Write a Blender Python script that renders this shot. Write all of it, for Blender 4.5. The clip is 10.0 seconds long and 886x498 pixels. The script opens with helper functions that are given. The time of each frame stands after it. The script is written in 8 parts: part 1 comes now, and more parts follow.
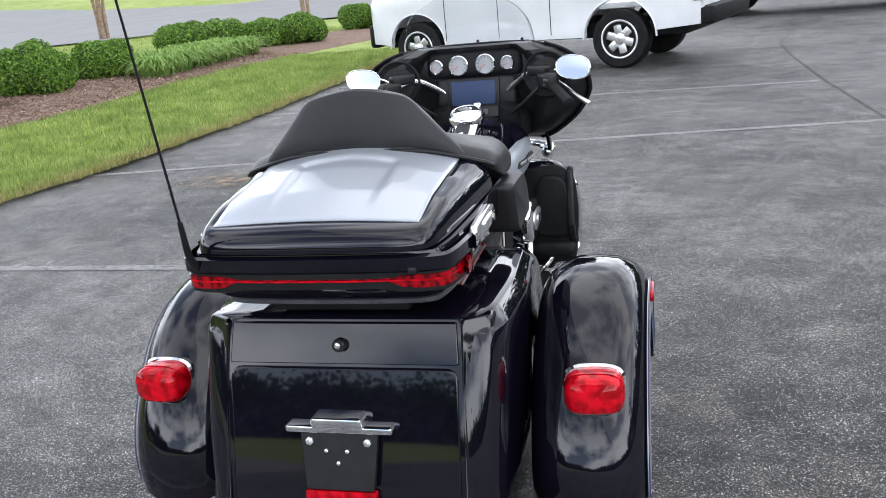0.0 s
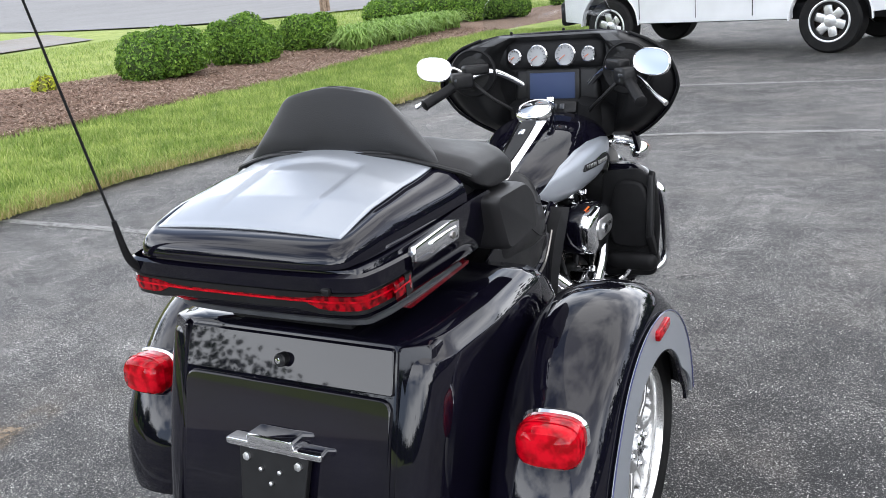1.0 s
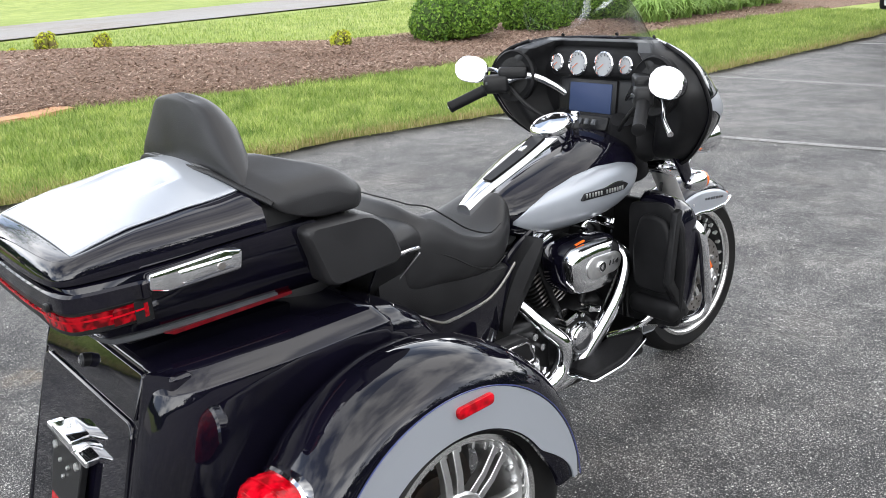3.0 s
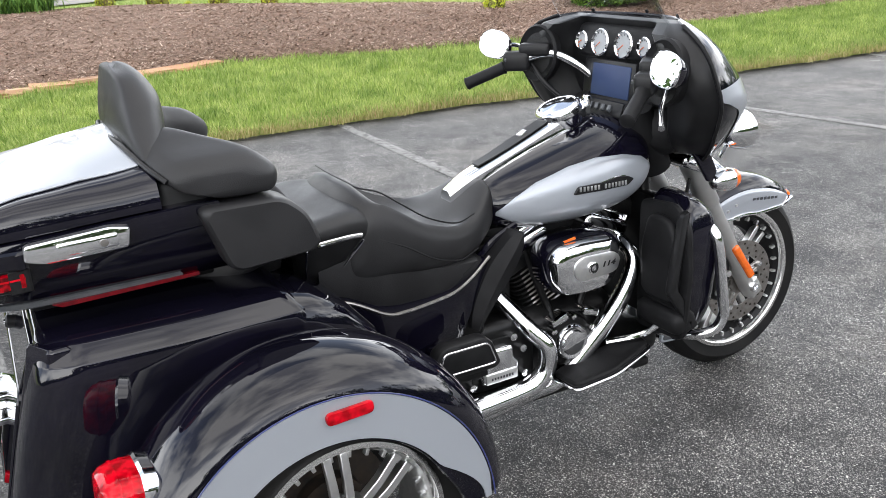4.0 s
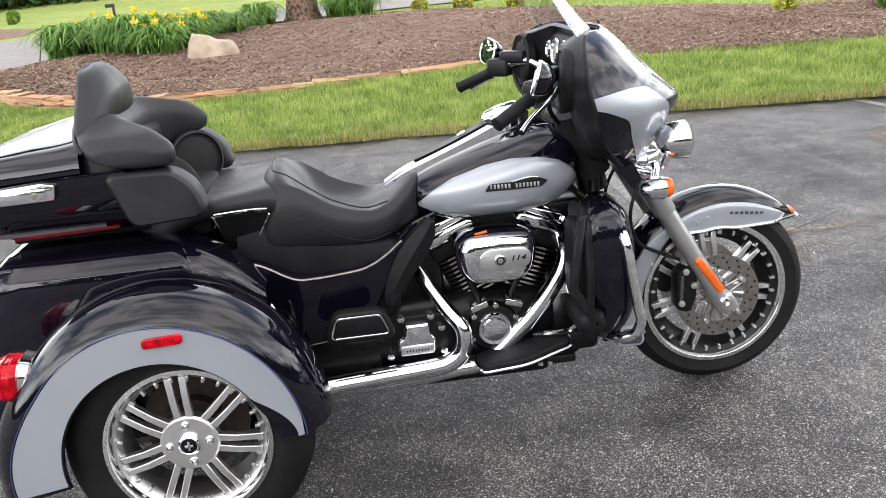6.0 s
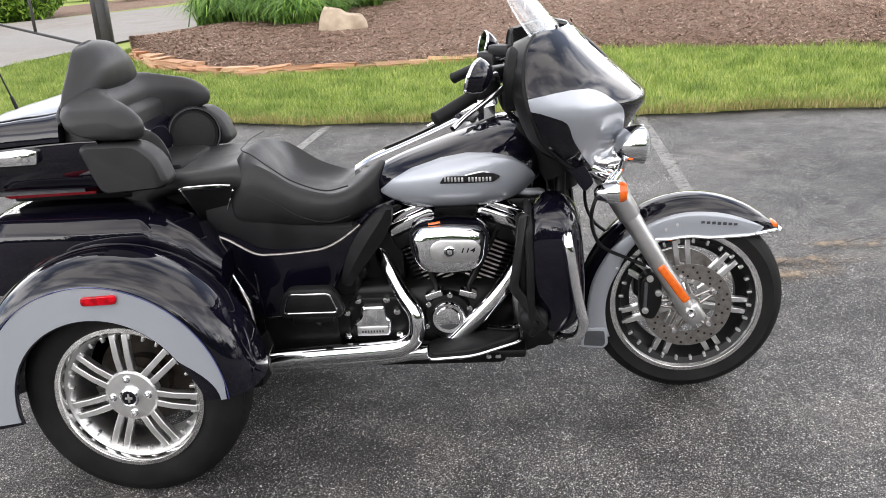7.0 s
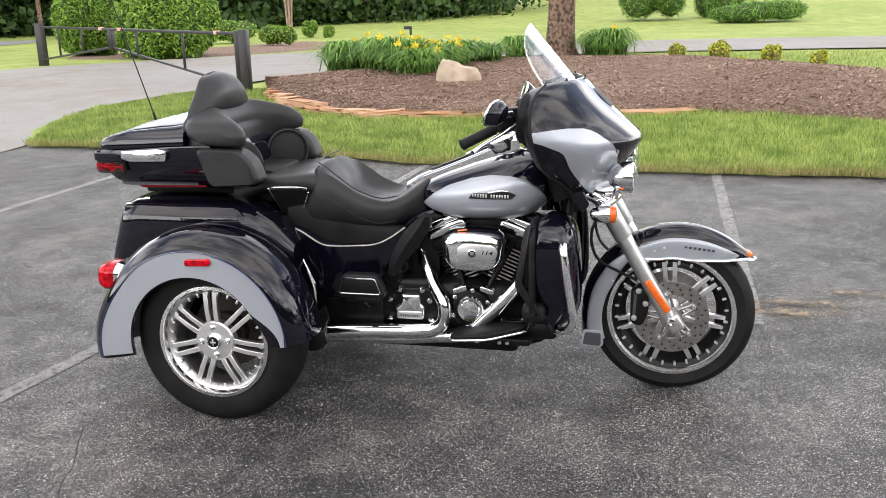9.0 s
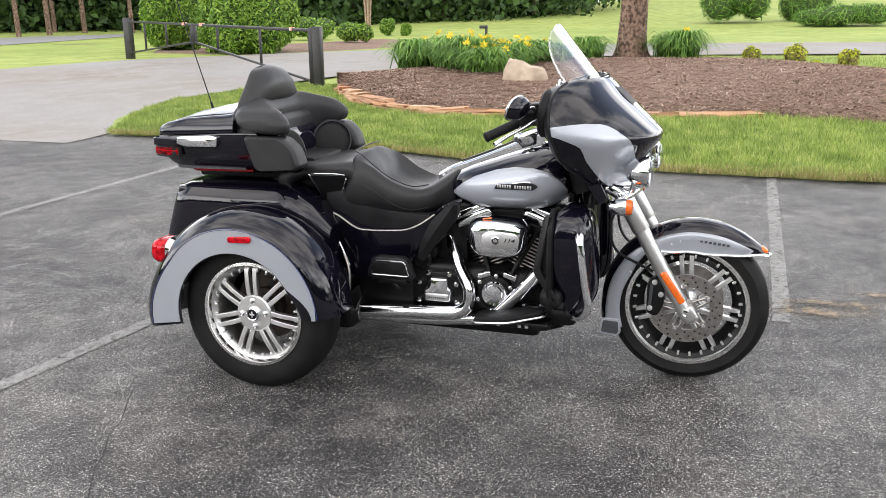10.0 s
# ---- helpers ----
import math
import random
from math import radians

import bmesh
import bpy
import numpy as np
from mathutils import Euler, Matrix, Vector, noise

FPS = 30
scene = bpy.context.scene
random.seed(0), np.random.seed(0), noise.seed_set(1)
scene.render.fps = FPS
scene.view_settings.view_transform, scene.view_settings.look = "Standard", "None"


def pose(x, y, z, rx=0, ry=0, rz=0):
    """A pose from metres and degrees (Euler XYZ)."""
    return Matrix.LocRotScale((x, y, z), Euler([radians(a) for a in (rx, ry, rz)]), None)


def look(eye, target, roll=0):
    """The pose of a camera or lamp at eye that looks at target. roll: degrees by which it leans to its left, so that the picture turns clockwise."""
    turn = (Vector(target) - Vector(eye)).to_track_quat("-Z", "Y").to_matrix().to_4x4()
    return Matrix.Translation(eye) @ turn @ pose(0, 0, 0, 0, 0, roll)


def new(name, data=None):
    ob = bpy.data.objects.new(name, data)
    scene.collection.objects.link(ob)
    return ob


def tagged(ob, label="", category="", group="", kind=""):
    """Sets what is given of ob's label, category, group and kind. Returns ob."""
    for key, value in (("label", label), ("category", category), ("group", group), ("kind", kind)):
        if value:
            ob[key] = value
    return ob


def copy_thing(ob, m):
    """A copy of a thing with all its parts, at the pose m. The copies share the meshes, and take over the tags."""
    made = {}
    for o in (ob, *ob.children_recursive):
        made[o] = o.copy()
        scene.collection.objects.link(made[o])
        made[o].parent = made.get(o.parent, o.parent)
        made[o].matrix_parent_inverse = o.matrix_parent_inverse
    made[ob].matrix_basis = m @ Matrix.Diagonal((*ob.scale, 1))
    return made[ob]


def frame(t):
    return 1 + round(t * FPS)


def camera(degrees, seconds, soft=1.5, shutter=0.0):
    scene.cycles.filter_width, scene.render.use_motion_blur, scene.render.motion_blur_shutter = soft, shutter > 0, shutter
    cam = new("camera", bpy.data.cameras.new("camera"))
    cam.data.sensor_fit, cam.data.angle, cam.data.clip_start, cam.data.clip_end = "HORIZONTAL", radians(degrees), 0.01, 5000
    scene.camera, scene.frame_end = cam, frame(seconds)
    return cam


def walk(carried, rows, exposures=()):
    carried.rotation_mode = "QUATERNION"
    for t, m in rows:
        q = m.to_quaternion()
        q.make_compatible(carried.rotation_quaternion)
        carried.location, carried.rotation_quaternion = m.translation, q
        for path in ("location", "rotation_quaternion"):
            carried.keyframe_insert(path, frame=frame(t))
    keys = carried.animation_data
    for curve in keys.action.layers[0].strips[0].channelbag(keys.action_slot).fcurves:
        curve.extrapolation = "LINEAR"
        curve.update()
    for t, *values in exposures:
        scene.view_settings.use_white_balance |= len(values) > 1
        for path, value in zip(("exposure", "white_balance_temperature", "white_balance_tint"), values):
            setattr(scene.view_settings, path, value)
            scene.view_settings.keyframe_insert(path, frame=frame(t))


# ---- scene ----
cam = camera(53.0, 10.0, soft=0.9)
PATH = [
    (0, (0.771, -2.347, 1.539), (0.265, -0.506, 0.943), -5.7),
    (0.5, (0.971, -2.097, 1.527), (0.264, -0.327, 0.919), -5.4),
    (1, (1.232, -1.941, 1.517), (0.29, -0.283, 0.914), -5.8),
    (1.5, (1.514, -1.812, 1.537), (0.389, -0.272, 0.934), -5.1),
    (2, (1.62, -1.541, 1.523), (0.408, -0.078, 0.898), -4.3),
    (2.5, (1.752, -1.287, 1.526), (0.406, 0.056, 0.905), -4.9),
    (2.7, (1.845, -1.199, 1.526), (0.436, 0.08, 0.909), -4.8),
    (3.8, (2.111, -0.626, 1.519), (0.474, 0.314, 0.856), -3.0),
    (4, (2.143, -0.508, 1.509), (0.464, 0.346, 0.837), -3.5),
    (4.5, (2.38, -0.265, 1.521), (0.606, 0.377, 0.858), -4.4),
    (5, (2.459, 0.002, 1.497), (0.64, 0.496, 0.828), -4.1),
    (5.2, (2.454, 0.121, 1.494), (0.623, 0.556, 0.814), -4.1),
    (6.3, (2.853, 0.719, 1.468), (0.951, 0.768, 0.852), -5.1),
    (6.5, (2.845, 0.85, 1.487), (0.949, 0.836, 0.848), -4.6),
    (7, (2.847, 1.144, 1.481), (0.96, 0.963, 0.843), -3.9),
    (7.5, (2.973, 1.441, 1.477), (1.112, 1.042, 0.862), -3.3),
    (8, (3.1, 1.552, 1.467), (1.245, 1.068, 0.898), -2.5),
    (8.5, (3.342, 1.52, 1.467), (1.471, 1.061, 0.931), -1.9),
    (9, (3.496, 1.552, 1.49), (1.613, 1.115, 0.978), -1.3),
    (9.5, (3.611, 1.701, 1.495), (1.743, 1.202, 0.982), -0.2),
    (10, (3.656, 1.787, 1.489), (1.816, 1.193, 0.978), -0.6),
]
walk(cam, [(t, look(eye, target, roll)) for t, eye, target, roll in PATH], [(0.0, 1.40, 6200, 11), (1.5, 1.55, 6380, 11), (2.5, 1.66, 6480, 10), (5.0, 1.68, 6550, 11), (7.0, 1.55, 6740, 13), (8.0, 1.54, 6800, 13), (10.0, 1.56, 6720, 12)])

# ---- world and light ----
world = bpy.data.worlds.new("overcast_sky")
scene.world = world
world.use_nodes = True
wn, wl = world.node_tree.nodes, world.node_tree.links
wn.clear()
sky = wn.new("ShaderNodeTexSky")
sky.sky_type, sky.sun_disc = "NISHITA", False
sky.sun_elevation, sky.sun_rotation = radians(37), radians(75)
wco = wn.new("ShaderNodeTexCoord")
wmap = wn.new("ShaderNodeMapping")
wmap.inputs["Scale"].default_value = (1.0, 1.0, 2.2)
wnoise = wn.new("ShaderNodeTexNoise")
wnoise.inputs["Scale"].default_value, wnoise.inputs["Detail"].default_value = 1.9, 4.0
wnoise.inputs["Roughness"].default_value = 0.50
wramp = wn.new("ShaderNodeValToRGB")
wramp.color_ramp.elements[0].position, wramp.color_ramp.elements[0].color = 0.42, (0.26, 0.307, 0.40, 1)
wramp.color_ramp.elements[1].position, wramp.color_ramp.elements[1].color = 0.58, (1.40, 1.41, 1.42, 1)
wmix = wn.new("ShaderNodeMixRGB")
wmix.inputs[0].default_value = 0.86
wsky = wn.new("ShaderNodeMixRGB")
wsky.blend_type = "MULTIPLY"
wsky.inputs[0].default_value, wsky.inputs[2].default_value = 1.0, (0.12, 0.12, 0.12, 1)
wbg = wn.new("ShaderNodeBackground")
wbg.inputs["Strength"].default_value = 0.95
wout = wn.new("ShaderNodeOutputWorld")
wl.new(wco.outputs["Generated"], wmap.inputs["Vector"])
wl.new(wmap.outputs[0], wnoise.inputs["Vector"])
wl.new(wnoise.outputs["Fac"], wramp.inputs[0])
wl.new(sky.outputs[0], wsky.inputs[1])
wl.new(wsky.outputs[0], wmix.inputs[1])
wl.new(wramp.outputs[0], wmix.inputs[2])
# brighter towards the horizon, heavier cloud overhead
wsep, wgrad, wlit = wn.new("ShaderNodeSeparateXYZ"), wn.new("ShaderNodeMapRange"), wn.new("ShaderNodeVectorMath")
wgrad.interpolation_type = "SMOOTHSTEP"
for wk, wv in ((1, 0.12), (2, 0.78), (3, 1.50), (4, 0.58)):
    wgrad.inputs[wk].default_value = wv
wlit.operation = "SCALE"
wl.new(wco.outputs["Generated"], wsep.inputs[0])
wl.new(wsep.outputs["Z"], wgrad.inputs[0])
wl.new(wmix.outputs[0], wlit.inputs[0])
wl.new(wgrad.outputs[0], wlit.inputs["Scale"])
wl.new(wlit.outputs[0], wbg.inputs["Color"])
wl.new(wbg.outputs[0], wout.inputs["Surface"])

sun_data = bpy.data.lights.new("sun", "SUN")
sun_data.energy, sun_data.angle, sun_data.color = 0.7, radians(140), (1.0, 0.93, 0.83)
sun = new("sun", sun_data)
sun.matrix_world = look((8, 2.5, 7), (0, 0, 0))


# ---- materials ----
def material(name, color, rough=0.5, metal=0.0, coat=0.0, spec=0.5, alpha=None, trans=0.0, ior=1.45,
             color2=None, scale=20.0, detail=4.0, bump=0.0, bump_scale=None, lo=0.35, hi=0.65, flake=0.0, rough2=None):
    """A procedural surface: a base colour mixed with a second by noise, and fine relief."""
    m = bpy.data.materials.new(name)
    m.use_nodes = True
    n, l = m.node_tree.nodes, m.node_tree.links
    b = n["Principled BSDF"]
    b.inputs["Base Color"].default_value = (*color, 1)
    b.inputs["Roughness"].default_value, b.inputs["Metallic"].default_value = rough, metal
    b.inputs["Coat Weight"].default_value, b.inputs["Coat Roughness"].default_value = coat, 0.02
    b.inputs["Specular IOR Level"].default_value = spec
    b.inputs["Transmission Weight"].default_value, b.inputs["IOR"].default_value = trans, ior
    if alpha is not None:
        b.inputs["Alpha"].default_value = alpha
    co = n.new("ShaderNodeTexCoord")
    if color2 is not None or rough2 is not None:
        t = n.new("ShaderNodeTexNoise")
        t.inputs["Scale"].default_value, t.inputs["Detail"].default_value = scale, detail
        l.new(co.outputs["Object"], t.inputs["Vector"])
        r = n.new("ShaderNodeMapRange")
        r.inputs[1].default_value, r.inputs[2].default_value = lo, hi
        l.new(t.outputs["Fac"], r.inputs[0])
        if color2 is not None:
            x = n.new("ShaderNodeMixRGB")
            x.inputs[1].default_value, x.inputs[2].default_value = (*color, 1), (*color2, 1)
            l.new(r.outputs[0], x.inputs[0])
            l.new(x.outputs[0], b.inputs["Base Color"])
        if rough2 is not None:
            q = n.new("ShaderNodeMapRange")
            q.inputs[3].default_value, q.inputs[4].default_value = rough, rough2
            l.new(r.outputs[0], q.inputs[0])
            l.new(q.outputs[0], b.inputs["Roughness"])
    if bump:
        t2 = n.new("ShaderNodeTexNoise")
        t2.inputs["Scale"].default_value, t2.inputs["Detail"].default_value = bump_scale or scale * 4, 3.0
        l.new(co.outputs["Object"], t2.inputs["Vector"])
        bp = n.new("ShaderNodeBump")
        bp.inputs["Strength"].default_value, bp.inputs["Distance"].default_value = bump, 0.004
        l.new(t2.outputs["Fac"], bp.inputs["Height"])
        l.new(bp.outputs[0], b.inputs["Normal"])
    if flake:
        v = n.new("ShaderNodeTexVoronoi")
        v.inputs["Scale"].default_value = 900
        l.new(co.outputs["Object"], v.inputs["Vector"])
        bp = n.new("ShaderNodeBump")
        bp.inputs["Strength"].default_value, bp.inputs["Distance"].default_value = flake, 0.001
        l.new(v.outputs["Distance"], bp.inputs["Height"])
        l.new(bp.outputs[0], b.inputs["Normal"])
        cn = b.inputs["Coat Normal"]
        g = n.new("ShaderNodeNewGeometry")
        l.new(g.outputs["Normal"], cn)
    return m


BLACK = material("black_gloss_paint", (0.0030, 0.0028, 0.0058), 0.03, 0.0, 0.25, 0.45, color2=(0.0042, 0.0036, 0.0088), scale=6)
SILVER = material("silver_metallic_paint", (0.38, 0.405, 0.445), 0.34, 0.40, 0.6, color2=(0.385, 0.41, 0.45), scale=5, flake=0.08)
CHROME = material("chrome", (0.92, 0.93, 0.95), 0.04, 1.0, rough2=0.11, scale=9)
ALU = material("machined_aluminium", (0.86, 0.86, 0.85), 0.30, 1.0, color2=(0.76, 0.76, 0.76), scale=40, rough2=0.44)
POLISHED = material("polished_aluminium", (0.90, 0.90, 0.89), 0.16, 1.0, color2=(0.84, 0.84, 0.83), scale=30, rough2=0.24)
FORKSILVER = material("silver_fork_slider", (0.62, 0.62, 0.61), 0.36, 0.9, color2=(0.56, 0.56, 0.55), scale=25)
STEEL = material("brushed_steel", (0.44, 0.42, 0.40), 0.34, 1.0, color2=(0.32, 0.30, 0.28), scale=60)
PLASTIC = material("satin_black_plastic", (0.007, 0.007, 0.0075), 0.40, spec=0.38, color2=(0.011, 0.011, 0.012), scale=30, bump=0.05, bump_scale=400)
MATBLACK = material("matt_black_plastic", (0.006, 0.006, 0.0065), 0.55, spec=0.25, color2=(0.010, 0.010, 0.011), scale=22, bump=0.12, bump_scale=600)
ENGINE = material("black_engine_enamel", (0.004, 0.004, 0.0045), 0.34, 0.0, spec=0.30, color2=(0.008, 0.008, 0.008), scale=30, bump=0.1, bump_scale=200)
LEATHER = material("black_vinyl", (0.0125, 0.0125, 0.0135), 0.38, spec=0.46, color2=(0.018, 0.018, 0.0195), scale=9, bump=0.14, bump_scale=420, rough2=0.54)
RUBBER = material("tyre_rubber", (0.0055, 0.0055, 0.006), 0.62, spec=0.25, color2=(0.011, 0.0105, 0.010), scale=12, bump=0.1, bump_scale=150)
# Two mottled reds imitate bright and dark reflector facets inside the lens.
RED = material("red_lens", (0.58, 0.002, 0.012), 0.06, 0.0, 0.0, 0.35, color2=(0.26, 0.0008, 0.004), scale=38, detail=2.0, lo=0.40, hi=0.62)
REDDARK = material("dark_red_reflector", (0.085, 0.001, 0.004), 0.12, 0.0, 0.0, 0.4, color2=(0.13, 0.002, 0.006), scale=60)
AMBER = material("amber_reflector", (0.85, 0.16, 0.01), 0.25, 0.0, 0.6, color2=(0.70, 0.11, 0.01), scale=60)
GAUGE = material("gauge_face", (0.36, 0.37, 0.38), 0.5, 0.0, 0.0, color2=(0.30, 0.31, 0.32), scale=14)
SCREEN = material("dark_glass_screen", (0.030, 0.048, 0.115), 0.42, 0.0, 0.0, 0.3, color2=(0.04, 0.06, 0.12), scale=6)
MIRROR = material("mirror_glass", (0.92, 0.93, 0.93), 0.01, 1.0)
GRILLE = material("speaker_cloth", (0.010, 0.010, 0.010), 0.85, color2=(0.022, 0.022, 0.022), scale=300, bump=0.4, bump_scale=500)
GREYTRIM = material("grey_trim", (0.055, 0.058, 0.065), 0.30, 0.2, 0.3, color2=(0.08, 0.085, 0.09), scale=20)
# Dark colour stands for shade behind spokes and in disc holes; brown is rust.
SHADE = material("shadowed_metal", (0.03, 0.028, 0.026), 0.55, 0.6, color2=(0.06, 0.045, 0.035), scale=30)
SPOKESILVER = material("silver_wheel_paint", (0.60, 0.60, 0.61), 0.35, 0.2, 0.4, color2=(0.54, 0.54, 0.55), scale=12)
WHITE = material("white_car_paint", (0.82, 0.83, 0.84), 0.30, 0.0, 0.7, color2=(0.74, 0.75, 0.76), scale=2)
CARGLASS = material("tinted_car_glass", (0.02, 0.024, 0.026), 0.04, 0.0, 0.5, spec=0.8, color2=(0.03, 0.034, 0.036), scale=3)
GATE = material("black_painted_steel", (0.014, 0.014, 0.015), 0.42, color2=(0.028, 0.026, 0.024), scale=6, bump=0.05)
BARK = material("brown_bark", (0.23, 0.150, 0.108), 0.9, color2=(0.055, 0.034, 0.024), scale=14, detail=8.0, bump=1.0, bump_scale=40, lo=0.40, hi=0.60)
PALEBARK = material("pale_bark", (0.34, 0.25, 0.18), 0.85, color2=(0.20, 0.14, 0.10), scale=10, bump=0.4, bump_scale=40)
ROCK = material("sandstone", (0.50, 0.41, 0.31), 0.85, color2=(0.33, 0.26, 0.19), scale=5, bump=0.6, bump_scale=14)
ORANGE_TAPE = material("warning_tape", (0.75, 0.20, 0.10), 0.6, color2=(0.75, 0.72, 0.68), scale=12)


def glass(name, tint, rough=0.015, ior=1.5):
    """Thin clear sheet: it lets light straight through and mirrors by Fresnel."""
    m = bpy.data.materials.new(name)
    m.use_nodes = True
    n, l = m.node_tree.nodes, m.node_tree.links
    n.remove(n["Principled BSDF"])
    tr, gl, fr, mx = n.new("ShaderNodeBsdfTransparent"), n.new("ShaderNodeBsdfGlossy"), n.new("ShaderNodeLayerWeight"), n.new("ShaderNodeMixShader")
    tr.inputs["Color"].default_value, gl.inputs["Roughness"].default_value, fr.inputs["Blend"].default_value = (*tint, 1), rough, 0.5
    pw, ad = n.new("ShaderNodeMath"), n.new("ShaderNodeMath")
    pw.operation, pw.inputs[1].default_value = "POWER", ior * 2.4
    ad.operation, ad.inputs[1].default_value, ad.inputs[2].default_value = "MULTIPLY_ADD", 0.85, 0.025
    l.new(fr.outputs["Facing"], pw.inputs[0])
    l.new(pw.outputs[0], ad.inputs[0])
    l.new(ad.outputs[0], mx.inputs[0])
    l.new(tr.outputs[0], mx.inputs[1])
    l.new(gl.outputs[0], mx.inputs[2])
    l.new(mx.outputs[0], n["Material Output"].inputs["Surface"])
    return m


WINDSHIELD = glass("clear_windscreen", (0.96, 0.97, 0.975), 0.02, 1.3)
HEADGLASS = glass("headlamp_glass", (0.92, 0.94, 0.95))
PINSTRIPE = material("dark_blue_pinstripe", (0.02, 0.03, 0.12), 0.3, 0.0, 0.8, color2=(0.03, 0.04, 0.15), scale=8)


def varied(name, colors, rough=0.7, trans=0.0, per="island", spec=0.3, patches=None):
    """Colour drawn piece by piece from a ramp."""
    m = bpy.data.materials.new(name)
    m.use_nodes = True
    n, l = m.node_tree.nodes, m.node_tree.links
    b = n["Principled BSDF"]
    b.inputs["Roughness"].default_value, b.inputs["Specular IOR Level"].default_value = rough, spec
    ramp = n.new("ShaderNodeValToRGB")
    while len(ramp.color_ramp.elements) < len(colors):
        ramp.color_ramp.elements.new(0.5)
    for i, (e, c) in enumerate(zip(ramp.color_ramp.elements, colors)):
        e.position, e.color = i / (len(colors) - 1), (*c, 1)
    if per == "island":
        l.new(n.new("ShaderNodeNewGeometry").outputs["Random Per Island"], ramp.inputs[0])
    else:
        l.new(n.new("ShaderNodeObjectInfo").outputs["Random"], ramp.inputs[0])
    tone = ramp.outputs[0]
    if patches:
        co, t, r, mu = n.new("ShaderNodeTexCoord"), n.new("ShaderNodeTexNoise"), n.new("ShaderNodeMapRange"), n.new("ShaderNodeMixRGB")
        t.inputs["Scale"].default_value, t.inputs["Detail"].default_value = patches[0], 5.0
        r.inputs[1].default_value, r.inputs[2].default_value = 0.36, 0.64
        mu.blend_type, mu.inputs[2].default_value = "MULTIPLY", (*patches[1], 1)
        l.new(co.outputs["Object"], t.inputs["Vector"])
        l.new(t.outputs["Fac"], r.inputs[0])
        l.new(r.outputs[0], mu.inputs[0])
        l.new(tone, mu.inputs[1])
        tone = mu.outputs[0]
    l.new(tone, b.inputs["Base Color"])
    if trans:
        tr = n.new("ShaderNodeBsdfTranslucent")
        l.new(tone, tr.inputs["Color"])
        mx = n.new("ShaderNodeMixShader")
        mx.inputs[0].default_value = trans
        l.new(b.outputs[0], mx.inputs[1])
        l.new(tr.outputs[0], mx.inputs[2])
        l.new(mx.outputs[0], n["Material Output"].inputs["Surface"])
    return m


BLADES = varied("grass_blades", [(0.17, 0.26, 0.048), (0.32, 0.42, 0.095), (0.47, 0.55, 0.17), (0.22, 0.32, 0.06), (0.62, 0.63, 0.26), (0.38, 0.49, 0.11), (0.13, 0.20, 0.038), (0.54, 0.61, 0.20)], 0.55, 0.3, patches=(3.4, (0.52, 0.62, 0.50)))
DRYBLADES = varied("dry_grass_blades", [(0.42, 0.36, 0.16), (0.30, 0.32, 0.09), (0.56, 0.46, 0.25), (0.22, 0.28, 0.06), (0.34, 0.24, 0.12)], 0.7, 0.25)
CHIPS = varied("bark_chips", [(0.19, 0.115, 0.085), (0.33, 0.215, 0.16), (0.46, 0.335, 0.265), (0.25, 0.16, 0.115), (0.66, 0.53, 0.43), (0.09, 0.055, 0.04), (0.38, 0.26, 0.20), (0.14, 0.09, 0.065)], 0.9, patches=(0.9, (0.74, 0.69, 0.66)))
BUSHLEAF = varied("boxwood_leaves", [(0.05, 0.115, 0.014), (0.095, 0.195, 0.024), (0.16, 0.29, 0.038), (0.25, 0.41, 0.062)], 0.5, 0.25)
DARKLEAF = varied("laurel_leaves", [(0.07, 0.15, 0.02), (0.13, 0.25, 0.035), (0.22, 0.36, 0.05), (0.34, 0.50, 0.09)], 0.4, 0.3)
LIMELEAF = varied("lime_leaves", [(0.34, 0.40, 0.03), (0.48, 0.52, 0.04), (0.58, 0.58, 0.07), (0.24, 0.32, 0.03)], 0.5, 0.3)
DAYLEAF = varied("daylily_leaves", [(0.05, 0.13, 0.025), (0.11, 0.24, 0.045), (0.18, 0.34, 0.06), (0.28, 0.45, 0.10)], 0.5, 0.25)
PETAL = varied("yellow_petals", [(0.80, 0.58, 0.03), (0.90, 0.68, 0.06), (0.75, 0.48, 0.02)], 0.6, 0.3)
STONES = varied("edging_stones", [(0.42, 0.20, 0.11), (0.50, 0.29, 0.17), (0.36, 0.21, 0.13), (0.55, 0.36, 0.23), (0.30, 0.15, 0.09)], 0.85, per="object")
TREELEAF = varied("tree_leaves", [(0.015, 0.035, 0.008), (0.03, 0.065, 0.014), (0.055, 0.11, 0.022), (0.025, 0.05, 0.012)], 0.6, 0.2)


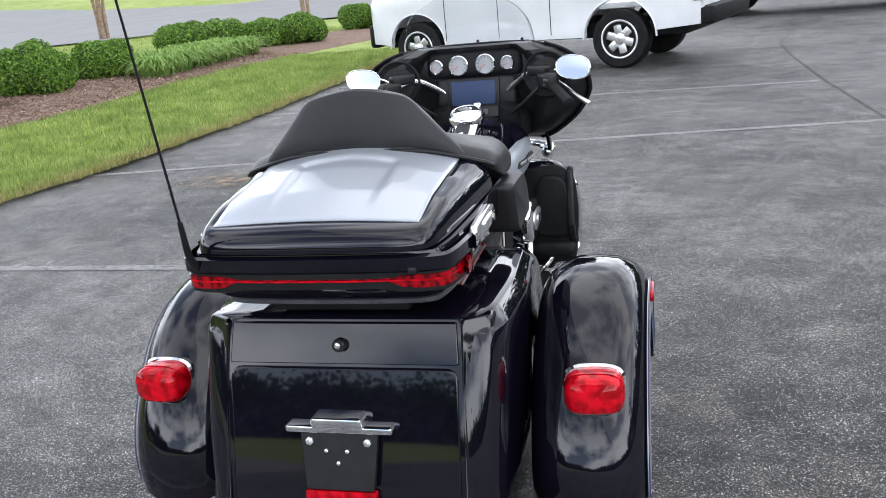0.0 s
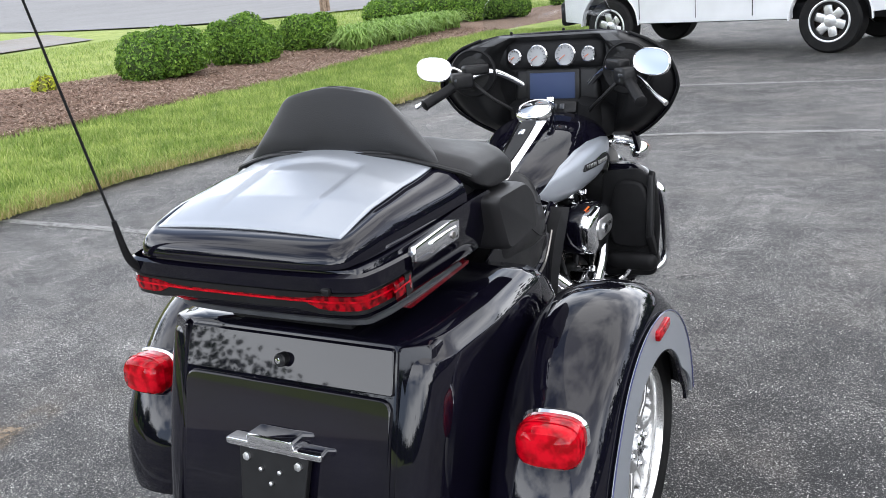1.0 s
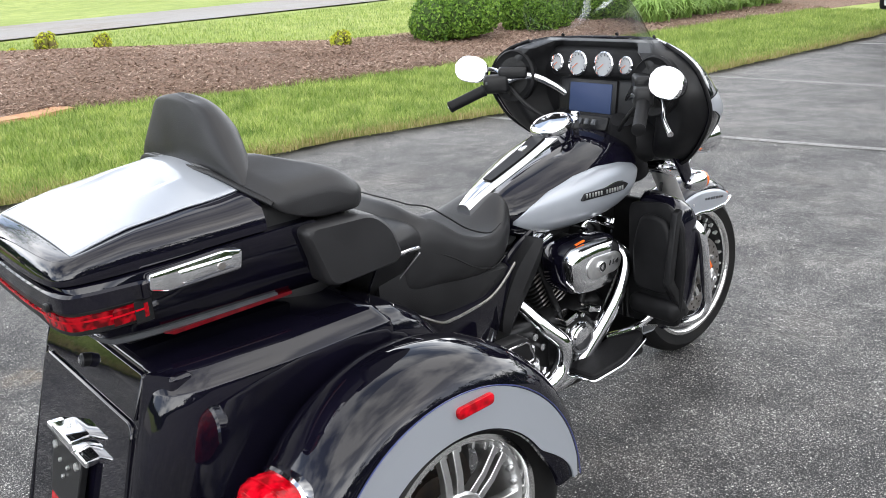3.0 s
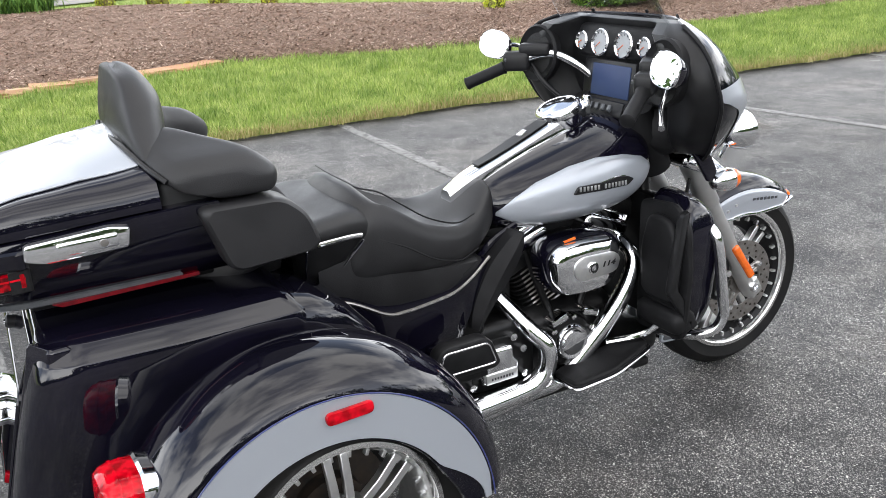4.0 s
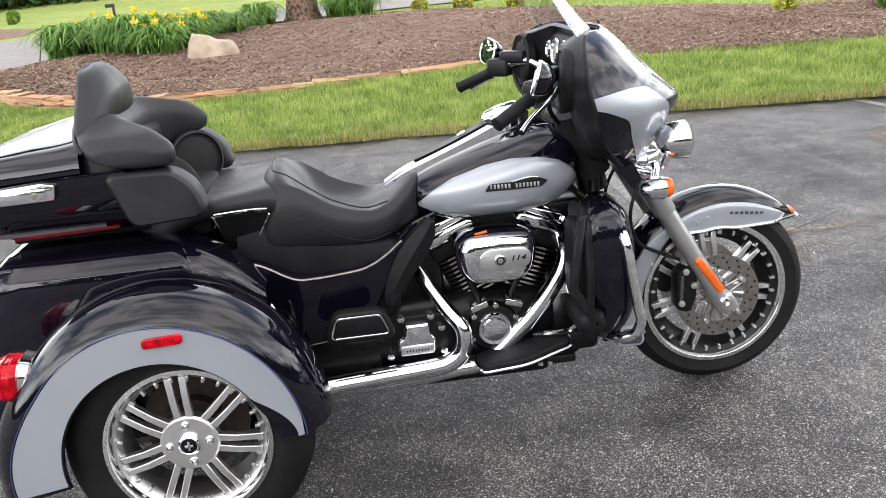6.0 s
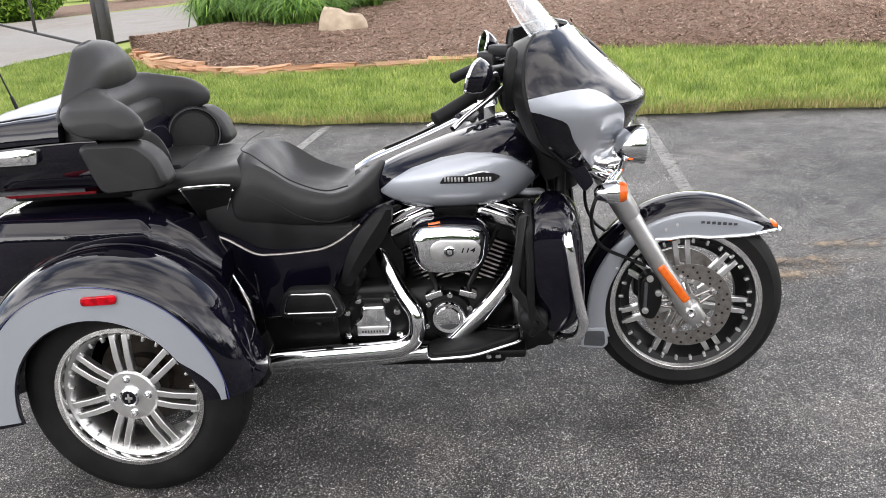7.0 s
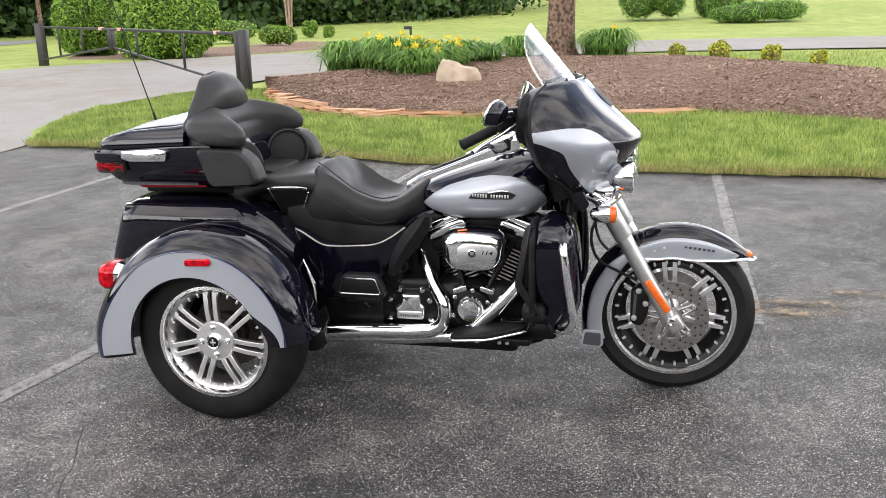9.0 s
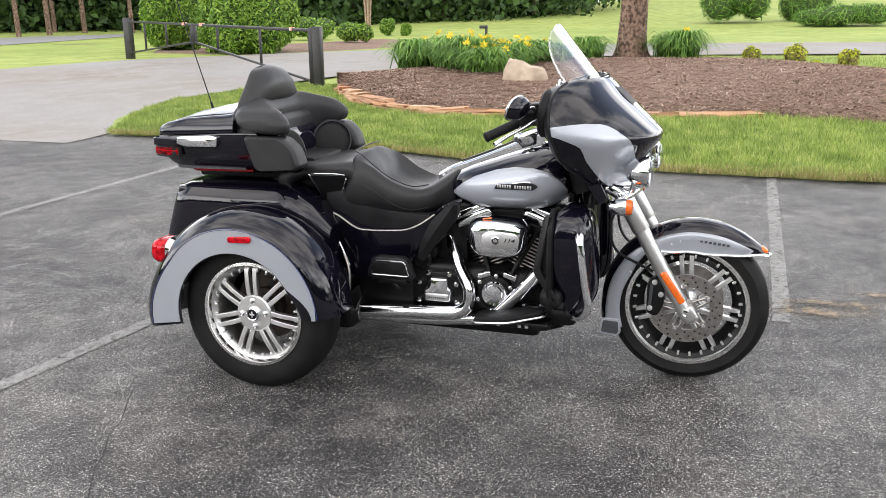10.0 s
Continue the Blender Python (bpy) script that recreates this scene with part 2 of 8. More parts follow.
def ground_material(name, base, colors, speck=None, rough=0.9, bump=0.5, bump_scale=120.0, big=0.35, crack=0.0):
    """Ground: two noises of colour, optional fine aggregate, relief."""
    m = bpy.data.materials.new(name)
    m.use_nodes = True
    n, l = m.node_tree.nodes, m.node_tree.links
    b = n["Principled BSDF"]
    b.inputs["Roughness"].default_value, b.inputs["Specular IOR Level"].default_value = rough, 0.3
    co = n.new("ShaderNodeTexCoord")

    def noise_fac(scale, detail, lo, hi, rg=0.5):
        t = n.new("ShaderNodeTexNoise")
        t.inputs["Scale"].default_value, t.inputs["Detail"].default_value, t.inputs["Roughness"].default_value = scale, detail, rg
        l.new(co.outputs["Object"], t.inputs["Vector"])
        r = n.new("ShaderNodeMapRange")
        r.inputs[1].default_value, r.inputs[2].default_value = lo, hi
        l.new(t.outputs["Fac"], r.inputs[0])
        return r.outputs[0]

    def mixed(fac, a, c, mode="MIX"):
        x = n.new("ShaderNodeMixRGB")
        x.blend_type = mode
        if isinstance(fac, float):
            x.inputs[0].default_value = fac
        else:
            l.new(fac, x.inputs[0])
        for i, v in ((1, a), (2, c)):
            if isinstance(v, tuple):
                x.inputs[i].default_value = (*v, 1)
            else:
                l.new(v, x.inputs[i])
        return x.outputs[0]

    col = mixed(noise_fac(big, 5, 0.35, 0.65), base, colors[0])
    col = mixed(noise_fac(big * 9, 6, 0.40, 0.72, 0.65), col, colors[1])
    height = noise_fac(bump_scale, 3, 0.2, 0.8)
    if speck:
        for sc, lim, tone, amount in speck:
            v = n.new("ShaderNodeTexVoronoi")
            v.inputs["Scale"].default_value = sc
            l.new(co.outputs["Object"], v.inputs["Vector"])
            sep = n.new("ShaderNodeSeparateColor")
            l.new(v.outputs["Color"], sep.inputs[0])
            r = n.new("ShaderNodeMapRange")
            r.inputs[1].default_value, r.inputs[2].default_value, r.inputs[4].default_value = lim, 1.0, amount
            l.new(sep.outputs[0], r.inputs[0])
            col = mixed(r.outputs[0], col, tone)
    if crack:
        v = n.new("ShaderNodeTexVoronoi")
        v.feature = "DISTANCE_TO_EDGE"
        v.inputs["Scale"].default_value = crack
        w = n.new("ShaderNodeTexNoise")
        w.inputs["Scale"].default_value = 1.5
        l.new(co.outputs["Object"], w.inputs["Vector"])
        wv = n.new("ShaderNodeVectorMath")
        wv.operation = "ADD"
        l.new(co.outputs["Object"], wv.inputs[0])
        l.new(w.outputs["Color"], wv.inputs[1])
        l.new(wv.outputs[0], v.inputs["Vector"])
        r = n.new("ShaderNodeMapRange")
        r.inputs[1].default_value, r.inputs[2].default_value, r.inputs[3].default_value, r.inputs[4].default_value = 0.0, 0.012, 0.5, 0.0
        l.new(v.outputs["Distance"], r.inputs[0])
        col = mixed(r.outputs[0], col, (0.03, 0.03, 0.03))
    l.new(col, b.inputs["Base Color"])
    bp = n.new("ShaderNodeBump")
    bp.inputs["Strength"].default_value, bp.inputs["Distance"].default_value = bump, 0.006
    l.new(height, bp.inputs["Height"])
    l.new(bp.outputs[0], b.inputs["Normal"])
    return m


def asphalt_material():
    """Dark sealed asphalt whose pale aggregate shows through where the seal has worn."""
    m = bpy.data.materials.new("worn_asphalt")
    m.use_nodes = True
    n, l = m.node_tree.nodes, m.node_tree.links
    b = n["Principled BSDF"]
    b.inputs["Roughness"].default_value, b.inputs["Specular IOR Level"].default_value = 0.64, 0.36
    co = n.new("ShaderNodeTexCoord")

    def field(scale, detail, lo, hi, a, c, rg=0.6, stretch=None):
        t, r = n.new("ShaderNodeTexNoise"), n.new("ShaderNodeMapRange")
        t.inputs["Scale"].default_value, t.inputs["Detail"].default_value, t.inputs["Roughness"].default_value = scale, detail, rg
        src = co.outputs["Object"]
        if stretch:
            mp = n.new("ShaderNodeMapping")
            mp.inputs["Scale"].default_value, mp.inputs["Rotation"].default_value = (*stretch[:2], 1), (0, 0, stretch[2])
            l.new(src, mp.inputs["Vector"])
            src = mp.outputs[0]
        l.new(src, t.inputs["Vector"])
        for k, v in ((1, lo), (2, hi), (3, a), (4, c)):
            r.inputs[k].default_value = v
        l.new(t.outputs["Fac"], r.inputs[0])
        return r.outputs[0]

    def calc(op, a, c):
        x = n.new("ShaderNodeMath")
        x.operation = op
        for k, v in enumerate((a, c)):
            if isinstance(v, float):
                x.inputs[k].default_value = v
            else:
                l.new(v, x.inputs[k])
        return x.outputs[0]

    def mixed(fac, a, c):
        x = n.new("ShaderNodeMixRGB")
        l.new(fac, x.inputs[0])
        for k, v in ((1, a), (2, c)):
            if isinstance(v, tuple):
                x.inputs[k].default_value = (*v, 1)
            else:
                l.new(v, x.inputs[k])
        return x.outputs[0]

    broad = field(0.42, 5, 0.36, 0.64, 0.0, 1.0)
    blot = field(2.6, 8, 0.36, 0.68, 0.0, 1.0, 0.70)
    scuff = field(0.9, 8, 0.52, 0.66, 0.0, 1.0, 0.72, (0.6, 1.4, 0.5))
    drag = field(2.4, 9, 0.57, 0.70, 0.0, 1.0, 0.74, (0.22, 1.9, 0.25))
    wear = calc("ADD", calc("MULTIPLY", broad, 0.42), calc("ADD", calc("MULTIPLY", blot, 0.36), calc("ADD", calc("MULTIPLY", scuff, 0.16), calc("MULTIPLY", drag, 0.22))))
    col = mixed(wear, (0.0115, 0.0117, 0.0137), (0.042, 0.0415, 0.0430))
    col = mixed(field(1.3, 6, 0.50, 0.72, 0.0, 0.6), col, (0.062, 0.050, 0.040))
    for sc, cut, slope, lo_tone, hi_tone in ((460.0, 0.96, 0.50, (0.12, 0.117, 0.112), (0.42, 0.41, 0.39)), (260.0, 0.995, 0.16, (0.24, 0.235, 0.222), (0.78, 0.765, 0.72))):
        v, sep = n.new("ShaderNodeTexVoronoi"), n.new("ShaderNodeSeparateColor")
        v.inputs["Scale"].default_value = sc
        l.new(co.outputs["Object"], v.inputs["Vector"])
        l.new(v.outputs["Color"], sep.inputs[0])
        lim = calc("SUBTRACT", cut, calc("MULTIPLY", wear, slope))
        col = mixed(calc("MULTIPLY", calc("GREATER_THAN", sep.outputs[0], lim), 0.9), col, mixed(sep.outputs[1], lo_tone, hi_tone))
    mott = field(5.5, 9, 0.34, 0.66, 0.60, 1.34, 0.72)
    mul = n.new("ShaderNodeVectorMath")
    mul.operation = "SCALE"
    l.new(col, mul.inputs[0])
    l.new(mott, mul.inputs["Scale"])
    col = mul.outputs[0]
    pits = field(170.0, 3, 0.30, 0.44, 1.0, 0.0)
    col = mixed(calc("MULTIPLY", pits, 0.75), col, (0.010, 0.010, 0.011))
    l.new(col, b.inputs["Base Color"])
    bp = n.new("ShaderNodeBump")
    bp.inputs["Strength"].default_value, bp.inputs["Distance"].default_value = 0.7, 0.005
    l.new(field(170.0, 3, 0.2, 0.8, 0.0, 1.0), bp.inputs["Height"])
    l.new(bp.outputs[0], b.inputs["Normal"])
    return m


ASPHALT = asphalt_material()
ROADMAT = ground_material("pale_worn_road", (0.235, 0.235, 0.24), [(0.205, 0.204, 0.207), (0.26, 0.257, 0.258)], rough=0.9, bump=0.03, bump_scale=60)
DRIVEMAT = ground_material("pale_worn_drive", (0.285, 0.28, 0.275), [(0.235, 0.205, 0.175), (0.305, 0.295, 0.285)], speck=[(60.0, 0.7, (0.17, 0.165, 0.16), 0.5)], rough=0.9, bump=0.05, bump_scale=60, big=0.22)
LAWN = ground_material("mown_lawn", (0.255, 0.325, 0.078), [(0.35, 0.40, 0.115), (0.18, 0.25, 0.055)], rough=0.9, bump=1.0, bump_scale=45, big=0.16)
MULCHMAT = ground_material("mulch_bed_soil", (0.22, 0.145, 0.105), [(0.28, 0.19, 0.145), (0.13, 0.085, 0.062)], speck=[(110.0, 0.45, (0.40, 0.29, 0.22), 0.8), (70.0, 0.6, (0.07, 0.045, 0.035), 0.9)], rough=0.95, bump=1.0, bump_scale=90, big=0.6)
STRIPE = ground_material("worn_white_line", (0.37, 0.37, 0.36), [(0.31, 0.31, 0.30), (0.25, 0.25, 0.24)],
                         speck=[(190.0, 0.6, (0.09, 0.09, 0.09), 0.6)], rough=0.8, bump=0.6, bump_scale=170)
FAINT = ground_material("faded_line", (0.27, 0.265, 0.26), [(0.22, 0.215, 0.21), (0.31, 0.305, 0.30)],
                        speck=[(190.0, 0.5, (0.07, 0.07, 0.07), 0.6)], rough=0.85, bump=0.6, bump_scale=170)
def worn(m, lo, hi, scale=9.0, round_fade=False, grain=0.0):
    """Lets the ground below show through where the layer has worn away."""
    n, l = m.node_tree.nodes, m.node_tree.links
    b, out = n["Principled BSDF"], n["Material Output"]
    co, t, r = n.new("ShaderNodeTexCoord"), n.new("ShaderNodeTexNoise"), n.new("ShaderNodeMapRange")
    t.inputs["Scale"].default_value, t.inputs["Detail"].default_value, t.inputs["Roughness"].default_value = scale, 8.0, 0.72
    r.inputs[1].default_value, r.inputs[2].default_value = lo, hi
    l.new(co.outputs["Object"], t.inputs["Vector"])
    l.new(t.outputs["Fac"], r.inputs[0])
    fac = r.outputs[0]
    if round_fade:
        mp, g, mu = n.new("ShaderNodeMapping"), n.new("ShaderNodeTexGradient"), n.new("ShaderNodeMath")
        g.gradient_type, mu.operation = "SPHERICAL", "MULTIPLY"
        mp.inputs["Location"].default_value, mp.inputs["Scale"].default_value = (-1, -1, 0), (2, 2, 0)
        l.new(co.outputs["Generated"], mp.inputs["Vector"])
        l.new(mp.outputs[0], g.inputs["Vector"])
        l.new(g.outputs["Fac"], mu.inputs[0])
        l.new(fac, mu.inputs[1])
        k = n.new("ShaderNodeMath")
        k.operation, k.use_clamp = "MULTIPLY", True
        k.inputs[1].default_value = 2.2
        l.new(mu.outputs[0], k.inputs[0])
        fac = k.outputs[0]
    if grain:
        v, sep, gt, mu2 = n.new("ShaderNodeTexVoronoi"), n.new("ShaderNodeSeparateColor"), n.new("ShaderNodeMath"), n.new("ShaderNodeMath")
        v.inputs["Scale"].default_value = 330.0
        gt.operation, mu2.operation, gt.inputs[1].default_value = "GREATER_THAN", "MULTIPLY", grain
        l.new(co.outputs["Object"], v.inputs["Vector"])
        l.new(v.outputs["Color"], sep.inputs[0])
        l.new(sep.outputs[0], gt.inputs[0])
        l.new(gt.outputs[0], mu2.inputs[0])
        l.new(fac, mu2.inputs[1])
        fac = mu2.outputs[0]
    tr, mx = n.new("ShaderNodeBsdfTransparent"), n.new("ShaderNodeMixShader")
    l.new(fac, mx.inputs[0])
    l.new(tr.outputs[0], mx.inputs[1])
    l.new(b.outputs[0], mx.inputs[2])
    l.new(mx.outputs[0], out.inputs["Surface"])
    return m


TAN = ground_material("sandy_stain", (0.27, 0.205, 0.14), [(0.22, 0.17, 0.125), (0.33, 0.26, 0.18)], rough=0.95, bump=0.6, bump_scale=170, big=2.0)
worn(STRIPE, 0.24, 0.52, 24.0, grain=0.12)
worn(FAINT, 0.42, 0.66, 16.0, grain=0.62)
worn(TAN, 0.42, 0.66, 9.0, True, grain=0.25)


# ---- mesh helpers ----
def part(name, bm, mat, parent=None, label="", sub=0, smooth=True, bevel=0.0, solid=0.0):
    """Links a bmesh as one mesh object, under a thing or a part of it."""
    bmesh.ops.recalc_face_normals(bm, faces=bm.faces)
    me = bpy.data.meshes.new(name)
    bm.to_mesh(me)
    bm.free()
    for mm in (mat if isinstance(mat, (list, tuple)) else [mat]):
        me.materials.append(mm)
    for p in me.polygons:
        p.use_smooth = smooth
    ob = new(name, me)
    if parent:
        ob.parent = parent
    if label:
        ob["label"] = label
    if solid:
        md = ob.modifiers.new("thickness", "SOLIDIFY")
        md.thickness, md.offset = solid, -1
    if bevel:
        md = ob.modifiers.new("bevel", "BEVEL")
        md.width, md.segments, md.limit_method = bevel, 2, "ANGLE"
    if sub:
        md = ob.modifiers.new("smooth", "SUBSURF")
        md.levels = md.render_levels = sub
    if smooth and not sub:
        me.set_sharp_from_angle(angle=radians(40))
    return ob


def thing(name, label, category, at=(0, 0, 0), group="", kind=""):
    ob = new(name)
    ob.location = at
    ob.empty_display_size = 0.1
    return tagged(ob, label, category, group, kind)


def cr(pts, n=6):
    """A smooth line through the points."""
    p = [Vector(q) for q in pts]
    p = [p[0] * 2 - p[1]] + p + [p[-1] * 2 - p[-2]]
    out = []
    for i in range(1, len(p) - 2):
        for k in range(n):
            t = k / n
            out.append(0.5 * (2 * p[i] + (p[i + 1] - p[i - 1]) * t + (2 * p[i - 1] - 5 * p[i] + 4 * p[i + 1] - p[i + 2]) * t * t
                              + (3 * p[i] - p[i - 1] - 3 * p[i + 1] + p[i + 2]) * t ** 3))
    return out + [p[-2]]


def interp(rows, n):
    """Rows of numbers, filled in smoothly to about n steps each."""
    a = [tuple(r) for r in rows]
    out = []
    for i in range(len(a) - 1):
        p0, p1, p2, p3 = a[max(i - 1, 0)], a[i], a[i + 1], a[min(i + 2, len(a) - 1)]
        for k in range(n):
            t = k / n
            out.append(tuple(0.5 * (2 * q1 + (q2 - q0) * t + (2 * q0 - 5 * q1 + 4 * q2 - q3) * t * t + (3 * q1 - q0 - 3 * q2 + q3) * t ** 3)
                             for q0, q1, q2, q3 in zip(p0, p1, p2, p3)))
    return out + [a[-1]]


def loft(rings, closed=True, cap=True, bm=None):
    bm = bm or bmesh.new()
    rows = [[bm.verts.new(p) for p in r] for r in rings]
    n = len(rows[0])
    for a, b in zip(rows, rows[1:]):
        for i in range(n if closed else n - 1):
            j = (i + 1) % n
            bm.faces.new((a[i], a[j], b[j], b[i]))
    if cap and closed:
        bm.faces.new(rows[0])
        bm.faces.new(rows[-1])
    return bm


def tube(pts, r, n=12, steps=6, bm=None, smooth=True):
    """A round tube along a smooth line; r is one radius or one for each point."""
    rs = r if isinstance(r, (list, tuple)) else [r] * len(pts)
    path = cr(pts, steps) if smooth and len(pts) > 2 else [Vector(p) for p in pts]
    rad = np.interp(np.linspace(0, len(pts) - 1, len(path)), range(len(pts)), rs)
    rings, up = [], None
    for i, p in enumerate(path):
        d = (path[min(i + 1, len(path) - 1)] - path[max(i - 1, 0)]).normalized()
        if up is None:
            up = d.orthogonal().normalized()
        up = (up - d * up.dot(d)).normalized()
        side = d.cross(up)
        rings.append([p + (up * math.cos(a) + side * math.sin(a)) * rad[i] for a in (2 * math.pi * k / n for k in range(n))])
    return loft(rings, bm=bm)


def lathe(profile, at, axis="x", n=32, bm=None, cap=True):
    """Turns (radius, height) rows round an axis through at."""
    rings = []
    ax = {"x": Vector((1, 0, 0)), "y": Vector((0, 1, 0)), "z": Vector((0, 0, 1))}[axis] if isinstance(axis, str) else Vector(axis).normalized()
    u = ax.orthogonal().normalized()
    v = ax.cross(u)
    at = Vector(at)
    for r, h in profile:
        rings.append([at + ax * h + (u * math.cos(a) + v * math.sin(a)) * max(r, 1e-4) for a in (2 * math.pi * k / n for k in range(n))])
    return loft(rings, bm=bm, cap=cap)


def rbox(c, s, bev=0.006, rot=None, seg=2, bm=None):
    """A box of size s round c with rounded edges."""
    b = bmesh.new()
    bmesh.ops.create_cube(b, size=1)
    bmesh.ops.scale(b, vec=s, verts=b.verts)
    if bev:
        bmesh.ops.bevel(b, geom=list(b.edges), offset=min(bev, min(s) * 0.48), segments=seg, affect="EDGES", profile=0.5)
    m = Matrix.Translation(c)
    if rot:
        m = m @ Euler([radians(a) for a in rot]).to_matrix().to_4x4()
    bmesh.ops.transform(b, matrix=m, verts=b.verts)
    return joined(bm, b)


def joined(bm, b):
    if bm is None:
        return b
    me = bpy.data.meshes.new("join")
    b.to_mesh(me)
    b.free()
    bm.from_mesh(me)
    bpy.data.meshes.remove(me)
    return bm


def slab(outline, axis, a, b, bev=0.0, seg=2, bm=None):
    """A flat outline (two coordinates) pulled from a to b along an axis."""
    put = {"x": lambda p, h: (h, p[0], p[1]), "y": lambda p, h: (p[0], h, p[1]), "z": lambda p, h: (p[0], p[1], h)}[axis]
    q = loft([[put(p, a) for p in outline], [put(p, b) for p in outline]])
    if bev:
        bmesh.ops.recalc_face_normals(q, faces=q.faces)
        es = [e for e in q.edges if len(e.link_faces) == 2 and e.calc_face_angle(0) > 0.6]
        bmesh.ops.bevel(q, geom=es, offset=bev, segments=seg, affect="EDGES", profile=0.5)
    return joined(bm, q)


def round_poly(pts, r, n=4):
    """A polygon with rounded corners."""
    out = []
    k = len(pts)
    for i in range(k):
        p, a, b = Vector(pts[i]), Vector(pts[i - 1]), Vector(pts[(i + 1) % k])
        d1, d2 = (a - p), (b - p)
        rr = min(r, d1.length * 0.45, d2.length * 0.45)
        s, e = p + d1.normalized() * rr, p + d2.normalized() * rr
        for j in range(n + 1):
            t = j / n
            out.append(tuple(s * (1 - t) ** 2 + p * 2 * t * (1 - t) + e * t * t))
    return out


def superring(y, cx, cz, hw, hh, e=2.6, n=28):
    """A rounded-box ring across the length."""
    out = []
    for k in range(n):
        a = 2 * math.pi * k / n
        c, s = math.cos(a), math.sin(a)
        out.append((cx + hw * math.copysign(abs(c) ** (2 / e), c), y, cz + hh * math.copysign(abs(s) ** (2 / e), s)))
    return out


def mirrored(bm):
    """The same shape on the other side of the midplane."""
    b = bm.copy()
    bmesh.ops.scale(b, vec=(-1, 1, 1), verts=b.verts)
    return b


def both(name, bm, mat, parent, label="", **k):
    other = mirrored(bm)
    a = part(name, bm, mat, parent, label, **k)
    b = part(name, other, mat, parent, label, **k)
    return a, b


# ---- the ground ----
EDGE = [(-400, -7.0), (-60, -7.0), (-14, -6.9), (-8, -6.5), (-6, -6.1), (-4, -5.95), (-2, -5.65), (-0.8, -5.25), (1.2, -4.97), (3.5, -4.85), (5.3, -4.5),
        (8, -4.3), (14, -4.28), (20, -4.5), (40, -4.6), (400, -5.0)]


def edge_x(y):
    """Where the asphalt ends and the lawn begins."""
    return float(np.interp(y, [e[0] for e in EDGE], [e[1] for e in EDGE])) + 0.05 * noise.noise((y * 1.7, 3.1, 0)) + 0.03 * noise.noise((y * 6, 1.1, 0))


def ease(t):
    t = min(max(t, 0.0), 1.0)
    return t * t * (3 - 2 * t)


def land(x, y):
    """Height of the lawn: a gentle bank, and a low hill far off."""
    far = math.hypot(x + 5, y - 5)
    return 0.33 * ease((-5 - x) / 12) + 3.0 * ease((far - 38) / 70) * (0.25 + 0.75 * ease((y + 32) / 26))


def drive_line(x):
    """Where the lawn ends and the driveway begins."""
    return float(np.interp(-x, [5.3, 6.3, 7.6, 9.2, 10.8, 12], [-5.95, -6.05, -6.75, -7.05, -6.5, -6.0]))


def sheet(name, rows, mat, label="", category="", kind="structure", smooth=True):
    ob = part(name, loft(rows, closed=False), mat, smooth=smooth)
    return tagged(ob, label, category, kind=kind)


rows = []
ys = sorted(set([round(v, 3) for v in np.concatenate([np.linspace(-400, -60, 8), np.linspace(-60, -10, 22), np.arange(-10, 26, 0.25), np.linspace(26, 60, 22), np.linspace(60, 400, 10)])]))
offs = [-400, -250, -160, -110, -85, -70, -58, -48, -40, -34, -29, -25, -21, -18, -15.5, -13, -11, -9, -7.5, -6, -5, -4, -3, -2, -1.2, -0.6, -0.30, -0.18, -0.10]
for y in ys:
    e = edge_x(y)
    row = []
    for o in offs:
        x = e + o
        sink = 0.08 * ease((drive_line(x) - y) / 0.35) * ease((x + 13) / 1.5)
        row.append((x, y, land(x, y) - sink + 0.004 + 0.038 * ease(-o / 0.6) + (0.012 * noise.noise((x * 0.6, y * 0.6, 0)) if o < -0.5 else 0)))
    row += [(e - 0.07, y, -0.03), (e + 30, y, -0.04), (e + 60, y, -0.04), (e + 400, y, -0.06)]
    rows.append(row)
sheet("ground", rows, LAWN, "mown green lawn rising gently behind the parking lot", "lawn")

rows = []
for y in [v for v in ys if -62 <= v <= 62]:
    e = edge_x(y)
    rows.append([(e - 0.35, y, -0.012), (e - 0.16, y, -0.003), (e + 0.02, y, 0.0)] + [(e + o, y, 0.0) for o in (0.5, 2, 4, 6, 9, 14, 25, 55)])
sheet("parking_lot", rows, ASPHALT, "dark worn asphalt parking lot with pale aggregate", "asphalt")


def strip(name, line, width, z, mat, label, category="painted line", soft=0.0):
    """A thin strip that lies on the asphalt along a line."""
    pts = [Vector((*p, 0)) for p in line]
    fine = []
    for a, b in zip(pts, pts[1:]):
        k = max(2, int((b - a).length / 0.12))
        fine += [a.lerp(b, i / k) for i in range(k)]
    fine.append(pts[-1])
    rr = []
    for i, p in enumerate(fine):
        d = (fine[min(i + 1, len(fine) - 1)] - fine[max(i - 1, 0)]).normalized()
        s = Vector((-d.y, d.x, 0))
        w1 = width / 2 * (1 + 0.10 * noise.noise((p.x * 5, p.y * 5, 1)) - soft * random.random())
        w2 = width / 2 * (1 + 0.10 * noise.noise((p.x * 5, p.y * 5, 7)) - soft * random.random())
        rr.append([(p + s * w1)[:2] + (z,), (p - s * w2)[:2] + (z,)])
    return sheet(name, rr, mat, label, category)


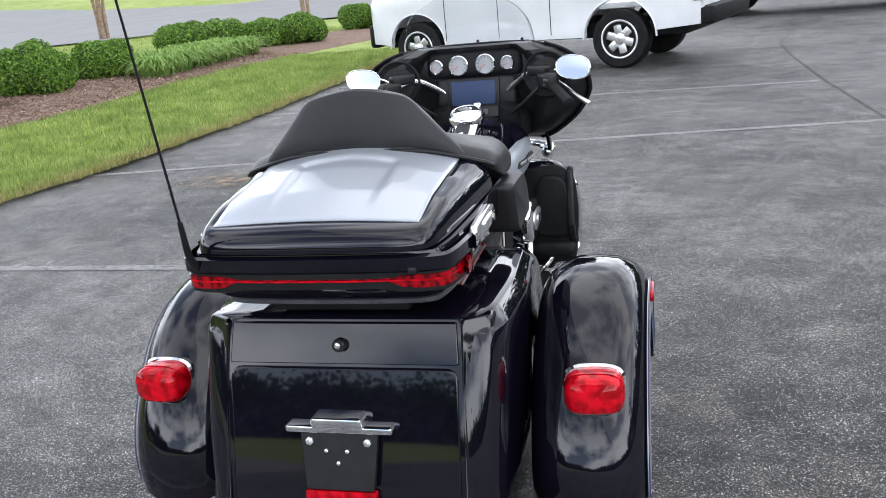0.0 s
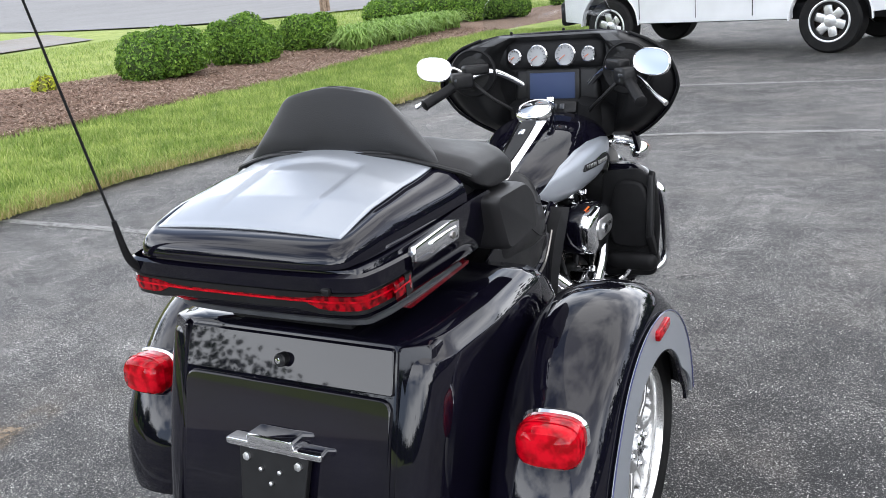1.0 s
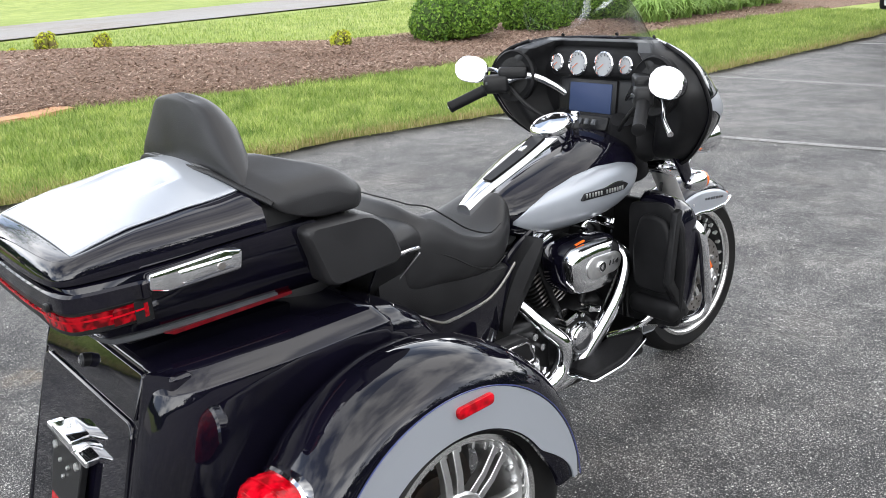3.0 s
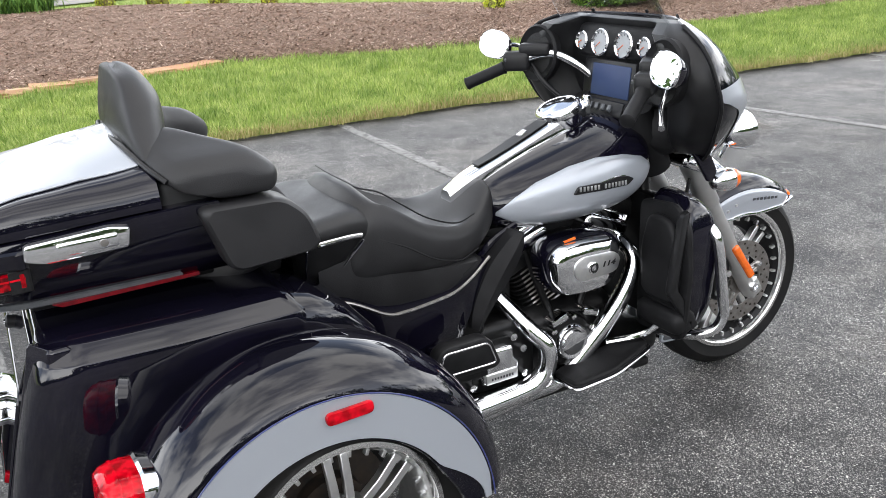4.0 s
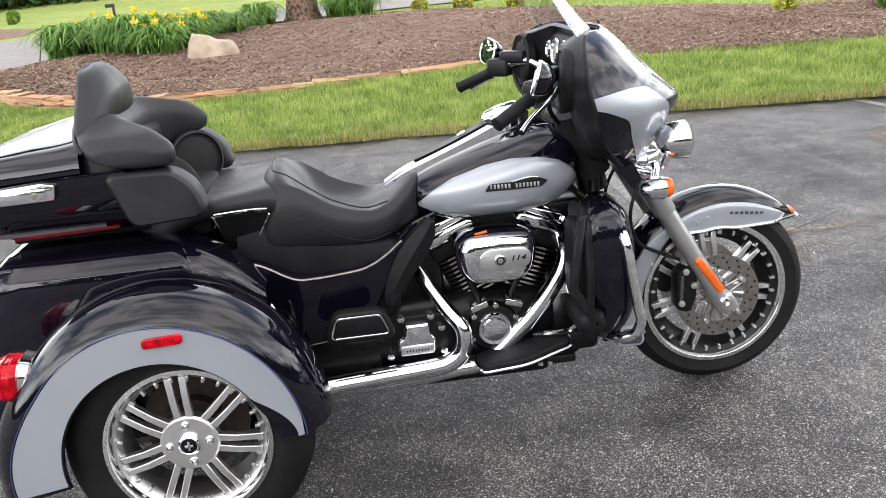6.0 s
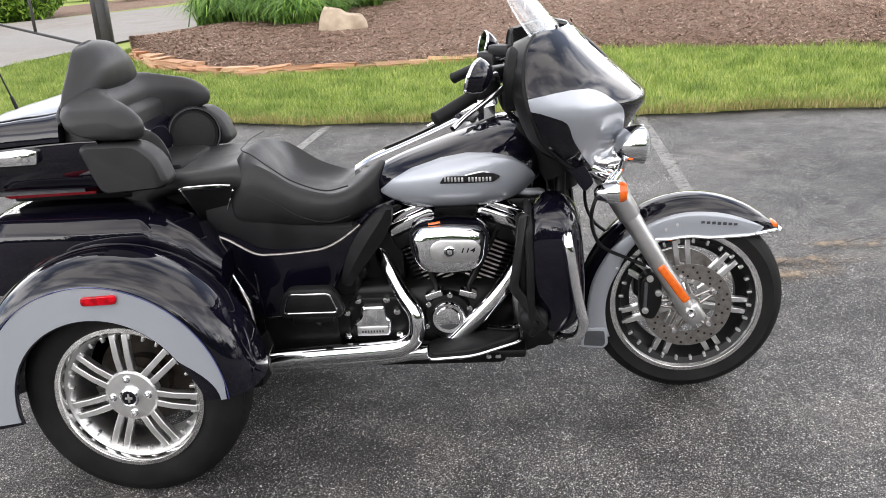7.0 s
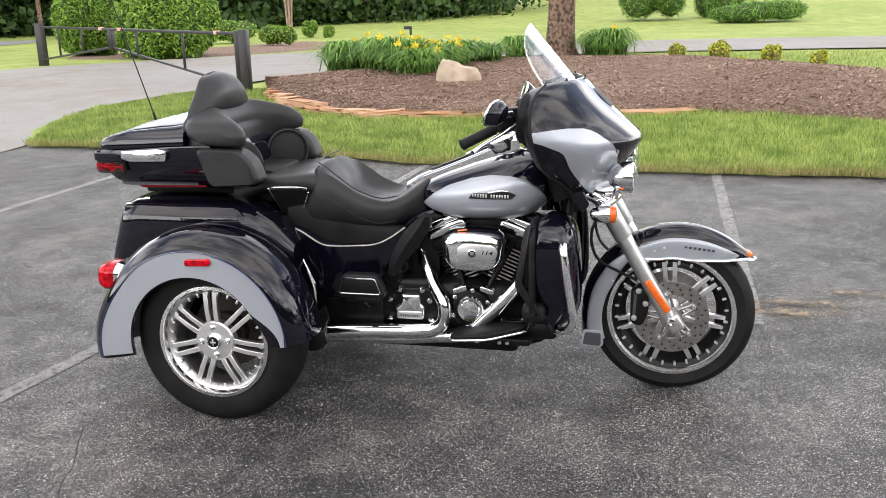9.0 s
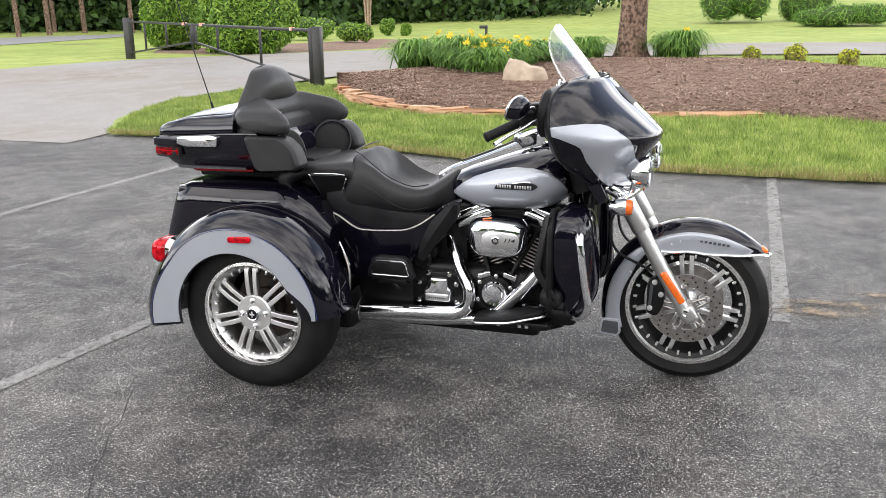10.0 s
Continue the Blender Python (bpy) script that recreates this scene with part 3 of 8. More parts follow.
LINES = [((-7.2, -3.55), (-1.5, -3.62)), ((-5.2, -0.62), (-3.4, -0.72), (0.2, -0.95), (1.2, -1.08)), ((-4.93, 2.19), (-1.07, 2.11), (-0.80, 2.10)),
         ((-4.62, 4.85), (-1.6, 5.24), (-0.4, 5.45), (2.6, 5.70)), ((-4.4, 8.05), (2.3, 8.15)), ((-4.28, 11.5), (-1.0, 11.5))]
for i, line in enumerate(LINES):
    strip("parking_line_%d" % (i + 1), line, 0.085, 0.004, STRIPE, "worn white parking line painted on asphalt")
for i, (width, line) in enumerate([(0.10, ((-0.80, 2.10), (-0.27, 2.11), (0.42, 2.08), (2.4, 2.03))), (0.10, ((-0.10, 1.78), (0.06, 1.86), (0.32, 2.09), (0.64, 2.37), (1.3, 2.95))),
                                   (0.07, ((0.64, 2.30), (1.23, 2.52), (1.87, 2.67), (2.8, 2.9))), (0.08, ((-0.05, 1.95), (0.14, 2.04), (0.37, 2.07))), (0.09, ((-1.0, -2.2), (0.1, -1.3))),
                                   (0.07, ((0.94, -0.93), (0.88, -0.53), (0.95, -0.13), (0.97, 0.24)))]):
    strip("faded_line_%d" % (i + 1), line, width, 0.0045 + 0.0006 * i, FAINT, "faded scuffed mark on the asphalt", "scuff", soft=0.7)


def patch(name, at, r, mat, label, stretch=(1, 1)):
    """A thin uneven stain."""
    b = bmesh.new()
    ring = [b.verts.new((at[0] + 1.5 * r * math.cos(k * 0.2244) * stretch[0], at[1] + 1.5 * r * math.sin(k * 0.2244) * stretch[1], 0.0125)) for k in range(28)]
    b.faces.new(ring)
    return tagged(part(name, b, mat), label, "stain", kind="structure")


patch("dirt_stain", (-1.75, -0.18), 0.14, TAN, "sandy brown stain on the asphalt", (0.6, 1.4))
patch("dirt_stain", (-1.02, 2.25), 0.12, TAN, "sandy brown stain on the asphalt", (0.8, 2.0))
patch("dirt_stain", (-1.14, 2.40), 0.10, TAN, "sandy brown stain on the asphalt", (0.55, 2.4))
patch("dirt_stain", (-1.36, 2.78), 0.09, TAN, "sandy brown stain on the asphalt", (0.5, 2.6))
patch("dirt_stain", (-2.9, 4.4), 0.34, TAN, "sandy brown stain on the asphalt", (1.2, 0.7))
CRACKMAT = ground_material("tar_crack", (0.022, 0.022, 0.023), [(0.03, 0.03, 0.03), (0.018, 0.018, 0.018)], rough=0.7, bump=0.3)
strip("asphalt_crack", ((2.9, 16), (2.85, 14.5), (2.35, 12.2), (2.33, 10.5), (2.38, 8.3), (2.5, 5.8)), 0.014, 0.0105, CRACKMAT, "thin dark crack across the asphalt", "crack", 0.5)
strip("asphalt_crack", ((1.75, 0.02), (1.54, -0.11), (1.43, -0.18), (1.33, -0.22), (1.20, -0.30), (1.09, -0.33), (0.93, -0.42), (0.81, -0.48)), 0.007, 0.0105, CRACKMAT, "thin dark crack across the asphalt", "crack", 0.9)
strip("asphalt_crack", ((-0.96, 2.06), (-1.02, 2.17), (-1.09, 2.30), (-1.17, 2.38), (-1.24, 2.52), (-1.34, 2.65), (-1.55, 3.0)), 0.010, 0.0135, CRACKMAT, "thin dark crack across the asphalt", "crack", 0.9)


def road(name, near, far, mat, label, lift=0.03):
    a, b = interp(near, 5), interp(far, 5)
    rr = []
    for p, q in zip(a, b):
        r = []
        for k in range(9):
            x, y = p[0] + (q[0] - p[0]) * k / 8, p[1] + (q[1] - p[1]) * k / 8
            r.append((x, y, land(x, y) + (lift + 0.045) * ease((-6.2 - x) / 4.5) + 0.006))
        rr.append(r)
    return sheet(name, rr, mat, label, "road")


road("driveway", [(-5.3, -5.95), (-6.3, -6.05), (-7.6, -6.75), (-9.2, -7.05), (-10.8, -6.5), (-14.3, -5.1), (-18.5, -3.2), (-20.7, 1.0), (-21.6, 6), (-21.6, 12), (-21.8, 18), (-20.5, 22)],
     [(-5.3, -16.5), (-7.4, -16.4), (-10.5, -15.8), (-14.2, -14.3), (-18.0, -12.6), (-23.5, -8.8), (-28.8, -3), (-30.6, 5), (-30.6, 12), (-30.8, 18), (-31.5, 24)], DRIVEMAT,
     "pale grey driveway curving round the planted island")
road("street", [(-90, 40), (-45, 30), (-30, 25), (-22, 22.6), (-17.9, 23.2), (-15.8, 24.5), (-11.6, 29), (-4, 37), (10, 46), (40, 52)],
     [(-90, 66), (-50, 60), (-40, 56), (-32, 54), (-28, 53), (-25, 54), (-18, 58), (-8, 64), (10, 72), (40, 76)], ROADMAT, "wide pale grey road beyond the lawn", lift=0.05)

lane_near, lane_far = interp([(-15, -25.5), (-27.8, -28.3), (-34.3, -29.8), (-40, -31.0)], 4), interp([(-20, -34), (-36.5, -36.5), (-41, -35.4), (-44, -34)], 4)
sheet("far_lane", [[(a[0] + (b[0] - a[0]) * k / 4, a[1] + (b[1] - a[1]) * k / 4, land(a[0] + (b[0] - a[0]) * k / 4, a[1] + (b[1] - a[1]) * k / 4) + 0.06) for k in range(5)] for a, b in zip(lane_near, lane_far)],
      ROADMAT, "pale lane beyond the lawn in front of the woods", "road")
far_near, far_back = interp([(-20.7, -15.6), (-20.2, -13.2), (-20.4, -11.6), (-21.3, -10.4), (-23.0, -9.6), (-26, -9.3)], 4), interp([(-25, -18.2), (-26, -16.8), (-29, -16.4), (-33, -15.6), (-38, -14.6), (-33, -10.8)], 4)
sheet("far_mulch_bed", [[(a[0] + (b[0] - a[0]) * k / 6, a[1] + (b[1] - a[1]) * k / 6, land(a[0] + (b[0] - a[0]) * k / 6, a[1] + (b[1] - a[1]) * k / 6) + (0.08 if 0 < k < 6 else -0.03)) for k in range(7)] for a, b in zip(far_near, far_back)],
      MULCHMAT, "brown mulch round the laurels beyond the driveway", "mulch bed")
sheet("bare_earth", [[(-29.5 + i, -25.5 + 1.3 * j, land(-29.5 + i, -25.5 + 1.3 * j) + 0.05) for i in (-1.2, -0.4, 0.4, 1.2)] for j in (-1.2, -0.4, 0.4, 1.2)], TAN, "bare sandy earth in the far lawn", "bare earth")

# the planted island
BED_FRONT = [(-11.0, -4.85), (-9.6, -3.97), (-8.77, -3.12), (-8.36, -2.2), (-8.33, -1.1), (-8.6, 0.4), (-8.85, 2.0), (-8.5, 3.5), (-8.0, 5.0), (-7.8, 6.2), (-7.6, 8.0),
             (-7.5, 10), (-7.6, 12), (-7.3, 14.6), (-6.75, 17.5), (-6.25, 20), (-6.0, 25), (-6.0, 32)]
BED_BACK = [(-11.3, -5.0), (-12.9, -4.6), (-15.0, -3.6), (-16.9, -1.6), (-17.6, 0.4), (-17.4, 2.2), (-15.6, 3.9), (-14.6, 4.9), (-12.9, 6.9), (-11.95, 7.8), (-11.6, 9.3),
            (-11.4, 11), (-11.4, 13), (-11.4, 16), (-11.0, 18.2), (-9.6, 20.5), (-8.6, 25), (-8.0, 32)]
BF, BB = interp(BED_FRONT, 8), interp(BED_BACK, 8)


def bed_height(x, y, v):
    return land(x, y) + 0.045 + 0.20 * math.sin(math.pi * v) ** 0.55 * ease((10 - y) / 8) + 0.05 * math.sin(math.pi * v) ** 0.5


def bed_point(u, v):
    k = u * (len(BF) - 1)
    i = min(int(k), len(BF) - 2)
    t = k - i
    p = [BF[i][c] + (BF[i + 1][c] - BF[i][c]) * t for c in (0, 1)]
    q = [BB[i][c] + (BB[i + 1][c] - BB[i][c]) * t for c in (0, 1)]
    x, y = p[0] + (q[0] - p[0]) * v, p[1] + (q[1] - p[1]) * v
    return x, y, bed_height(x, y, v)


rows = []
for i in range(len(BF)):
    u = i / (len(BF) - 1)
    r = []
    for k in range(25):
        v = k / 24
        x, y, z = bed_point(u, v)
        if k in (0, 24):
            z = land(x, y) - 0.05
        r.append((x, y, z + (0.025 * noise.noise((x * 2.2, y * 2.2, 0)) if 0 < k < 24 else 0)))
    rows.append(r)
sheet("mulch_bed", rows, MULCHMAT, "brown shredded bark mulch bed raised in the lawn", "mulch bed")


def cloud(name, verts, faces, mat, label, category, kind="stuff", parent=None):
    me = bpy.data.meshes.new(name)
    me.from_pydata(verts, [], faces)
    me.materials.append(mat)
    ob = new(name, me)
    if parent:
        ob.parent = parent
        return ob
    return tagged(ob, label, category, kind=kind)


rng = np.random.default_rng(4)


def smooth(t):
    t = np.clip(t, 0, 1)
    return t * t * (3 - 2 * t)


def lands(x, y):
    far = np.hypot(x + 5, y - 5)
    return 0.33 * smooth((-5 - x) / 12) + 3.0 * smooth((far - 38) / 70) * (0.25 + 0.75 * smooth((y + 32) / 26))


EY = np.arange(-60, 60, 0.05)
EX = np.array([edge_x(v) for v in EY])
FR, BK = np.array(BF), np.array(BB)


def bed_points(u, v):
    k = np.arange(len(FR)) / (len(FR) - 1)
    px, py, qx, qy = (np.interp(u, k, c) for c in (FR[:, 0], FR[:, 1], BK[:, 0], BK[:, 1]))
    x, y = px + (qx - px) * v, py + (qy - py) * v
    hump = np.sin(np.pi * np.clip(v, 0.0005, 0.9995))
    return x, y, lands(x, y) + 0.045 + 0.20 * hump ** 0.55 * smooth((10 - y) / 8) + 0.05 * hump ** 0.5


def quads(n, k=4):
    return (np.arange(n)[:, None] * k + np.arange(k)[None, :]).tolist()


# bark chips
N = 170000
x, y, z = bed_points(rng.random(N) ** 1.35 * 0.80, 0.01 + 0.98 * rng.random(N) ** 1.2)
a, ln, w = rng.random(N) * np.pi, 0.008 + 0.032 * rng.random(N) ** 2.2, 0.003 + 0.006 * rng.random(N)
tilt, z = (rng.random(N) - 0.5) * 1.5, z + 0.012 + 0.016 * rng.random(N)
corners = [np.stack([x + np.cos(a) * ln * s - np.sin(a) * w * t, y + np.sin(a) * ln * s + np.cos(a) * w * t, z + tilt * ln * s * 0.6 + w * t * (rng.random(N) - 0.5)], 1)
           for s, t in ((-1, -1), (1, -1), (1, 1), (-1, 1))]
cloud("bark_chips", np.stack(corners, 1).reshape(-1, 3).tolist(), quads(N), CHIPS, "scattered brown bark chips on the mulch bed", "bark chips")

# grass blades
BED_Y, BED_X = np.array([p[1] for p in BF]), np.array([p[0] for p in BF])


def blades(name, x, y, mat, label, h0, h1):
    n = len(x)
    z = lands(x, y) + 0.03
    a, b = rng.random(n) * 6.283, rng.random(n) * 6.283
    hh, w = h0 + (h1 - h0) * rng.random(n), 0.0028 + 0.0030 * rng.random(n)
    # mower lines and tufts
    tuft_ = np.sin(x * 5.1 + 1.7 * np.sin(y * 2.3)) * np.sin(y * 4.3 + 2.1 * np.sin(x * 1.9)) + 0.6 * np.sin(x * 13.0 + y * 3.0) * np.sin(y * 11.0 - x * 4.0)
    hh = hh * (1.0 + 0.22 * tuft_)
    lean = (0.1 + 0.7 * rng.random(n)) * hh
    ca, sa, lx, ly = np.cos(a) * w, np.sin(a) * w, np.cos(b) * lean, np.sin(b) * lean
    vs = np.stack([np.stack(q, 1) for q in ((x - ca, y - sa, z), (x + ca, y + sa, z), (x + ca * 0.7 + lx * 0.4, y + sa * 0.7 + ly * 0.4, z + hh * 0.6),
                                            (x - ca * 0.7 + lx * 0.4, y - sa * 0.7 + ly * 0.4, z + hh * 0.6), (x + lx, y + ly, z + hh))], 1).reshape(-1, 3)
    base = np.arange(n)[:, None] * 5
    fs = (base + np.array([0, 1, 2, 3])).tolist() + (base + np.array([3, 2, 4])).tolist()
    cloud(name, vs.tolist(), fs, mat, label, "grass")


N = 230000
y = -7 + 23 * rng.random(N) ** 1.25
e, front = np.interp(y, EY, EX), np.where(y > -4.8, np.interp(y, BED_Y, BED_X), -11.5)
x = e + 0.03 * rng.normal(size=N) - (e - front + 0.05) * rng.random(N) ** 1.1
keep = ~((y < -5.5) & (y < np.interp(-x, [5.3, 6.3, 7.6, 9.2, 10.8, 12], [-5.95, -6.0, -6.7, -7.0, -6.45, -5.9])))
blades("lawn_grass", x[keep], y[keep], BLADES, "short green grass blades of the verge", 0.04, 0.11)
y = -7.05 + 4.0 * rng.random(42000)
e = np.interp(y, EY, EX)
x = e - (e + 11.6) * rng.random(42000)
keep = y > np.interp(-x, [5.3, 6.3, 7.6, 9.2, 10.8, 12], [-5.95, -6.0, -6.72, -7.02, -6.47, -5.95])
blades("tip_grass", x[keep], y[keep], BLADES, "short green grass blades beside the driveway", 0.035, 0.085)
M = 56000
y = -5.9 + 21 * rng.random(M)
ragged = 0.025 * np.sin(y * 9.0) * np.sin(y * 3.7 + 1.0) + 0.012 * np.sin(y * 23.0 + 2.0) + 0.02 * rng.normal(size=M)
blades("dry_edge_grass", np.interp(y, EY, EX) + 0.06 + ragged - np.abs(rng.normal(size=M)) * (0.16 + 0.10 * np.sin(y * 2.1) ** 2), y, DRYBLADES, "dry yellowish grass along the asphalt edge", 0.02, 0.075)
y = 1 + 24 * rng.random(60000)
x = np.interp(y, BK[24:, 1], BK[24:, 0]) - 9 * rng.random(60000) ** 1.4
blades("back_lawn_grass", x[x > -20.6], y[x > -20.6], BLADES, "short green lawn behind the mulch bed", 0.04, 0.10)


# ---- plants ----
def leaf_cloud(pts, normals, size, rnd=0.9, aspect=0.45):
    """One folded leaf at each point."""
    p, n = np.array(pts), len(pts)
    d = np.array(normals) + rng.normal(size=(n, 3)) * rnd
    d /= np.linalg.norm(d, axis=1)[:, None] + 1e-9
    t = np.cross(d, rng.normal(size=(n, 3)))
    t /= np.linalg.norm(t, axis=1)[:, None] + 1e-9
    s = np.cross(d, t)
    ln = (size * (0.6 + 0.8 * rng.random(n)))[:, None]
    w = ln * aspect
    vs = np.stack([p - t * ln * 0.5, p + s * w * 0.5 + d * w * 0.15, p + t * ln * 0.5, p - s * w * 0.5 + d * w * 0.15], 1).reshape(-1, 3)
    base = np.arange(n)[:, None] * 4
    return vs.tolist(), (base + np.array([0, 1, 2])).tolist() + (base + np.array([0, 2, 3])).tolist()


def bush(name, at, size, count, leaf, mat, label, category="bush", lumps=9, group="", core=None, aspect=0.5):
    """A clipped shrub: a twiggy core coloured dark for inner shade, and a shell of many leaves over lumps."""
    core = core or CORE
    x0, y0 = at
    z0 = land(x0, y0) + 0.05
    root = thing(name, label, category, (x0, y0, z0), group)
    sx, sy, sz = size
    centers = []
    for k in range(lumps):
        a = 2 * math.pi * k / lumps + rng.random()
        r = 0.50 + 0.15 * rng.random()
        centers.append((math.cos(a) * r * sx, math.sin(a) * r * sy, sz * (0.35 + 0.35 * rng.random()), 0.42 + 0.12 * rng.random()))
    centers.append((0, 0, sz * 0.62, 0.52))
    cen, n = np.array(centers), count * 3
    pick = rng.integers(len(cen), size=n)
    c, d = cen[pick], rng.normal(size=(n, 3))
    d /= np.linalg.norm(d, axis=1)[:, None]
    rr = c[:, 3] * (0.86 + 0.18 * rng.random(n))
    pts = np.stack([c[:, 0] + d[:, 0] * rr * sx, c[:, 1] + d[:, 1] * rr * sy, c[:, 2] + d[:, 2] * rr * sz * 0.9], 1)
    ok = pts[:, 2] > 0.02
    for k, o in enumerate(cen):
        q = ((pts[:, 0] - o[0]) / sx) ** 2 + ((pts[:, 1] - o[1]) / sy) ** 2 + ((pts[:, 2] - o[2]) / (sz * 0.9)) ** 2
        ok &= (q > (o[3] * 0.8) ** 2) | (pick == k)
    pts, nrm = pts[ok][:count], (d + np.array((0, 0, 0.35)))[ok][:count]
    vs, fs = leaf_cloud(pts, nrm, leaf, aspect=aspect)
    cloud("foliage", vs, fs, mat, "", "", parent=root)
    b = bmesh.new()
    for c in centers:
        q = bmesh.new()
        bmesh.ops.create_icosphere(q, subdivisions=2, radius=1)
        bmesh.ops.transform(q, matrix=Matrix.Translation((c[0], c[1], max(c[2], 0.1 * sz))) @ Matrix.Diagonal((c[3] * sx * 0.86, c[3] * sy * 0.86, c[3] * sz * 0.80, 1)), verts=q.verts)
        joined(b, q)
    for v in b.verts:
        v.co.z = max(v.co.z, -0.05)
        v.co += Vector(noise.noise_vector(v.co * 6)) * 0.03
    part("shade_core", b, core, root)
    return root


# Core colours darker than the leaves, standing for shade inside the shrubs.
LIMECORE = material("shaded_lime_twigs", (0.16, 0.18, 0.03), 0.9, color2=(0.10, 0.07, 0.03), scale=12, bump=1.0, bump_scale=40)
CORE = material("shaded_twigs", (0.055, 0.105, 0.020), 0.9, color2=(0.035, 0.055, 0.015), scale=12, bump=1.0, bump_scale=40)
HEDGE = "rounded clipped green shrub growing in the mulch bed"
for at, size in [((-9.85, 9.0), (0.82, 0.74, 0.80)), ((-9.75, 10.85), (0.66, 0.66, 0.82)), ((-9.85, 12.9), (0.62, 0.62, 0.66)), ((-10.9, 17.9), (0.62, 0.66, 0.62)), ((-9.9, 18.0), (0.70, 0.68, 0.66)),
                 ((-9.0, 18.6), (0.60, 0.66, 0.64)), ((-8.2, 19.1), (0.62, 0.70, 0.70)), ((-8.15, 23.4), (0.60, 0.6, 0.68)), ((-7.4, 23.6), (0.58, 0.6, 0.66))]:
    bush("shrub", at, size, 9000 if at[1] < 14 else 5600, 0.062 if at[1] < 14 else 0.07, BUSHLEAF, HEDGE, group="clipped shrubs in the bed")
for at, s in [((-10.55, 7.15), 0.30), ((-17.3, 2.15), 0.33), ((-16.4, 3.0), 0.42), ((-15.0, 3.85), 0.38), ((-15.2, 3.3), 0.16), ((-14.3, 4.6), 0.30)]:
    bush("young_shrub", at, (s * 0.55, s * 0.55, s * 1.05), 300, 0.075, LIMELEAF, "small lime-green young shrub on the mulch", lumps=5, group="young shrubs in the bed", core=LIMECORE)
for at, s, c in [((-22.9, -16.2), (1.05, 1.05, 2.15), 4600), ((-21.7, -12.7), (1.5, 1.5, 2.2), 7500)]:
    bush("laurel_bush", at, s, int(c * 1.7), 0.16, DARKLEAF, "large rounded glossy green laurel bush beyond the gate", lumps=8, group="laurel bushes", aspect=0.35)
for at, s in [((-35.1, -17.1), (1.15, 1.15, 0.95)), ((-30.5, -12.9), (0.72, 0.72, 0.72)), ((-42, -15.9), (0.42, 0.42, 0.80)), ((-42, -14.9), (0.26, 0.26, 0.55))]:
    bush("low_shrub", at, s, 1300, 0.13, DARKLEAF, "low dark green shrub beyond the driveway", lumps=6)
for at, s in [((-54, 7.6), (1.5, 2.9, 1.15)), ((-58, 1.6), (1.9, 2.2, 2.8)), ((-60, 6.0), (1.6, 1.6, 2.6))]:
    bush("ornamental_grass", at, s, 2600, 0.42, DAYLEAF, "large clump of green ornamental grass on the far lawn", lumps=7, aspect=0.10)


SOFTLEAF = varied("liriope_leaves", [(0.16, 0.28, 0.06), (0.24, 0.38, 0.09), (0.33, 0.47, 0.13)], 0.6, 0.3)


def tuft(at, r, hgt, count, label, name="daylily", flowers=0, mat=None):
    """Arching strap leaves from one root, some with flowers."""
    x0, y0 = at
    gu, gv = np.meshgrid(np.linspace(0, 0.9, 60), np.linspace(0, 1, 25))
    gx, gy, gz = bed_points(gu.ravel(), gv.ravel())
    z0 = float(gz[np.argmin((gx - x0) ** 2 + (gy - y0) ** 2)])
    root = thing(name, label, "plant", (x0, y0, z0), "daylilies in the bed")
    vs, fs = [], []
    for _ in range(count):
        a, out, up = rng.random() * 6.283, r * (0.35 + 1.0 * rng.random()), hgt * (0.40 + 0.62 * rng.random())
        bx, by = rng.normal() * r * 0.22, rng.normal() * r * 0.22
        ca, sa, w = math.cos(a), math.sin(a), 0.009 + 0.008 * rng.random()
        i = len(vs)
        for t in (0.0, 0.3, 0.6, 0.85, 1.0):
            q, zz = out * t ** 1.25, up * (2.9 * t - 2.45 * t * t) / 0.858
            ww = w * (1.0 - t ** 3) + 0.001
            vs += [(bx + ca * q - sa * ww, by + sa * q + ca * ww, zz), (bx + ca * q + sa * ww, by + sa * q - ca * ww, zz)]
        for k in range(4):
            fs.append((i + 2 * k, i + 2 * k + 1, i + 2 * k + 3, i + 2 * k + 2))
    cloud("leaves", vs, fs, mat or DAYLEAF, "", "", parent=root)
    for _ in range(flowers):
        a, q = rng.random() * 6.283, r * 0.75 * rng.random() ** 0.6
        p = Vector((math.cos(a) * q, math.sin(a) * q, hgt * (0.88 + 0.26 * rng.random())))
        b = bmesh.new()
        turn = Euler((rng.random() * 1.2 - 0.6, rng.random() * 1.2, rng.random() * 6)).to_matrix()
        for k in range(6):
            g = math.pi * k / 3
            pr = [turn @ Vector((math.cos(g + o) * rad, math.sin(g + o) * rad, zz)) + p for rad, o, zz in ((0.006, 0, -0.02), (0.05, -0.42, 0.016), (0.085, 0, 0.03), (0.05, 0.42, 0.016))]
            b.faces.new([b.verts.new(v) for v in pr])
        part("flower", b, PETAL, root, "yellow daylily flower", smooth=False)
    return root


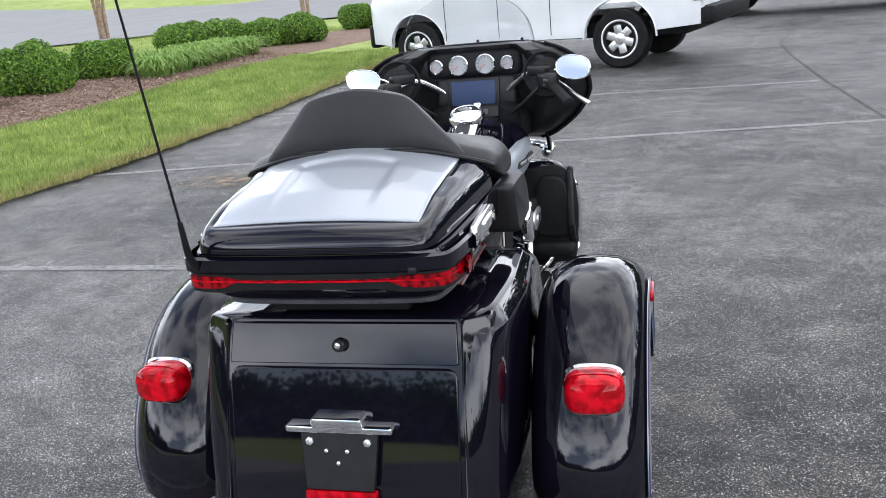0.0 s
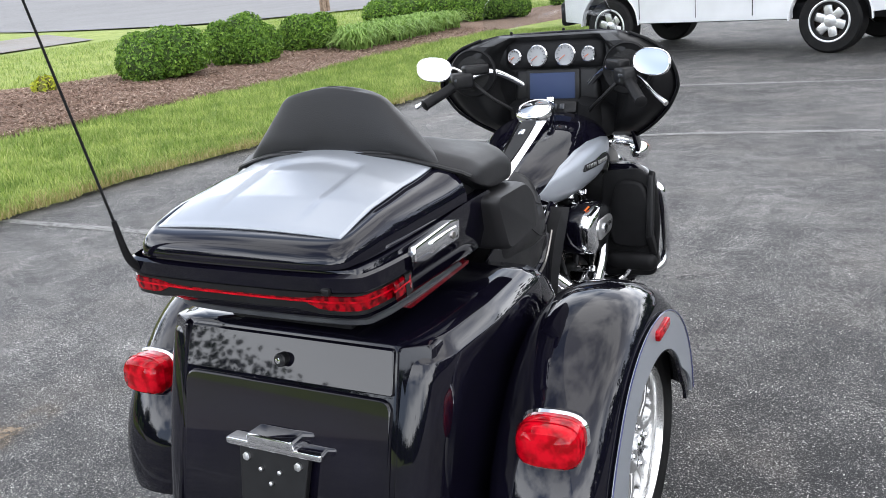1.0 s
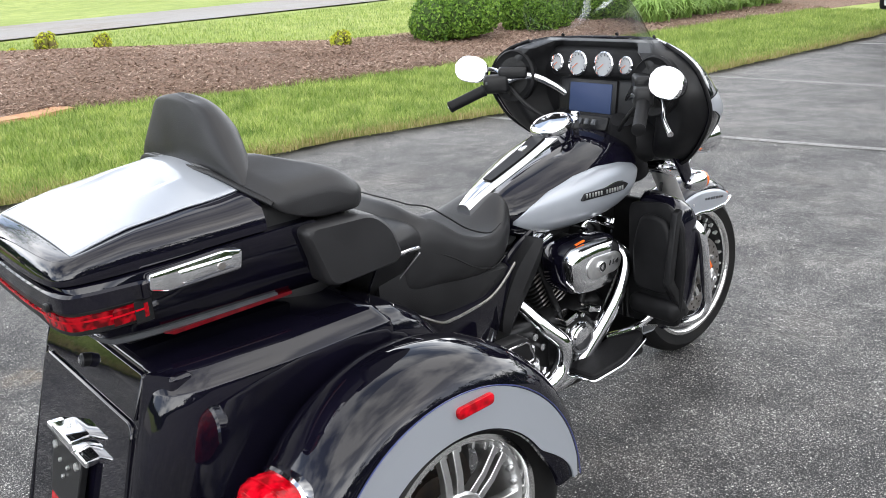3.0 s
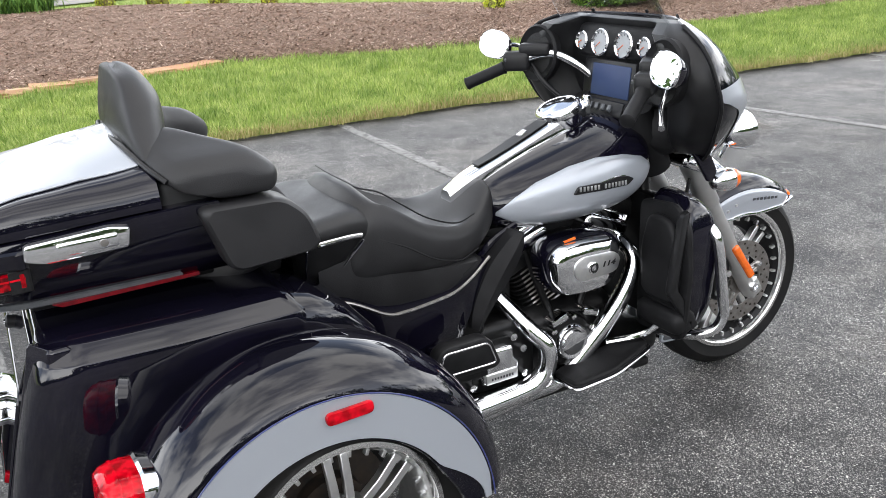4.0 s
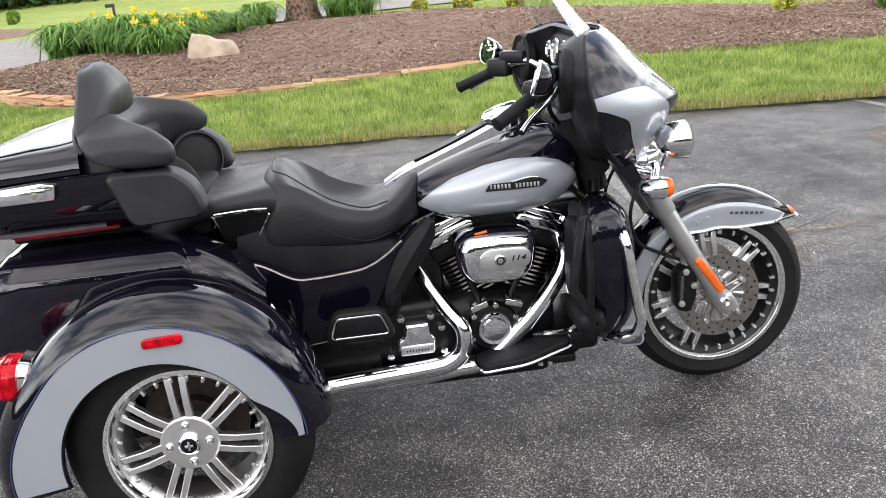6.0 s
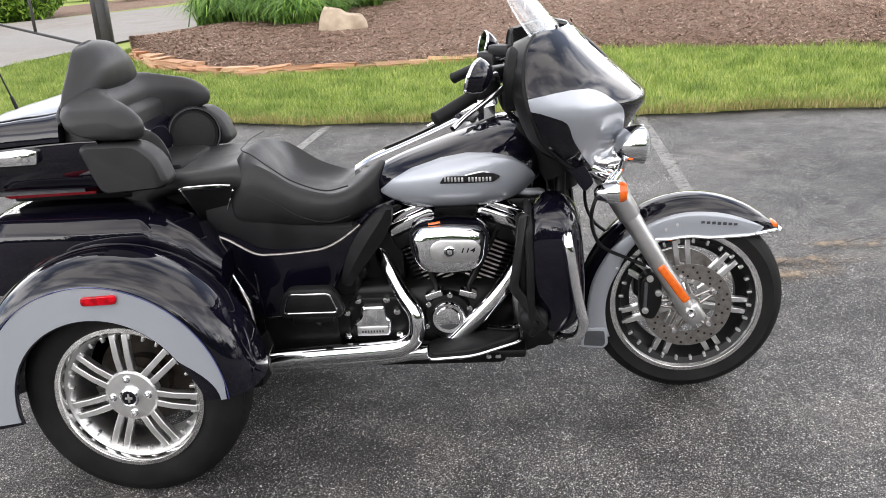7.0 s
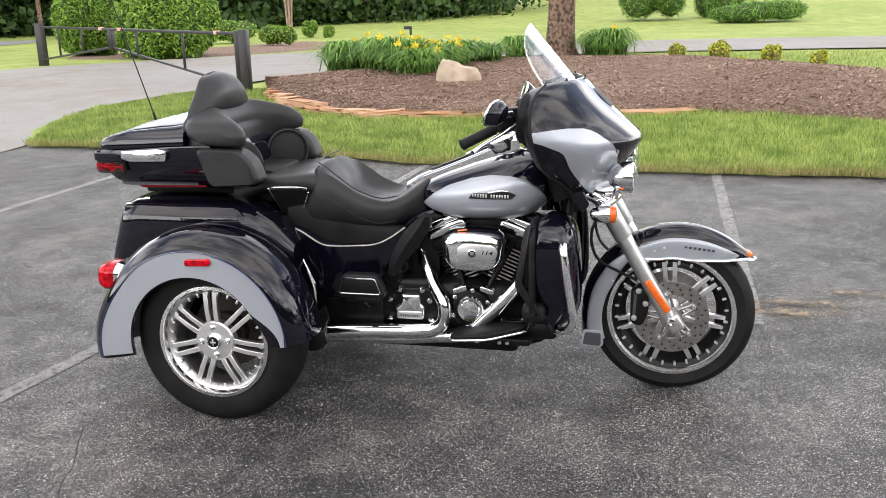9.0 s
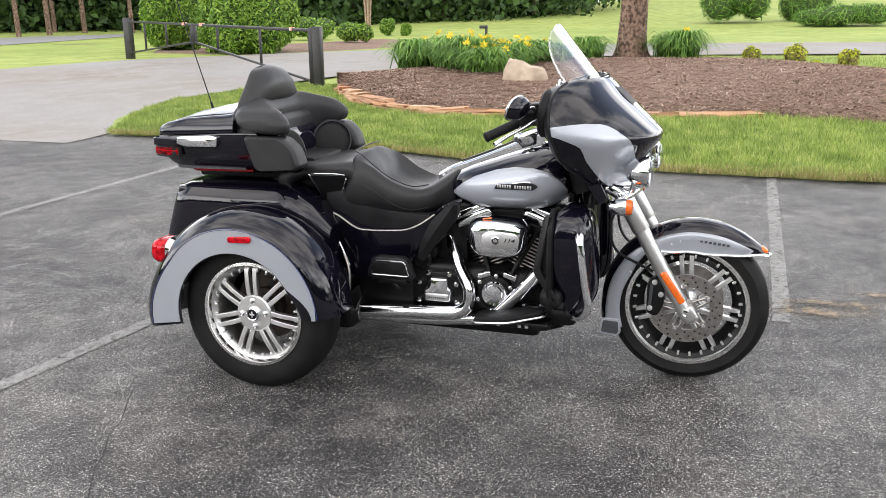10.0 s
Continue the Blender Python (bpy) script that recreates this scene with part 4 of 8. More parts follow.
DAY = "clump of arching green daylily leaves in the mulch"
for at, r, hgt, c, fl in [((-13.0, -4.1), 0.70, 0.62, 620, 0), ((-13.4, -3.6), 0.65, 0.65, 520, 1), ((-12.7, -3.3), 0.65, 0.62, 560, 1), ((-13.3, -2.9), 0.7, 0.68, 560, 3), ((-12.3, -2.8), 0.65, 0.66, 620, 3), ((-11.9, -2.4), 0.62, 0.60, 620, 4),
                          ((-12.5, -2.2), 0.65, 0.66, 560, 3), ((-13.2, -2.2), 0.65, 0.66, 480, 3), ((-14.1, -2.0), 0.65, 0.66, 460, 1), ((-14.3, -1.6), 0.6, 0.55, 420, 0), ((-16.0, -1.2), 0.6, 0.66, 420, 0), ((-16.1, 0.75), 0.7, 0.72, 620, 1), ((-16.3, 0.45), 0.55, 0.6, 340, 0)]:
    tuft(at, r * 0.9, hgt * (0.62 + 0.36 * rng.random()), c, DAY + (" with yellow flowers" if fl else ""), flowers=fl * 2)
for k in range(16):
    tuft((-8.55 - 0.34 * (k % 3), 12.7 + 0.26 * k), 0.50, 0.40, 300, "clump of fine green grass-like leaves in the bed", "liriope", mat=SOFTLEAF)


# boulder
b = bmesh.new()
bmesh.ops.create_icosphere(b, subdivisions=4, radius=1)
for v in b.verts:
    q = v.co.copy()
    q.z = min(q.z, 0.72 + 0.2 * q.y * -1)
    f = 1 + 0.16 * noise.noise(q * 1.6) + 0.06 * noise.noise(q * 5)
    v.co = Vector((q.x * 0.26 * f, q.y * 0.40 * f, max(q.z, -0.4) * 0.56 * f))
rock = tagged(part("boulder", b, ROCK), "pale tan sandstone boulder lying in the mulch bed", "boulder")
rock.location = (-10.95, -1.50, land(-10.95, -1.5) + 0.13)


def stem(pts, radii, bm=None, n=14):
    return tube(pts, radii, n=n, steps=5, bm=bm)


def big_tree(at):
    x, y = at
    z = land(x, y) + 0.10
    root = thing("tree", "mature tree with rough reddish-brown bark standing in the mulch", "tree", (x, y, z))
    b = stem([(0, 0, -0.1), (0, 0, 0.10), (0.01, 0, 0.35), (0.02, 0.02, 1.2), (0.05, 0.06, 2.6), (0.0, 0.12, 4.2)], [0.52, 0.42, 0.33, 0.29, 0.26, 0.2], n=26)
    for v in b.verts:
        a = math.atan2(v.co.y, v.co.x)
        v.co += Vector((math.cos(a), math.sin(a), 0)) * (0.03 * noise.noise((a * 2.5, v.co.z * 0.8, 0)) + 0.05 * max(0, 0.5 - v.co.z) * math.cos(a * 5))
    part("trunk", b, BARK, root, "rough reddish-brown bark")
    pts, nrm = [], []
    for k in range(7):
        a = k * 0.9 + 0.4
        end = Vector((math.cos(a) * (1.6 + 0.5 * (k % 3)), math.sin(a) * (1.6 + 0.4 * (k % 2)), 5.0 + 0.5 * (k % 4)))
        part("limb", stem([(0, 0.1, 3.4 + 0.1 * k), tuple(Vector((0, 0.1, 4.0)).lerp(end, 0.5)), tuple(end)], [0.10, 0.07, 0.03], n=8), BARK, root)
        for _ in range(420):
            pts.append(np.array(end) + rng.normal(size=3) * np.array((0.9, 0.9, 0.6)))
            nrm.append(rng.normal(size=3))
    vs, fs = leaf_cloud(pts, nrm, 0.16)
    cloud("crown", vs, fs, TREELEAF, "", "", parent=root)


big_tree((-16.55, -0.35))


def crape(at, n, hgt, name="multi_stem_tree"):
    x, y = at
    root = thing(name, "slender tree with several smooth pale tan stems", "tree", (x, y, land(x, y)), "slender multi-stem trees")
    pts, nrm = [], []
    for k in range(n):
        a = 2 * math.pi * k / n + 0.5
        out = 0.22 + 0.10 * (k % 2)
        end = (math.cos(a) * out * 3.4, math.sin(a) * out * 3.4, hgt)
        part("stem", stem([(math.cos(a) * 0.10, math.sin(a) * 0.10, -0.1), (math.cos(a) * out * 0.7, math.sin(a) * out * 0.7, hgt * 0.35), (math.cos(a) * out * 1.8, math.sin(a) * out * 1.8, hgt * 0.7), end],
                          [0.075, 0.055, 0.04, 0.02], n=9), PALEBARK, root)
        for _ in range(260):
            pts.append(np.array(end) + rng.normal(size=3) * np.array((0.6, 0.6, 0.5)) + np.array((0, 0, 0.5)))
            nrm.append(rng.normal(size=3))
    vs, fs = leaf_cloud(pts, nrm, 0.12)
    cloud("crown", vs, fs, TREELEAF, "", "", parent=root)


crape((-17.6, 24.6), 4, 3.6)
crape((-12.1, 28.9), 3, 3.6)
crape((-47.2, -19.2), 6, 5.2)
crape((-47, 19.5), 4, 3.6)

def tall_tree(at, hgt, r):
    x, y = at
    root = thing("tall_tree", "tall straight-trunked tree at the edge of the woods", "tree", (x, y, land(x, y)), "trees at the edge of the woods")
    part("trunk", stem([(0, 0, -0.3), (0.1, 0, hgt * 0.3), (0.15, 0.1, hgt * 0.65), (0.1, 0.1, hgt)], [r * 0.75, r * 0.6, r * 0.5, r * 0.2], n=10), BARK, root)
    p = rng.normal(size=(900, 3)) * np.array((1.7, 1.7, hgt * 0.12)) + np.array((0.1, 0.1, hgt * 0.78))
    vs, fs = leaf_cloud(p, rng.normal(size=(900, 3)), 0.45, aspect=0.7)
    cloud("crown", vs, fs, TREELEAF, "", "", parent=root)


for at, hgt, r in [((-39.0, -37.5), 13, 0.2), ((-41.6, -37.6), 14, 0.23), ((-46.4, -41.3), 15, 0.2), ((-46.0, -38.6), 13, 0.23), ((-46.2, -35.1), 14, 0.2)]:
    tall_tree(at, hgt, r)

# ---- far woods ----
vs, fs, tv, tf = [], [], [], []
ring_ = [2 * math.pi * (k + 0.8 * rng.random()) / 260 for k in range(260)] + [3.95 + 0.62 * (2 * rng.random() - 1) for _ in range(120)]
for a in ring_:
    far = 96 + 26 * rng.random() + (-34 if math.cos(a - 3.95) > 0.80 else 0)
    if math.cos(a) > 0.25:
        far = 52 + 18 * rng.random()
    if math.cos(a - 2.6) > 0.80:
        far += 60
    x, y = -5 + math.cos(a) * far, math.sin(a) * far
    z, hgt = land(x, y), (13 + 8 * rng.random()) * (0.7 if math.cos(a) > 0 else 1.0) * (0.16 if 4.2 < a % 6.2832 < 5.9 else (0.55 if math.cos(a - 3.95) > 0.80 else 1.0))
    i = len(tv)
    for t in range(6):
        for zz, r in ((z - 0.5, 0.28), (z + hgt * 0.8, 0.12)):
            tv.append((x + r * math.cos(t * 1.047), y + r * math.sin(t * 1.047), zz))
    for t in range(6):
        tf.append((i + 2 * t, i + (2 * t + 2) % 12, i + (2 * t + 3) % 12, i + 2 * t + 1))
    m = 900 if math.cos(a - 3.95) > 0.80 else 300
    ls = 0.55 if m > 500 else 1.1
    cl = rng.normal(size=(9, 3)) * np.array((2.4, 2.4, hgt * 0.26)) + np.array((x, y, z + hgt * 0.50))
    p = cl[rng.integers(9, size=m)] + rng.normal(size=(m, 3)) * np.array((1.3, 1.3, 1.1))
    lowp = rng.normal(size=(m // 4, 3)) * np.array((2.2, 2.2, 0.7)) + np.array((x + 1.5 * math.cos(a + 3.14), y + 1.5 * math.sin(a + 3.14), z + 0.9))
    p = np.concatenate([p, lowp])
    q, g = leaf_cloud(p, rng.normal(size=(len(p), 3)), ls, aspect=0.8)
    o = len(vs)
    fs += [(f[0] + o, f[1] + o, f[2] + o) for f in g]
    vs += q
cloud("far_woods_foliage", vs, fs, TREELEAF, "dark green wooded treeline in the distance", "woods")
cloud("far_woods_trunks", tv, tf, BARK, "trunks of the distant wooded treeline", "woods")


# ---- gate, edging, truck ----
def swing_gate():
    a, b = Vector((-11.25, -5.35, 0)), Vector((-17.9, -14.3, 0))
    za, zb = land(a.x, a.y), land(b.x, b.y)
    a.z, b.z = za, zb
    root = thing("swing_gate", "black steel swing gate with bracing, closed across the driveway", "gate", tuple(a))
    d = (b - a)
    L = d.length
    d2 = Vector((d.x, d.y, 0)).normalized()
    s = Vector((-d2.y, d2.x, 0))
    ang = math.degrees(math.atan2(d2.y, d2.x))
    inv = Matrix.Translation(-a)

    def bar(name, p, q, w, bev=0.008):
        p, q = Vector(p), Vector(q)
        e = q - p
        m = Matrix.Translation((p + q) / 2) @ e.to_track_quat("X", "Z").to_matrix().to_4x4()
        x = rbox((0, 0, 0), (e.length, w, w), bev)
        bmesh.ops.transform(x, matrix=inv @ m, verts=x.verts)
        return part(name, x, GATE, root)

    def at(t, z):
        p = a.lerp(b, t)
        return (p.x, p.y, p.z + z)
    bar("post", (a.x, a.y, za - 0.2), (a.x, a.y, za + 1.12), 0.15)
    bar("post", (b.x, b.y, zb - 0.2), (b.x, b.y, zb + 1.15), 0.19)
    bar("end_stile", at(0.022, 0.10), at(0.022, 1.10), 0.09)
    bar("top_rail", at(0.022, 1.05), at(0.985, 1.05), 0.055)
    bar("king_post", at(0.55, 0.62), at(0.55, 1.05), 0.12)
    bar("brace", at(0.022, 0.14), at(0.55, 0.66), 0.045)
    bar("brace", at(0.55, 0.66), at(0.985, 0.22), 0.045)
    for t in (0.22, 0.42, 0.72, 0.87):
        lowz = 0.14 + (0.66 - 0.14) * (t - 0.022) / 0.528 if t < 0.55 else 0.66 + (0.22 - 0.66) * (t - 0.55) / 0.435
        bar("upright", at(t, lowz), at(t, 1.05), 0.045)
    for t in (0.09, 0.50, 0.60):
        p = Vector(at(t, 1.06)) - a
        part("warning_tape", rbox(tuple(p), (0.18 if t > 0.2 else 0.10, 0.075, 0.065), 0.004, rot=(0, 0, ang)), ORANGE_TAPE, root, "worn red and white warning tape")


swing_gate()
# path lamp
lamp = thing("path_light", "small black low path light in the lawn", "lamp", (-35.0, -8.6, land(-35.0, -8.6)))
part("stake", rbox((0, 0, 0.28), (0.10, 0.10, 0.60), 0.01), GATE, lamp)
part("hood", rbox((0, -0.12, 0.60), (0.14, 0.36, 0.14), 0.02), GATE, lamp)

# stone edging round the bed
edging = thing("stone_edging", "low dry-stacked edging of flat reddish-brown stones round the mulch bed", "stone edging", (0, 0, 0))
line = [p for p in interp(BED_FRONT[:7], 24)]
cum = [0.0]
for p, q in zip(line, line[1:]):
    cum.append(cum[-1] + math.hypot(q[0] - p[0], q[1] - p[1]))
TOTAL = cum[-1]


def on_edge(s):
    s = min(max(s, 0), TOTAL - 1e-3)
    i = max(k for k in range(len(cum)) if cum[k] <= s)
    i = min(i, len(line) - 2)
    t = (s - cum[i]) / (cum[i + 1] - cum[i])
    p, q = line[i], line[i + 1]
    return p[0] + (q[0] - p[0]) * t, p[1] + (q[1] - p[1]) * t, math.atan2(q[1] - p[1], q[0] - p[0])


stone_meshes = []
for k in range(7):
    q = rbox((0, 0, 0), (1, 1, 1), 0.0)
    bmesh.ops.subdivide_edges(q, edges=list(q.edges), cuts=1, use_grid_fill=True)
    for v in q.verts:
        v.co += Vector(noise.noise_vector(v.co * 2.3 + Vector((k * 7, 0, 0)))) * 0.16
    me = bpy.data.meshes.new("stone")
    q.to_mesh(me)
    q.free()
    me.materials.append(STONES)
    stone_meshes.append(me)
for course in range(4):
    s = 0.12 * course
    reach = TOTAL - (0 if course < 2 else (3.2 if course == 2 else 5.2))
    while s < reach:
        ln = 0.22 + 0.38 * rng.random()
        x, y, ang = on_edge(s + ln / 2)
        ob = new("stone", stone_meshes[int(rng.integers(7))])
        ob.parent = edging
        hgt = 0.042 + 0.018 * rng.random()
        ob.location = (x - 0.03 * course + 0.03 * rng.normal() * 0.6, y + 0.01 * rng.normal(), land(x, y) + 0.035 + 0.045 * course)
        ob.rotation_euler = (rng.normal() * 0.05, rng.normal() * 0.04, ang + rng.normal() * 0.07)
        ob.scale = (ln * 1.02, 0.20 + 0.07 * rng.random(), hgt)
        s += ln


def pickup():
    """A crew-cab pickup, its front along +x, its rear axle at the origin."""
    root = thing("pickup_truck", "white crew-cab pickup truck parked on the asphalt", "truck")
    W, wb = 0.98, 3.75
    side = [(-1.12, 0.62), (-1.12, 1.36), (1.05, 1.40), (1.12, 1.42), (1.45, 1.93), (3.05, 1.95), (3.75, 1.42), (4.85, 1.26), (4.98, 1.05), (4.98, 0.52), (4.30, 0.46)]

    def arch(cx, r, n=12):
        return [(cx + r * math.cos(math.pi * k / n), 0.42 + r * math.sin(math.pi * k / n)) for k in range(n + 1)]
    low = [(4.98, 0.50)] + [(wb + 0.50, 0.46)] + arch(wb, 0.50) + [(wb - 0.50, 0.44), (0.52, 0.44)] + arch(0, 0.52) + [(-0.52, 0.50), (-1.12, 0.55)]
    up = [(-1.12, 1.33), (0.95, 1.35), (4.55, 1.30), (4.93, 1.18), (5.0, 0.95)]
    for sgn in (1, -1):
        part("body_side", slab(low + up, "y", sgn * (W - 0.09), sgn * W, 0.012), WHITE, root)
    part("bed_floor", rbox((0.0, 0, 0.85), (2.2, 1.7, 0.08), 0.01), WHITE, root)
    part("tailgate", rbox((-1.13, 0, 0.98), (0.07, 1.9, 0.70), 0.02), WHITE, root)
    part("bonnet", rbox((4.2, 0, 1.22), (1.55, 1.8, 0.14), 0.05, seg=3), WHITE, root)
    part("front", rbox((4.95, 0, 0.95), (0.12, 1.86, 0.55), 0.04), WHITE, root)
    part("underbody", rbox((1.9, 0, 0.52), (5.6, 1.5, 0.22), 0.03), MATBLACK, root)
    cab = [(1.02, 1.33), (1.25, 1.92), (3.00, 1.94), (3.85, 1.30)]
    part("cab", slab(round_poly(cab, 0.12), "y", -0.84, 0.84, 0.05), WHITE, root)
    for sgn in (1, -1):
        for win in ([(1.30, 1.40), (1.42, 1.82), (2.05, 1.84), (2.05, 1.40)], [(2.15, 1.40), (2.15, 1.84), (2.92, 1.84), (3.55, 1.40)]):
            part("side_window", slab(round_poly(win, 0.05), "y", sgn * 0.842, sgn * 0.855), CARGLASS, root)
        part("front_door_handle", rbox((2.32, sgn * 1.0, 1.16), (0.20, 0.04, 0.045), 0.015), MATBLACK, root)
        part("rear_door_handle", rbox((1.30, sgn * 1.0, 1.16), (0.20, 0.04, 0.045), 0.015), MATBLACK, root)
        for xx in (1.02, 2.08, 3.22):
            part("door_seam", rbox((xx, sgn * (W + 0.0005), 0.90), (0.012, 0.004, 0.80), 0.0), MATBLACK, root)
        part("wing_mirror", rbox((3.18, sgn * 1.10, 1.36), (0.12, 0.24, 0.22), 0.03), MATBLACK, root)
        part("tail_lamp", rbox((-1.10, sgn * 0.93, 1.08), (0.16, 0.16, 0.46), 0.02), RED, root)
        part("headlamp", rbox((4.95, sgn * 0.78, 1.02), (0.14, 0.40, 0.24), 0.03), ALU, root)
        part("wheel_arch_lip", tube([(p[0], sgn * (W + 0.005), p[1]) for p in arch(0, 0.53)], 0.012, n=8, steps=2), WHITE, root)
        part("wheel_arch_lip", tube([(p[0], sgn * (W + 0.005), p[1]) for p in arch(wb, 0.51)], 0.012, n=8, steps=2), WHITE, root)
    part("rear_bumper", rbox((-1.20, 0, 0.66), (0.24, 1.92, 0.24), 0.05), MATBLACK, root)
    part("front_bumper", rbox((5.06, 0, 0.62), (0.30, 1.96, 0.36), 0.06), MATBLACK, root)
    for cx in (0, wb):
        for sgn in (1, -1):
            y = sgn * (W - 0.13)
            tyre = part("wheel", lathe([(0.20, -0.12), (0.27, -0.13), (0.37, -0.13), (0.40, -0.10), (0.405, 0), (0.40, 0.10), (0.37, 0.13), (0.27, 0.13), (0.20, 0.12)], (cx, y, 0.40), "y", 40, cap=False), RUBBER, root)
            # Rim dish in near-black metal, for the shade behind the spokes.
            part("rim", lathe([(0.272, 0.125 * sgn), (0.262, 0.118 * sgn), (0.245, 0.09 * sgn), (0.235, 0.03 * sgn), (0.05, 0.03 * sgn), (0.0, 0.03 * sgn)], (cx, y, 0.40), "y", 40, cap=False), SHADE, tyre)
            hub = lathe([(0.095, 0.02 * sgn), (0.095, 0.10 * sgn), (0.05, 0.115 * sgn), (0.0, 0.118 * sgn)], (cx, y, 0.40), "y", 24)
            for k in range(6):
                a = k * math.pi / 3 + 0.3
                rbox((cx + 0.15 * math.cos(a), y + sgn * 0.085, 0.40 + 0.15 * math.sin(a)), (0.23, 0.04, 0.118), 0.02, rot=(0, -math.degrees(a), 0), bm=hub)
            part("spokes", hub, ALU, tyre)
            part("rim_edge", lathe([(0.268, 0.115 * sgn), (0.266, 0.136 * sgn), (0.256, 0.141 * sgn), (0.240, 0.136 * sgn), (0.234, 0.09 * sgn)], (cx, y, 0.40), "y", 40, cap=False), ALU, tyre)
    for ob in root.children_recursive:
        if ob.type == "MESH":
            for v in ob.data.vertices:
                v.co.x = min(v.co.x, 4.27 + max(0.0, v.co.x - 4.27) * 0.42) - 0.45 if v.co.x > 3.1 else (1.1 + (v.co.x - 1.1) * 0.775 if v.co.x > 1.1 else v.co.x)
    return root


truck = pickup()
tdir = 163
truck.matrix_basis = pose(0.1, 10.55, 0, 0, 0, tdir) @ Matrix.Translation((0, -0.88, 0))
other = copy_thing(truck, pose(5.4, 18.4, 0, 0, 0, 168))


# ---- the trike ----
trike = thing("motor_trike", "black and silver touring motor trike with chrome engine on asphalt", "motor trike")


def spoked_wheel(name, cx, cy, cz, tr, tw, rr, face, sgn, tread, barrel=None):
    """Tyre, rim with seven pairs of spokes and a hub; face is the offset of the spokes from the middle."""
    h = tw / 2
    prof = [(rr - 0.012, -h * 0.80), (rr + 0.012, -h * 0.88), (rr + (tr - rr) * 0.55, -h * 1.0), (tr - 0.022, -h * 0.86), (tr - 0.006, -h * 0.62), (tr, -h * 0.3)]
    prof += [(r, -x) for r, x in reversed(prof)]
    b = lathe(prof + prof[:1], (cx, cy, cz), "x", 72, cap=False)
    tyre = part(name, b, RUBBER, trike, "black rubber tyre")
    # tread blocks cut by grooves
    g = bmesh.new()
    for k in range(tread):
        a = 2 * math.pi * k / tread
        for lane in ((-0.52, -0.30), (-0.22, 0.22), (0.30, 0.52)):
            x0, x1 = cx + lane[0] * h, cx + lane[1] * h
            a0, a1 = a, a + 2 * math.pi / tread * 0.72
            r1 = tr + 0.0012 if abs(lane[0] + lane[1]) < 0.1 else tr - 0.0030
            sk = 0.02 if lane[0] < 0 else -0.02
            vv = [g.verts.new((x, cy + r1 * math.cos(q), cz + r1 * math.sin(q))) for x, q in ((x0, a0), (x1, a0 + sk), (x1, a1 + sk), (x0, a1))]
            g.faces.new(vv)
    part("tread", g, RUBBER, tyre, smooth=False)
    s = sgn
    deep = 0.065 if barrel else 0.032
    rim = lathe([(rr - 0.012, -h * 0.8 * s), (rr - deep, -h * 0.6 * s), (rr - deep, -h * 0.15 * s), (rr - 0.035, h * 0.25 * s), (rr - 0.03, h * 0.55 * s), (rr - 0.013, h * 0.70 * s)], (cx, cy, cz), "x", 72, cap=False)
    part("rim_barrel", rim, barrel or ALU, tyre)
    lip = lathe([(rr - 0.013, h * 0.69 * s), (rr - 0.012, h * 0.86 * s), (rr - 0.006, h * 0.95 * s), (rr + 0.006, h * 0.93 * s), (rr + 0.008, h * 0.86 * s)], (cx, cy, cz), "x", 72, cap=False)
    part("rim_lip", lip, POLISHED, tyre, "polished aluminium rim lip")
    for k in range(28):
        a = 2 * math.pi * (k + 0.5) / 28
        q = rbox((cx + h * 0.60 * s, cy + (rr - 0.031) * math.cos(a), cz + (rr - 0.031) * math.sin(a)), (0.016, 0.016, 0.009), 0.002, rot=(math.degrees(a), 0, 0))
        part("rim_tab", q, ALU, tyre)
    fx = cx + face * s
    for k in range(7):
        for off in (-1, 1):
            a = 2 * math.pi * k / 7 + math.pi / 2 + 0.06
            b = bmesh.new()
            r0, r1 = 0.055, rr - 0.024
            ca, sa = math.cos(a), math.sin(a)
            o0, o1 = off * 0.015, off * (0.021 if rr > 0.23 else 0.019)
            w0, w1 = 0.0105, 0.0092
            rings = []
            for r, o, w, d in ((r0, o0, w0, 0.0), (r0 + (r1 - r0) * 0.5, (o0 + o1) / 2, w0 * 0.9, 0.004), (r1, o1, w1, -0.004)):
                ring = []
                for du, dx in ((-w, 0.010), (w, 0.010), (w * 0.8, -0.016), (-w * 0.8, -0.016)):
                    u = o + du
                    ring.append((fx + (dx + d) * s, cy + ca * r - sa * u, cz + sa * r + ca * u))
                rings.append(ring)
            loft(rings, bm=b)
            part("spoke", b, ALU, tyre, bevel=0.0025)
    return tyre, fx


